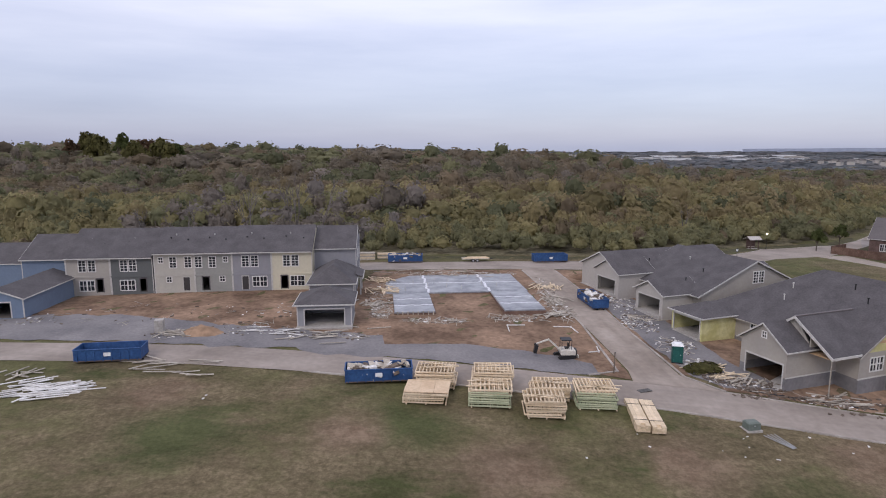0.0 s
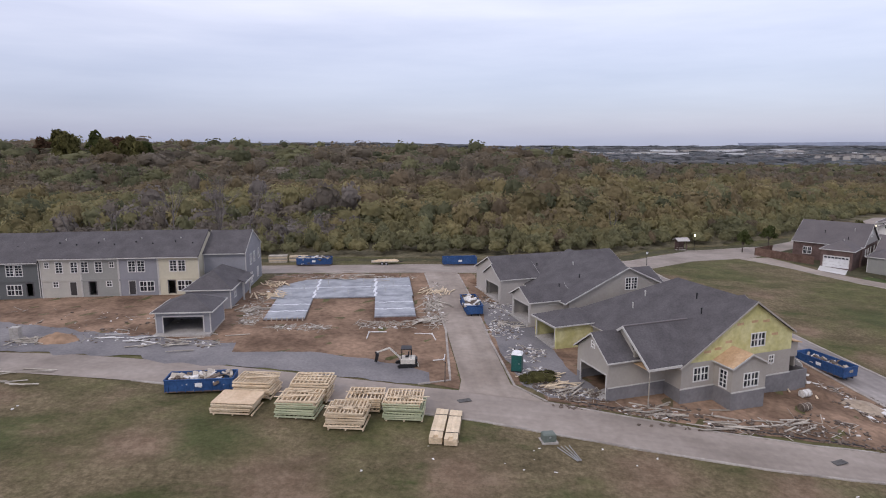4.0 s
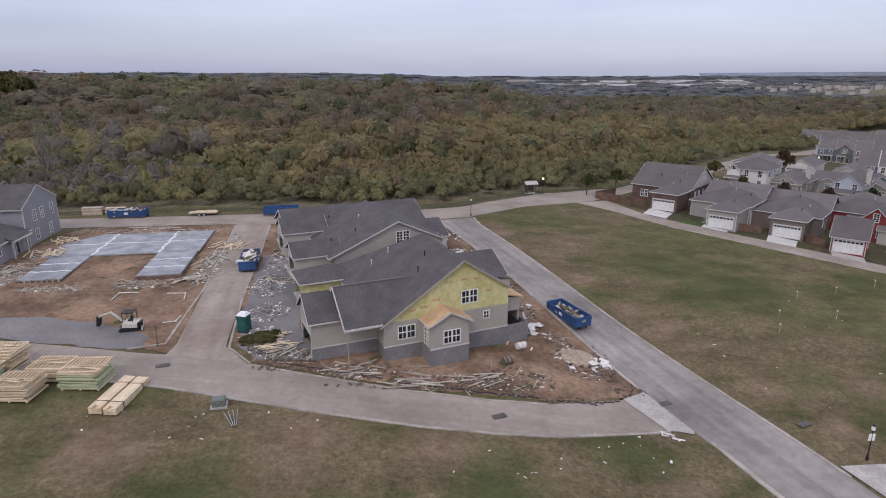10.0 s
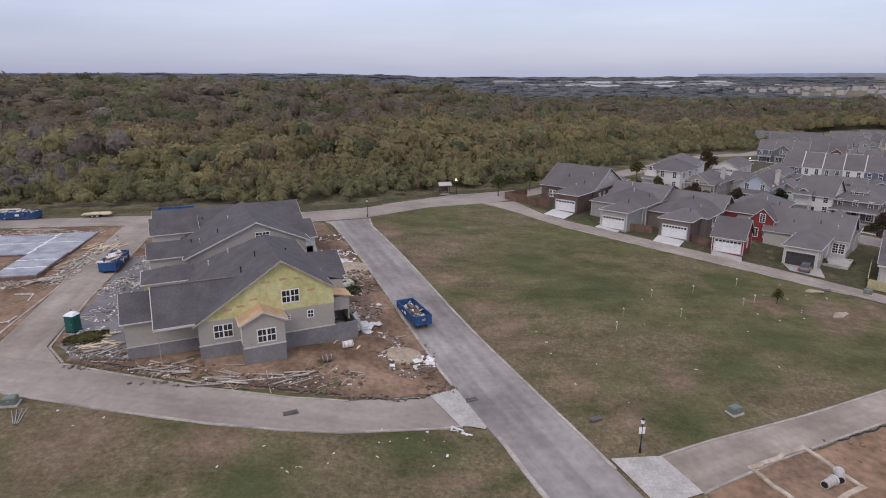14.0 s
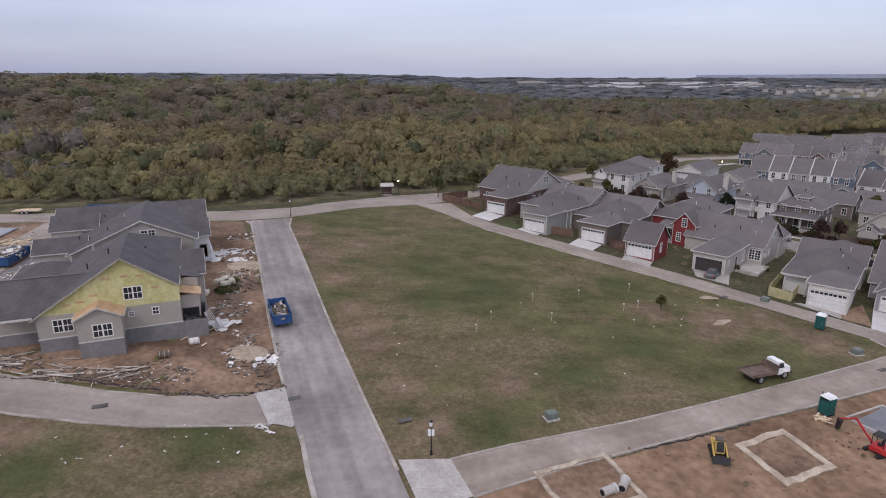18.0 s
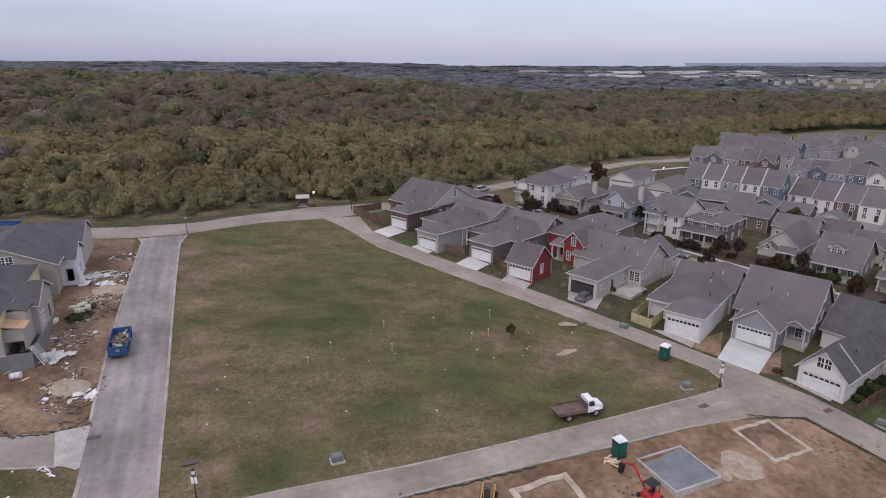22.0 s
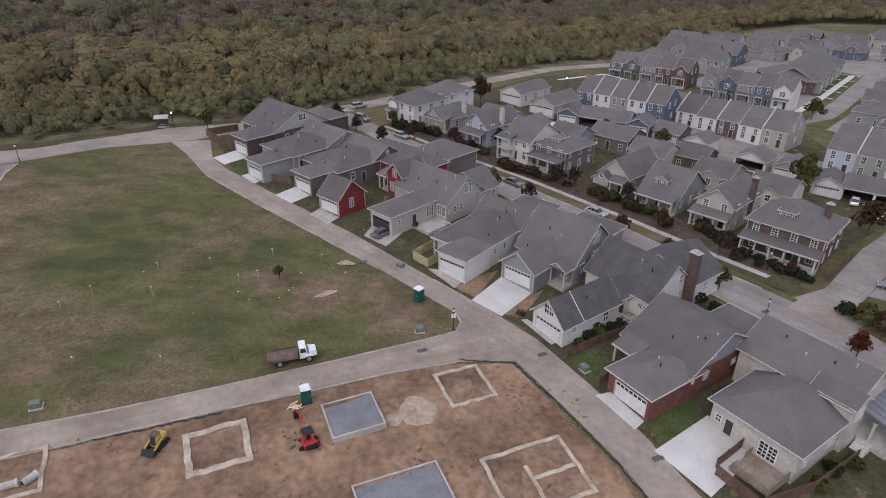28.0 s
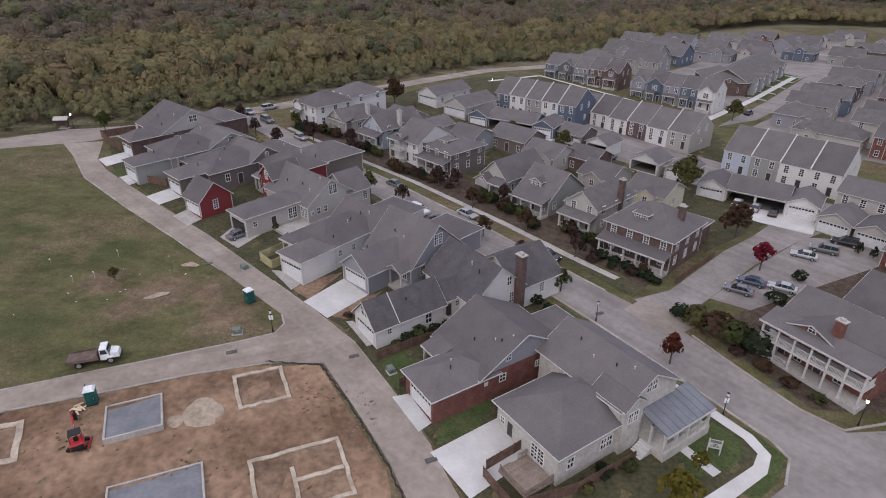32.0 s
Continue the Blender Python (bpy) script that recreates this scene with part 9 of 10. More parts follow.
plank_pile(-37.6, 54.8, 46, 4.4, 1.9, DEBRIS_W, "heap of pale loose boards on the meadow", 1, 20)
plank_pile(-41.8, 58.8, 8, 2.6, 0.8, WEATHERED, "small heap of pale sheets on the meadow", 2)
plank_pile(-29.0, 61.0, 14, 4.0, 2.2, WEATHERED, "line of weathered boards along the street", 3, 5)
plank_pile(-32.6, 71.4, 22, 3.0, 0.9, WEATHERED, "heap of broken boards on the gravel", 4)
plank_pile(-14.5, 71.6, 18, 3.6, 2.8, WEATHERED, "loose boards before the open garage", 5, 0)
plank_pile(-21, 73.0, 8, 3.2, 1.8, DEBRIS_W, "pale loose boards on the gravel", 6, 10)
plank_pile(29.6, 65.3, 12, 3.8, 1.0, LUMBER, "fresh boards dropped beside the garage", 7, 25)
plank_pile(32.0, 62.0, 10, 3.4, 1.0, WEATHERED, "weathered boards beside the garage", 8, 30)
plank_pile(47.5, 56.2, 16, 3.6, 1.8, WEATHERED, "boards thrown below the bay window", 9, -5)
t = thing("pipe_bundle", at(29.6, 50.0, 112), "four short white pipes fanned out on the grass", "pipes")
for k in range(4):
    part("pipe", Mb().tube((-1.3, 0.12 * k - 0.18, 0.05), (1.3, 0.42 * k - 0.63, 0.08 + 0.03 * k), 0.035, n=8), STEEL, t)
plank_pile(-9.6, 94, 22, 3.8, 1.4, LUMBER, "form boards stripped from the slab", 11, 110)
plank_pile(16.6, 90, 26, 3.6, 1.2, WEATHERED, "form boards stripped from the slab", 12, 100)
def sheet_pile(x, y, n, spread_r, label, seed):
    """Broken gypsum sheets thrown flat over one another."""
    q = random.Random(seed)
    t = thing("broken_sheet_pile", at(x, y), label, "debris", "broken sheet piles")
    for k in range(n):
        dx, dy, a, w, d = q.gauss(0, spread_r), q.gauss(0, spread_r * 0.5), q.uniform(0, 180), q.uniform(0.35, 0.95), q.uniform(0.2, 0.5)
        z = g(x + dx, y + dy) - g(x, y) + 0.06 + 0.03 * (k % 6)
        part("sheet", Mb().turned(pose(dx, dy, z, q.uniform(-7, 7), q.uniform(-7, 7), a), -w, -d, -0.02, w, d, 0.02), DEBRIS_W, t)


sheet_pile(59.6, 69.9, 26, 1.5, "heap of white broken wallboard sheets on the dirt", 13)
sheet_pile(66.8, 63.6, 8, 0.8, "few white broken sheets beside the rubble mound", 31)
sheet_pile(55.2, 92.6, 14, 1.3, "white broken sheets strewn behind the villas", 32)
sheet_pile(51.9, 95.2, 10, 1.0, "pale torn sheets near the villa wall", 33)
plank_pile(55.9, 71.6, 9, 3.8, 0.5, DEBRIS_W, "pale boards leaning together below the porch", 34, 70)
plank_pile(59.6, 66.2, 4, 4.2, 1.6, LUMBER, "long loose timbers on the dirt", 14, 60)
plank_pile(70.0, 50.2, 6, 1.4, 0.4, DEBRIS_W, "small heap of pale scrap at the kerb", 15)
plank_pile(129.0, 52.6, 9, 1.6, 0.5, LUMBER, "off-cuts beside the portable toilet", 16)
plank_pile(17.4, 98, 24, 3.4, 1.3, LUMBER, "splintered form boards heaped beside the slab", 21, 70)
plank_pile(15.5, 82.5, 22, 3.0, 1.2, WEATHERED, "form boards heaped at the slab corner", 22, 30)
plank_pile(-9.8, 86, 20, 3.2, 1.3, WEATHERED, "form boards scattered beside the slab", 23, 60)
plank_pile(-10.2, 101, 18, 3.2, 1.4, LUMBER, "pale boards scattered beside the slab", 24, 130)
plank_pile(27.6, 82.5, 16, 2.6, 1.5, WEATHERED, "broken boards strewn over the garage court", 25)
plank_pile(31.0, 63.2, 12, 3.6, 1.0, LUMBER, "long boards dropped before the garage", 26, 20)
plank_pile(39.5, 58.3, 14, 3.0, 1.7, WEATHERED, "broken boards in the dirt below the wall", 27, 0)
plank_pile(53.8, 96, 16, 2.4, 1.3, DEBRIS_W, "pale broken boards behind the villas", 28)
plank_pile(57.0, 86, 16, 2.2, 1.2, WEATHERED, "broken boards on the rubble behind the villas", 29)
plank_pile(4, 106.5, 20, 3.6, 4.5, WEATHERED, "form boards along the back of the slab", 17, 5)
plank_pile(53.0, 57.0, 10, 3.4, 1.4, WEATHERED, "boards thrown below the villa", 18, 10)
for bx, by, mt, lab in ((58.6, 64.5, SAND, "white insulation roll on the dirt"), (56.5, 60.9, DEBRIS_D, "dark barrel lying on the dirt")):
    t = thing("barrel", at(bx, by, 20), lab, "barrel")
    part("drum", Mb().tube((-0.6, 0, 0.42), (0.6, 0, 0.42), 0.42, n=14), mt if mt is not SAND else DEBRIS_W, t)
    for k in (-0.5, 0, 0.5):
        part("hoop", Mb().tube((k - 0.03, 0, 0.42), (k + 0.03, 0, 0.42), 0.44, n=14), WEATHERED, t)
t = thing("block_stack", at(-34.6, 72.2, 10), "stack of grey concrete blocks on the gravel", "blocks")
for k in range(5):
    part("block_course", Mb().box(-0.5, -0.5, 0.32 * k, 0.5, 0.5, 0.32 * k + 0.3), CONCRETE_D, t)

# yellow insulation bundles behind the villa
for k, (bx, by) in enumerate(((55.9, 82.9), (57.0, 82.2), (56.4, 84.0), (55.3, 78.5), (57.6, 83.4))):
    t = thing("insulation_bundle", at(bx, by, 30 * k), "pale yellow wrapped insulation bundle on the dirt", "insulation", "insulation bundles")
    part("bundle", Mb().bevel_box(-0.7, -0.4, 0, 0.7, 0.4, 0.6, 0.12), CREAM, t)
    part("wrap_band", Mb().bevel_box(-0.1, -0.41, 0, 0.1, 0.41, 0.62, 0.12), ROOFWHITE, t)


# ---- street furniture ----
def street_lamp(x, y, label, lit=False, h=3.6, sign=False):
    t = thing("street_lamp", at(x, y), label, "street lamp", "street lamps")
    part("post", Mb().tube((0, 0, -0.2), (0, 0, h), 0.06, 0.045, 8), BLACK, t)
    part("base", Mb().tube((0, 0, -0.1), (0, 0, 0.5), 0.14, 0.1, 8), BLACK, t)
    ln = part("lantern", Mb().tube((0, 0, h), (0, 0, h + 0.08), 0.16).tube((0, 0, h + 0.5), (0, 0, h + 0.68), 0.22, 0.03), BLACK, t)
    part("globe", Mb().tube((0, 0, h + 0.08), (0, 0, h + 0.5), 0.15, 0.19, 10), LAMPGLASS if lit else ROOFWHITE, ln)
    if sign:
        part("sign_plate", Mb().box(-0.3, -0.03, h - 1.0, 0.3, 0.0, h - 0.3), ROOFWHITE, t)


for lx, ly, lit, sg in ((87.0, 45.8, False, True), (58.8, 120.6, False, False), (148.4, 68.6, False, True), (196.0, 73.6, False, False), (208.0, 55.0, False, True), (224.0, 52.9, True, False), (80.0, 149.6, True, False), (141.7, 174.5, True, False),
                        (191.4, 207.5, True, False), (104.5, 146.0, True, False), (176.9, 123.0, False, False), (203.4, 88.2, False, False)):
    street_lamp(lx, ly, "black street lamp with a glowing globe" if lit else "black lamp post at the street edge", lit, 3.6 if lit else 3.0, sg)
t = thing("post", at(18.4, 62.9), "thin dark wooden post standing at the alley corner", "post")
part("shaft", Mb().tube((0, 0, -0.3), (0.05, 0.02, 2.3), 0.07, 0.06, 8), DEBRIS_D, t)
part("cap", Mb().tube((0.05, 0.02, 2.3), (0.05, 0.02, 2.38), 0.09, 0.05, 8), BLACK, t)
for label, pts in (("white plastic pipe run laid on the dirt", ((8.4, 74.7), (8.4, 77.2), (10.7, 77.4))), ("white plastic pipe run lying by the slab", ((14.4, 77.2), (16.7, 77.3), (17.2, 75.1))), ("bent white plastic pipe beside the post", ((17.0, 68.4), (18.3, 68.9), (18.4, 70.4)))):
    t = thing("plastic_pipe", at(*pts[0]), label, "pipe", "loose plastic pipes")
    for (ax, ay), (bx, by) in zip(pts, pts[1:]):
        part("length", Mb().tube((ax - pts[0][0], ay - pts[0][1], g(ax, ay) - g(*pts[0]) + 0.16), (bx - pts[0][0], by - pts[0][1], g(bx, by) - g(*pts[0]) + 0.16), 0.07), DEBRIS_W, t)
    mx, my = pts[1]
    part("elbow", Mb().tube((mx - pts[0][0], my - pts[0][1], g(mx, my) - g(*pts[0]) - 0.05), (mx - pts[0][0], my - pts[0][1], g(mx, my) - g(*pts[0]) + 0.26), 0.1), DEBRIS_W, t)
t = thing("bus_shelter", at(77.0, 150.4, 10), "small brick-based shelter with a pale gabled roof by the woods", "shelter")
part("plinth", Mb().box(-1.3, -0.9, 0, 1.3, 0.9, 0.12), CONCRETE_D, t)
for a, b in ((-1.1, -0.7), (1.1, -0.7), (1.1, 0.7), (-1.1, 0.7)):
    part("post", Mb().box(a - 0.1, b - 0.1, 0.1, a + 0.1, b + 0.1, 2.4), BRICK_D, t)
part("back_wall", Mb().box(-1.0, 0.62, 0.12, 1.0, 0.74, 2.3), BRICK_D, t)
part("bench", Mb().box(-0.8, 0.2, 0.45, 0.8, 0.6, 0.52), WEATHERED, t)
for s in (-1, 1):
    part("roof_slope", Mb().hexa([(-1.7, s * 1.3, 2.35), (1.7, s * 1.3, 2.35), (1.7, 0, 3.05), (-1.7, 0, 3.05), (-1.7, s * 1.3, 2.45), (1.7, s * 1.3, 2.45), (1.7, 0, 3.15), (-1.7, 0, 3.15)]), CONCRETE_D, t)
for ux, uy, ua in ((99.6, 51.8, 20), (143.6, 67.9, 10), (165.6, 61.2, -60), (27.9, 52.0, 10), (140.2, 84.6, -45), (108.5, 121.2, -45)):
    t = thing("utility_box", at(ux, uy, ua), "squat green-grey utility box on the grass", "utility box", "utility boxes")
    part("pad", Mb().box(-0.75, -0.6, -0.2, 0.75, 0.6, 0.1), CONCRETE_D, t)
    part("cabinet", Mb().bevel_box(-0.6, -0.45, 0.1, 0.6, 0.45, 0.85, 0.12), UTIL, t)
    part("lid_handle", Mb().box(-0.1, -0.48, 0.5, 0.1, -0.45, 0.56), STEEL, t)
for sx, sy in ((102.5, 80.9), (104.1, 74.4), (115.6, 78.6), (118.2, 80.0), (119.0, 86.6), (93.2, 69.9), (95.6, 74.0), (110, 83)):
    t = thing("survey_stake", at(sx, sy), "thin pale survey stake in the grass lot", "stake", "survey stakes")
    part("stake", Mb().hexa([(-0.03, -0.03, -0.2), (0.03, -0.03, -0.2), (0.03, 0.03, -0.2), (-0.03, 0.03, -0.2), (0.07, -0.03, 1.15), (0.13, -0.03, 1.15), (0.13, 0.03, 1.15), (0.07, 0.03, 1.15)]), WEATHERED, t)
    part("ribbon", Mb().box(-0.08, -0.06, 1.1, 0.1, 0.06, 1.25), DEBRIS_W, t)
for mx, my in ((160.4, 63.9), (171.0, 47.0), (54.0, 51.0), (72.2, 55.6), (84.4, 51), (144, 63.6), (134, 85.6), (20.4, 58.8), (197, 75.5), (217.5, 60)):
    t = thing("manhole_cover", at(mx, my, 20, 0.09), "dark iron drain cover set in the street", "manhole cover", "drain covers")
    part("cover", Mb().box(-0.7, -0.35, 0, 0.7, 0.35, 0.03), MANHOLE, t)
t = thing("yard_sign", at(204.3, 48.9, -20), "white posted yard sign with dark printed panel on lawn", "sign")
for s in (-0.7, 0.7):
    part("post", Mb().box(s - 0.06, -0.06, -0.2, s + 0.06, 0.06, 2.3), WHITE, t)
board = part("board", Mb().box(-0.64, -0.03, 0.9, 0.64, 0.03, 2.2), WHITE, t)
part("header_bar", Mb().box(-0.6, -0.045, 1.75, 0.6, -0.03, 2.15), UTIL, board)
for k in range(3):
    part("text_bar", Mb().box(-0.5 + 0.1 * k, -0.045, 1.15 + 0.18 * k, 0.5 - 0.1 * k, -0.03, 1.22 + 0.18 * k), BLACK, board)
# pale board dropped on the grass
for bx, by, ba in ((129.2, 76.2, 20), (131, 85.2, -20)):
    t = thing("concrete_patch", at(bx, by, ba), "flat pale washout patch on the grass", "patch")
    part("crust", Mb().ext([(-1.9, -0.5, 0), (-0.5, -0.9, 0), (1.7, -0.3, 0), (1.9, 0.3, 0), (0.2, 0.8, 0), (-1.6, 0.4, 0)], (0, 0, 0.07)), SAND, t)


# ---- fences ----
def fence(pts, high, material, label, step=2.2):
    t = thing("fence", at(*pts[0]), label, "fence", "garden fences")
    x0, y0 = pts[0]
    z0 = g(x0, y0)
    for (ax, ay), (bx, by) in zip(pts, pts[1:]):
        n = max(1, round(math.hypot(bx - ax, by - ay) / step))
        for k in range(n):
            p = [(ax + (bx - ax) * q / n, ay + (by - ay) * q / n) for q in (k, k + 1)]
            (px, py), (qx, qy) = p
            zp, zq = g(px, py) - z0, g(qx, qy) - z0
            d = Vector((qx - px, qy - py, 0)).normalized()
            nn = Vector((-d.y, d.x, 0)) * 0.03
            A, B = Vector((px - x0, py - y0, zp)), Vector((qx - x0, qy - y0, zq))
            part("post", Mb().box(A.x - 0.06, A.y - 0.06, A.z - 0.3, A.x + 0.06, A.y + 0.06, A.z + high + 0.08), material, t)
            pan = part("panel", Mb().tube(A + Vector((0, 0, 0.3)), B + Vector((0, 0, 0.3)), 0.04, n=4).tube(A + Vector((0, 0, high - 0.25)), B + Vector((0, 0, high - 0.25)), 0.04, n=4), material, t)
            m = 12
            mb = Mb()
            for j in range(m):
                a, b = A.lerp(B, (j + 0.04) / m), A.lerp(B, (j + 0.96) / m)
                u = Vector((0, 0, 1))
                mb.hexa([a - nn, b - nn, b + nn, a + nn, a - nn + u * high, b - nn + u * high, b + nn + u * high, a + nn + u * high])
            tagged(part("slats", mb, material, pan), kind="stuff")


fence([(142.1, 87.4), (144.6, 85.0), (153.2, 94.6)], 1.6, FENCE_Y, "new yellowish board fence round a small garden")
fence([(142.1, 87.4), (150.8, 97.4)], 1.6, FENCE_Y, "new yellowish board fence round a small garden")
fence([(91.0, 141.5), (97.4, 146.0)], 1.8, FENCE_B, "dark brown board fence beside the brick house")
fence([(91.0, 141.5), (95.6, 136.2), (99.6, 132.6)], 1.8, FENCE_B, "dark brown board fence beside the brick house")
fence([(110.8, 117.4), (113.6, 119.8)], 1.6, FENCE_B, "dark brown board fence between driveways")
fence([(110.6, 116.2), (116.6, 114.6)], 1.6, FENCE_B, "dark brown board fence between driveways")
fence([(122.2, 110.2), (124.6, 106.6)], 1.6, FENCE_B, "dark brown board fence beside the red garage")
fence([(163.6, 63.2), (168.2, 66.4), (177.0, 71.0)], 1.5, FENCE_B, "brown board fence along the garden")
fence([(166.9, 58.4), (170.8, 60.9)], 1.5, FENCE_B, "brown board fence along the garden")
fence([(177.2, 45.8), (183.8, 50.4)], 1.6, FENCE_B, "brown board fence beside the deck")
fence([(176.8, 44.9), (179.6, 40.6), (186.8, 43.0), (194.6, 47.6)], 1.6, FENCE_B, "brown board fence round the corner garden")
fence([(212.0, 84.6), (222.6, 94.4)], 1.2, FENCE_B, "low brown fence beside the lane")
fence([(160.4, 172.0), (166.0, 180.0)], 1.8, FENCE_B, "brown board fence near the back street")


# ---- parked cars ----
CARS = {}


def paint(name, c):
    if name not in CARS:
        CARS[name] = plain(name + "_car_paint", c, 0.3, 0.1, 0.05)
        CARS[name].node_tree.nodes["Principled BSDF"].inputs["Coat Weight"].default_value = 0.5
    return CARS[name]


PAINTS = {"white": (0.62, 0.62, 0.62), "silver": (0.36, 0.37, 0.38), "grey": (0.13, 0.135, 0.14), "black": (0.016, 0.017, 0.02), "red": (0.22, 0.02, 0.025), "blue": (0.05, 0.07, 0.12)}


def car(x, y, ang, colour, kind="sedan", where="parked at the kerb"):
    t = thing("car", at(x, y, ang, 0.06), colour + " " + {"sedan": "saloon car", "suv": "tall estate car", "pickup": "pickup truck"}[kind] + " " + where, "car", "parked cars")
    pm = paint(colour, PAINTS[colour])
    L, W = (2.25, 0.88) if kind == "sedan" else (2.4, 0.94)
    belt, top = (0.88, 1.42) if kind == "sedan" else (1.05, 1.75)
    low = 0.28
    mb = Mb()
    mb.hexa([(-L, -W * 0.92, low), (L, -W * 0.9, low), (L, W * 0.9, low), (-L, W * 0.92, low), (-L - 0.03, -W, belt - 0.25), (L + 0.05, -W * 0.96, belt - 0.3), (L + 0.05, W * 0.96, belt - 0.3), (-L - 0.03, W, belt - 0.25)])
    mb.hexa([(-L - 0.03, -W, belt - 0.25), (L + 0.05, -W * 0.96, belt - 0.3), (L + 0.05, W * 0.96, belt - 0.3), (-L - 0.03, W, belt - 0.25), (-L + 0.12, -W * 0.88, belt), (L - 0.2, -W * 0.8, belt - 0.12), (L - 0.2, W * 0.8, belt - 0.12), (-L + 0.12, W * 0.88, belt)])
    part("body", mb.mesh("body", True), pm, t)
    back = {"sedan": -1.75, "suv": -2.25, "pickup": -0.45}[kind]
    rb = {"sedan": -1.05, "suv": -2.0, "pickup": -0.35}[kind]
    cab = part("cabin_glass", Mb().hexa([(back, -W * 0.86, belt - 0.02), (1.15, -W * 0.84, belt - 0.05), (1.15, W * 0.84, belt - 0.05), (back, W * 0.86, belt - 0.02), (rb, -W * 0.68, top - 0.05), (0.35, -W * 0.68, top - 0.05), (0.35, W * 0.68, top - 0.05), (rb, W * 0.68, top - 0.05)]), GLASS, t)
    part("roof", Mb().bevel_box(rb - 0.03, -W * 0.7, top - 0.07, 0.4, W * 0.7, top, 0.05), pm, t)
    for px in (back * 0.45 + 0.1, 0.2):
        for s in (-1, 1):
            part("pillar", Mb().tube((px, s * W * 0.865, belt), (px - 0.05, s * W * 0.69, top - 0.04), 0.05, n=4), pm, cab)
    if kind == "pickup":
        part("load_bed", Mb().box(-2.3, -W * 0.85, belt - 0.02, -0.6, -W * 0.78, belt + 0.06).box(-2.3, W * 0.78, belt - 0.02, -0.6, W * 0.85, belt + 0.06).box(-2.25, -W * 0.75, belt - 0.01, -0.6, W * 0.75, belt + 0.01), BLACK, t)
    for wx in (-L * 0.62, L * 0.64):
        for s in (-1, 1):
            wheel(t, wx, s * (W - 0.08), 0.32 if kind == "sedan" else 0.37, 0.22)
    for s in (-1, 1):
        part("headlight", Mb().box(L - 0.08, s * W * 0.68 - 0.16, belt - 0.34, L + 0.06, s * W * 0.68 + 0.16, belt - 0.2), ROOFWHITE, t)
        part("tail_light", Mb().box(-L - 0.05, s * W * 0.74 - 0.14, belt - 0.26, -L + 0.05, s * W * 0.74 + 0.14, belt - 0.1), MACH_RED, t)


ST = -47
for cx0, cy0, ca, cc, ck in ((126.6, 159.0, ST, "grey", "suv"), (137.6, 147.2, ST, "silver", "sedan"), (147.4, 138.6, ST, "white", "suv"), (151.2, 134.6, ST, "black", "sedan"), (168.4, 108.2, ST, "white", "suv"), (178.0, 107.6, ST, "silver", "sedan"),
                             (177.4, 100.2, ST, "silver", "sedan"), (172.6, 104.0, ST, "black", "sedan"), (188.2, 87.6, ST, "red", "pickup"), (191.6, 92.0, ST, "black", "suv"), (136.6, 95.0, 45, "grey", "sedan"), (221.8, 82.4, 145, "grey", "sedan"), (229.6, 83.2, 145, "silver", "sedan"),
                             (239.4, 94.6, 145, "silver", "sedan"), (244.4, 96.8, 145, "grey", "suv"), (250.2, 99.8, 145, "black", "suv"), (225.2, 85.0, 145, "blue", "sedan"), (120, 165.5, ST, "silver", "sedan"), (163.0, 120.6, ST, "grey", "sedan"),
                             (237.4, 118.2, 53, "white", "sedan"), (240.4, 116.0, 53, "silver", "sedan"), (243.2, 113.6, 53, "black", "sedan"), (213, 147.6, 45, "white", "sedan"), (216, 144.4, 45, "grey", "suv"), (278, 200, 47, "black", "suv"), (196.6, 161.0, 57, "white", "sedan"), (124.6, 170.2, 45, "silver", "suv")):
    car(cx0, cy0, ca, cc, ck, "parked by the houses" if cx0 > 200 or ca > 40 else "parked at the kerb")

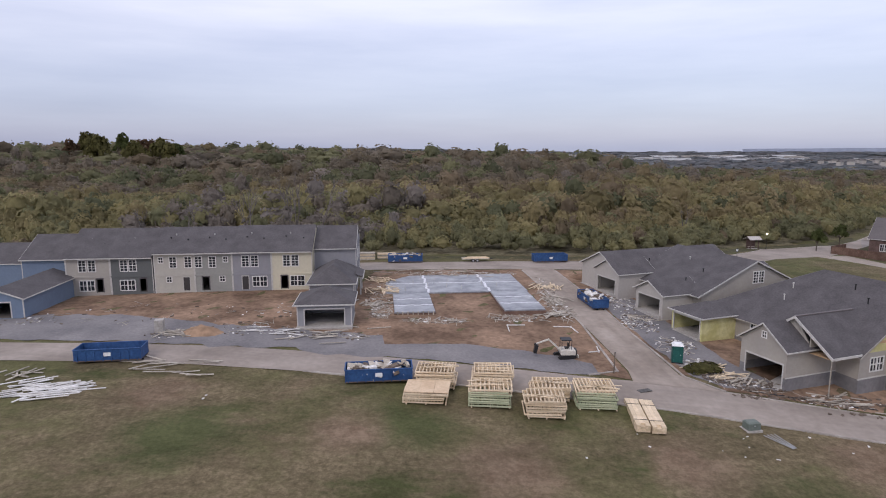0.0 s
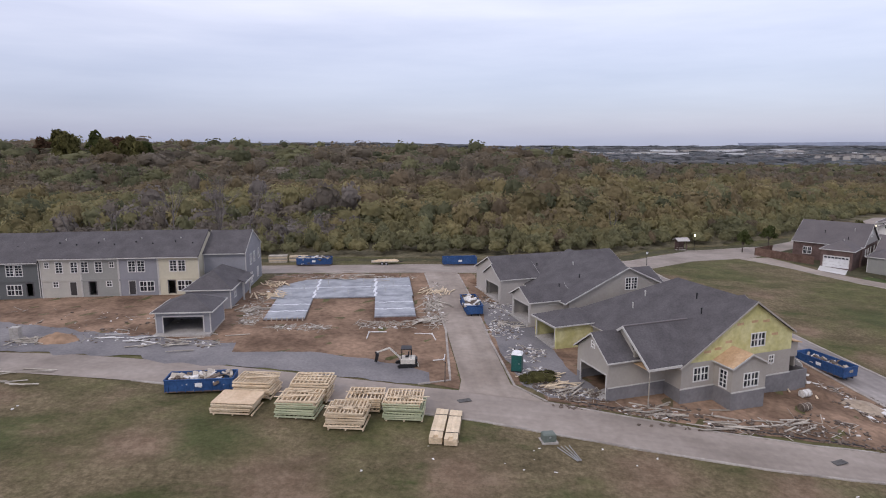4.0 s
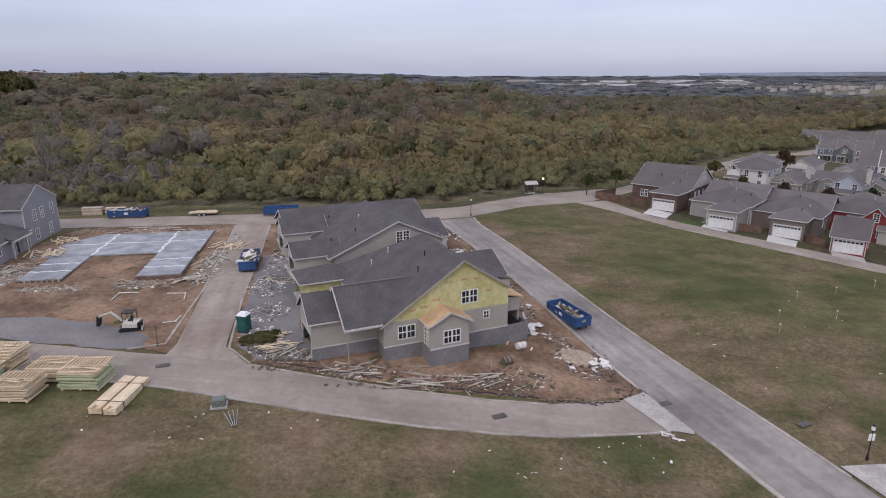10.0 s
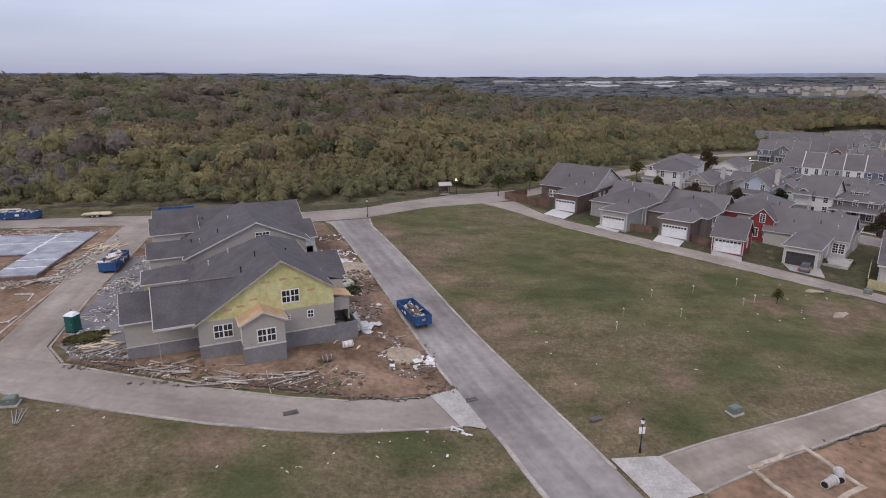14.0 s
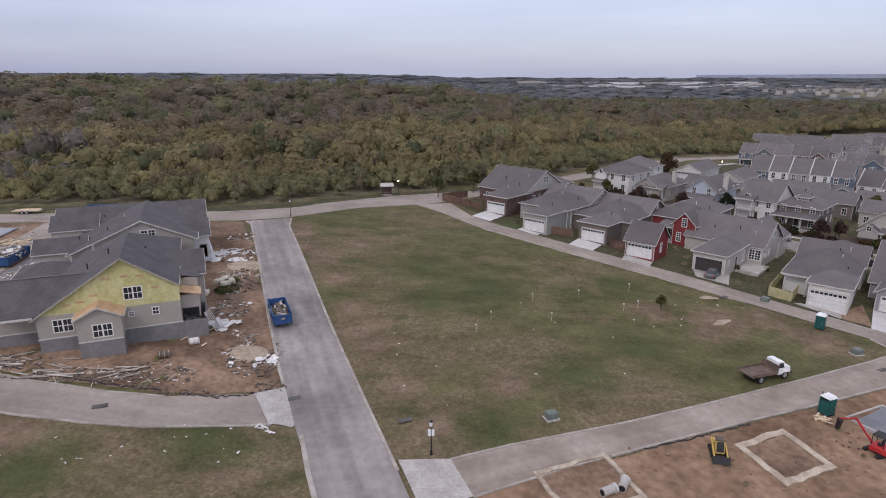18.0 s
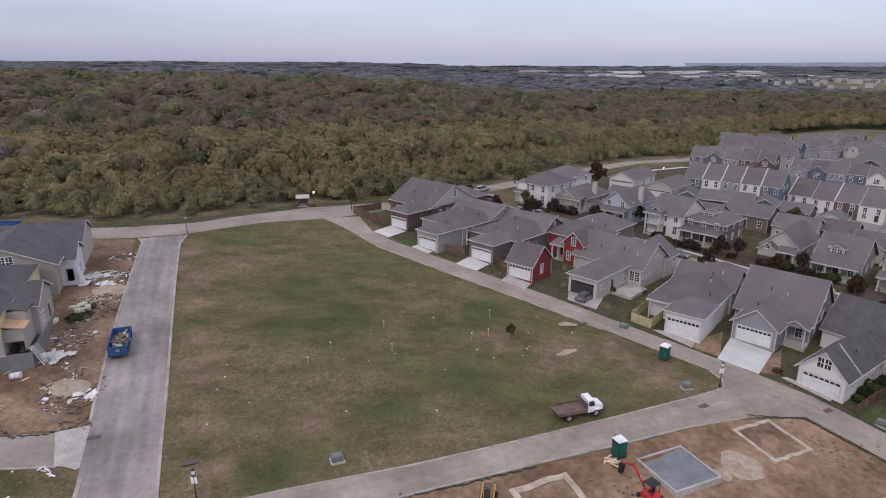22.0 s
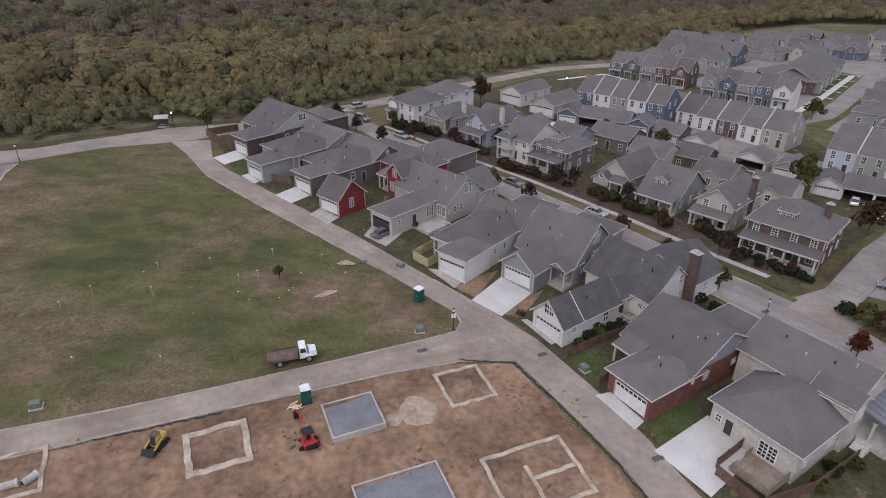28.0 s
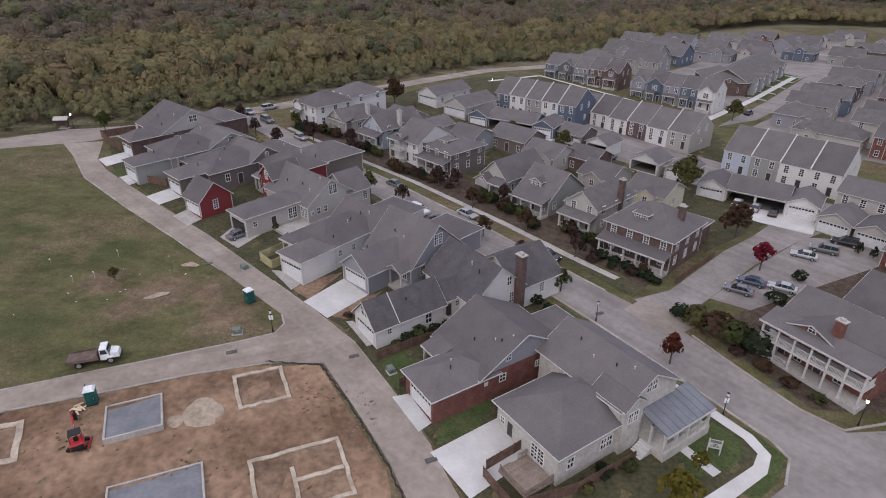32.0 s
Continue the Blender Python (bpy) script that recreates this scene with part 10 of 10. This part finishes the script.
# ---- garden trees and shrubs ----
SG1 = "street trees"
for tx, ty, th, tr, lf, lab in ((120.2, 157.5, 4.4, 1.4, "maroon_leaves", "maroon"), (126.4, 147.6, 4.2, 1.3, "maroon_leaves", "maroon"), (133.2, 141.4, 4.2, 1.4, "maroon_leaves", "dark maroon"), (141.0, 146.6, 4.6, 1.6, "maroon_leaves", "maroon"), (152, 136.4, 4.4, 1.5, "maroon_leaves", "maroon"),
                                (158.2, 114.4, 5.4, 1.5, "olive_leaves", "olive green"), (165.0, 111.6, 4.2, 1.3, "maroon_leaves", "maroon"), (172.4, 121.4, 4.4, 1.6, "maroon_leaves", "maroon"), (179.3, 111.4, 4.2, 1.5, "rust_leaves", "rust-brown"), (180.6, 99.4, 4.0, 1.3, "rust_leaves", "rust-brown"),
                                (186.6, 91.0, 3.6, 1.3, "maroon_leaves", "dark"), (192.0, 81.4, 4.0, 1.4, "green_leaves", "dark green"), (204.2, 64.2, 4.6, 1.6, "russet_leaves", "rust-red"), (189.0, 101.6, 4.2, 1.5, "rust_leaves", "rust-brown"), (196.6, 92.6, 4.2, 1.5, "maroon_leaves", "maroon"),
                                (228.8, 89.6, 5.2, 2.0, "scarlet_leaves", "bright scarlet"), (226.2, 120.4, 9.4, 3.3, "olive_leaves", "yellow-green"), (229.8, 102.0, 6.8, 2.9, "rust_leaves", "rust-brown"), (159.8, 178.0, 8.6, 2.8, "rust_leaves", "russet"), (151, 180, 5, 2.0, "olive_leaves", "olive green"),
                                (90.0, 145.6, 5.2, 1.7, "green_leaves", "green"), (99.2, 151.4, 5.4, 1.8, "green_leaves", "green"), (114.6, 158.6, 4.6, 1.5, "rust_leaves", "rust-brown"), (197.2, 41.2, 4.8, 2.2, "yellow_leaves", "yellow-green"), (201.6, 46.2, 3.0, 0.9, "yellow_leaves", "thin yellow"), (268, 190, 6.5, 2.6, "olive_leaves", "olive green"), (205.4, 150.4, 5.0, 2.0, "olive_leaves", "olive green"),
                                (176, 120.6, 4.4, 1.5, "maroon_leaves", "maroon"), (185.9, 113.6, 4.2, 1.5, "maroon_leaves", "dark maroon"), (162.1, 143.5, 4.6, 1.7, "dark_evergreen", "dark green"), (150.9, 143.8, 4.4, 1.5, "maroon_leaves", "maroon"), (134.9, 155.4, 4.2, 1.5, "olive_leaves", "olive green"), (170.4, 137.7, 4.4, 1.6, "dark_evergreen", "dark green"),
                                (121.6, 79.6, 2.2, 0.8, "olive_leaves", "spindly olive"), (136.5, 174, 5.0, 2.2, "olive_leaves", "olive green"), (180, 154, 4.5, 1.7, "olive_leaves", "olive green"), (193, 160, 4.0, 1.6, "olive_leaves", "olive green")):
    tree(tx, ty, th * 1.15, tr * 1.08, lf, "small " + lab + " tree beside the street" if th < 5 else lab + " autumn tree among the houses", quads=420 if th < 6 else 800, size=0.13 if th < 6 else 0.10, group=SG1)
for sx, sy, sh, sr, lf in ((209.4, 75.2, 2.2, 1.5, "dark_evergreen"), (211.0, 72.6, 3.6, 2.1, "olive_leaves"), (212.9, 70.6, 4.4, 2.5, "rust_leaves"), (215.0, 68.4, 4.2, 2.4, "green_leaves"), (217.2, 66.6, 4.0, 2.2, "dark_evergreen"), (214.6, 66.4, 1.4, 1.2, "maroon_leaves"), (216.6, 63.2, 1.6, 1.4, "rust_leaves"), (218.8, 60.0, 1.4, 1.2, "rust_leaves"), (221.2, 57.0, 1.3, 1.1, "green_leaves"),
                           (226.6, 79.0, 2.4, 1.7, "dark_evergreen"), (234.0, 86.4, 2.0, 1.3, "dark_evergreen"), (203.4, 91.4, 1.2, 1.1, "dark_evergreen"), (205.0, 89.4, 1.3, 1.2, "dark_evergreen"), (207.0, 86.8, 1.5, 1.3, "dark_evergreen"), (208.8, 84.8, 1.2, 1.1, "dark_evergreen"), (200.4, 93.4, 1.2, 1.0, "maroon_leaves"),
                           (166.0, 66.4, 1.0, 0.9, "green_leaves"), (167.6, 67.6, 1.5, 1.2, "dark_evergreen"), (169.4, 68.6, 1.7, 1.4, "green_leaves"), (171.6, 69.8, 1.4, 1.2, "dark_evergreen"), (173.6, 71.4, 1.2, 1.0, "dark_evergreen"), (185.6, 79.6, 1.7, 1.1, "dark_evergreen"), (187.6, 77.6, 1.7, 1.1, "dark_evergreen"), (189.0, 75.6, 1.4, 1.0, "dark_evergreen"),
                           (158.6, 72.6, 0.9, 0.7, "rust_leaves"), (142.0, 98.6, 1.3, 0.9, "olive_leaves"), (148.0, 99.0, 0.8, 0.8, "green_leaves"), (190.5, 45.6, 1.1, 1.2, "dark_evergreen"), (193.5, 46.2, 1.2, 1.2, "green_leaves"), (188.0, 43.6, 1.0, 1.1, "olive_leaves"), (197.5, 53.0, 0.9, 0.9, "rust_leaves"), (200.0, 56.6, 0.8, 0.9, "green_leaves"), (202.0, 58.8, 1.0, 0.8, "dark_evergreen"),
                           (29.2, 65.2, 0.55, 1.9, "olive_leaves"), (28.0, 64.4, 0.4, 1.4, "olive_leaves"), (57.5, 80.8, 0.32, 2.0, "green_leaves"), (56.8, 83.6, 0.28, 1.8, "green_leaves")):
    shrub(sx, sy, sh, sr, lf, {"dark_evergreen": "dark evergreen", "maroon_leaves": "maroon-leaved", "rust_leaves": "rust-leaved", "green_leaves": "green", "olive_leaves": "olive-green"}[lf] + " shrub in a planted bed" if sx > 100 else "low weedy shrub on the site", "garden shrubs")
q = random.Random(12)
for k in range(84):
    i = k % 9
    hx, hy = ((136, 157), (144, 154), (153, 144), (162, 133.5), (170, 127.5), (181, 118), (188, 110.6), (197, 102.4), (203, 92))[i]
    c, s = math.cos(radians(-47)), math.sin(radians(-47))
    u, v = q.uniform(-2.5, 8.5), q.uniform(-2.6, 0.6)
    lf = q.choice(("maroon_leaves", "dark_evergreen", "rust_leaves", "green_leaves", "dark_evergreen"))
    shrub(hx + c * u - s * v, hy + s * u + c * v, q.uniform(0.8, 2.6), q.uniform(0.7, 1.6), lf, {"dark_evergreen": "dark evergreen", "maroon_leaves": "maroon-leaved", "rust_leaves": "rust-leaved", "green_leaves": "green"}[lf] + " shrub before a porch", "porch shrubs")
for k, (ex, ey) in enumerate(((250.6, 96.2), (252.2, 94.4), (253.6, 92.8), (226.8, 67.6))):
    tree(ex, ey, 2.6, 0.7, "dark_evergreen", "small dark conical evergreen beside the car court", trunk=0.12, quads=140, size=0.2, group="small evergreens")

# torn black silt fence left along the kerb
for label, pts in (("torn black silt fence lying along the kerb", ((44.5, 56.2), (48, 55.6), (52, 54.9), (56, 54.5), (59, 54.3))), ("torn black silt fence at the street corner", ((60.5, 54.2), (63.5, 54.3), (66.5, 55.0), (69.2, 56.8), (70.0, 59.5))), ("torn black silt fence beside the garage", ((31.5, 59.9), (35, 58.9), (39, 57.9), (43, 56.8))), ("black silt fence slumped along the graded lot", ((149, 62.0), (156.2, 61.8), (161.2, 54.3), (166.0, 46.2), (171.5, 34.5))), ("black silt fence remnants beside the alley", ((108, 47.2), (114, 49.2), (121, 51.6)))):
    q = random.Random(int(pts[0][0]))
    v, f = [], []
    for i in range(len(pts) - 1):
        steps = max(10, int(math.hypot(pts[i + 1][0] - pts[i][0], pts[i + 1][1] - pts[i][1]) / 0.4))
        for k in range(steps):
            a = k / steps
            px = pts[i][0] + (pts[i + 1][0] - pts[i][0]) * a + q.uniform(-0.14, 0.14)
            py = pts[i][1] + (pts[i + 1][1] - pts[i][1]) * a + q.uniform(-0.14, 0.14)
            zz, hh = g(px, py) + 0.02, q.uniform(0.05, 0.15)
            v += [(px, py, zz), (px + 0.03, py + 0.08, zz + hh), (px + 0.1, py + 0.3, zz + hh * 0.4)]
    n = len(v) // 3
    for i in range(n - 1):
        for k in range(2):
            f.append((3 * i + k, 3 * i + 3 + k, 3 * i + 4 + k, 3 * i + 1 + k))
    mb = Mb()
    mb.v, mb.f = v, f
    tagged(part("silt_fence", mb, plain("black_fabric", (0.035, 0.032, 0.032), 0.8)), label, "silt fence", "silt fences")

# dark evergreens standing above the thicket
for ex, ey in ((228.0, 505.0), (283.0, 621.0), (421.0, 1020.0), (411.0, 914.0), (442.0, 830.0), (435.0, 758.0), (377.0, 573.0), (411.0, 561.0), (522.0, 1108.0), (444.0, 680.0)):
    tree(ex, ey, 13.0, 4.2, "dark_evergreen", "tall dark evergreen standing above the thicket", trunk=0.15, quads=420, size=0.12, group="evergreens in the woods")

# taller trees on the crest of the hill
q = random.Random(31)
for k in range(11):
    hy = 345 + q.uniform(-20, 25)
    hx = -hy * q.uniform(0.42, 0.60)
    tree(hx, hy, q.uniform(17, 22), q.uniform(5.5, 7.5), q.choice(("olive_leaves", "rust_leaves", "green_leaves")), "tall tree rising above the crest of the wooded hill", trunk=0.2, quads=700, size=0.13, group="trees on the crest")

# short lengths of concrete pipe by the footing
for px, py, pa in ((102.6, 41.2, 25), (104.2, 42.0, 60)):
    t = thing("concrete_pipe", at(px, py, pa), "short grey concrete pipe lying beside the footing", "pipe", "concrete pipes")
    part("barrel", Mb().tube((-0.7, 0, 0.42), (0.7, 0, 0.42), 0.4, n=16), CONCRETE_D, t)
    part("collar", Mb().tube((0.62, 0, 0.42), (0.82, 0, 0.42), 0.47, n=16), CONCRETE, t)
    part("bore", Mb().tube((-0.72, 0, 0.42), (-0.69, 0, 0.42), 0.3, n=16), BLACK, t)
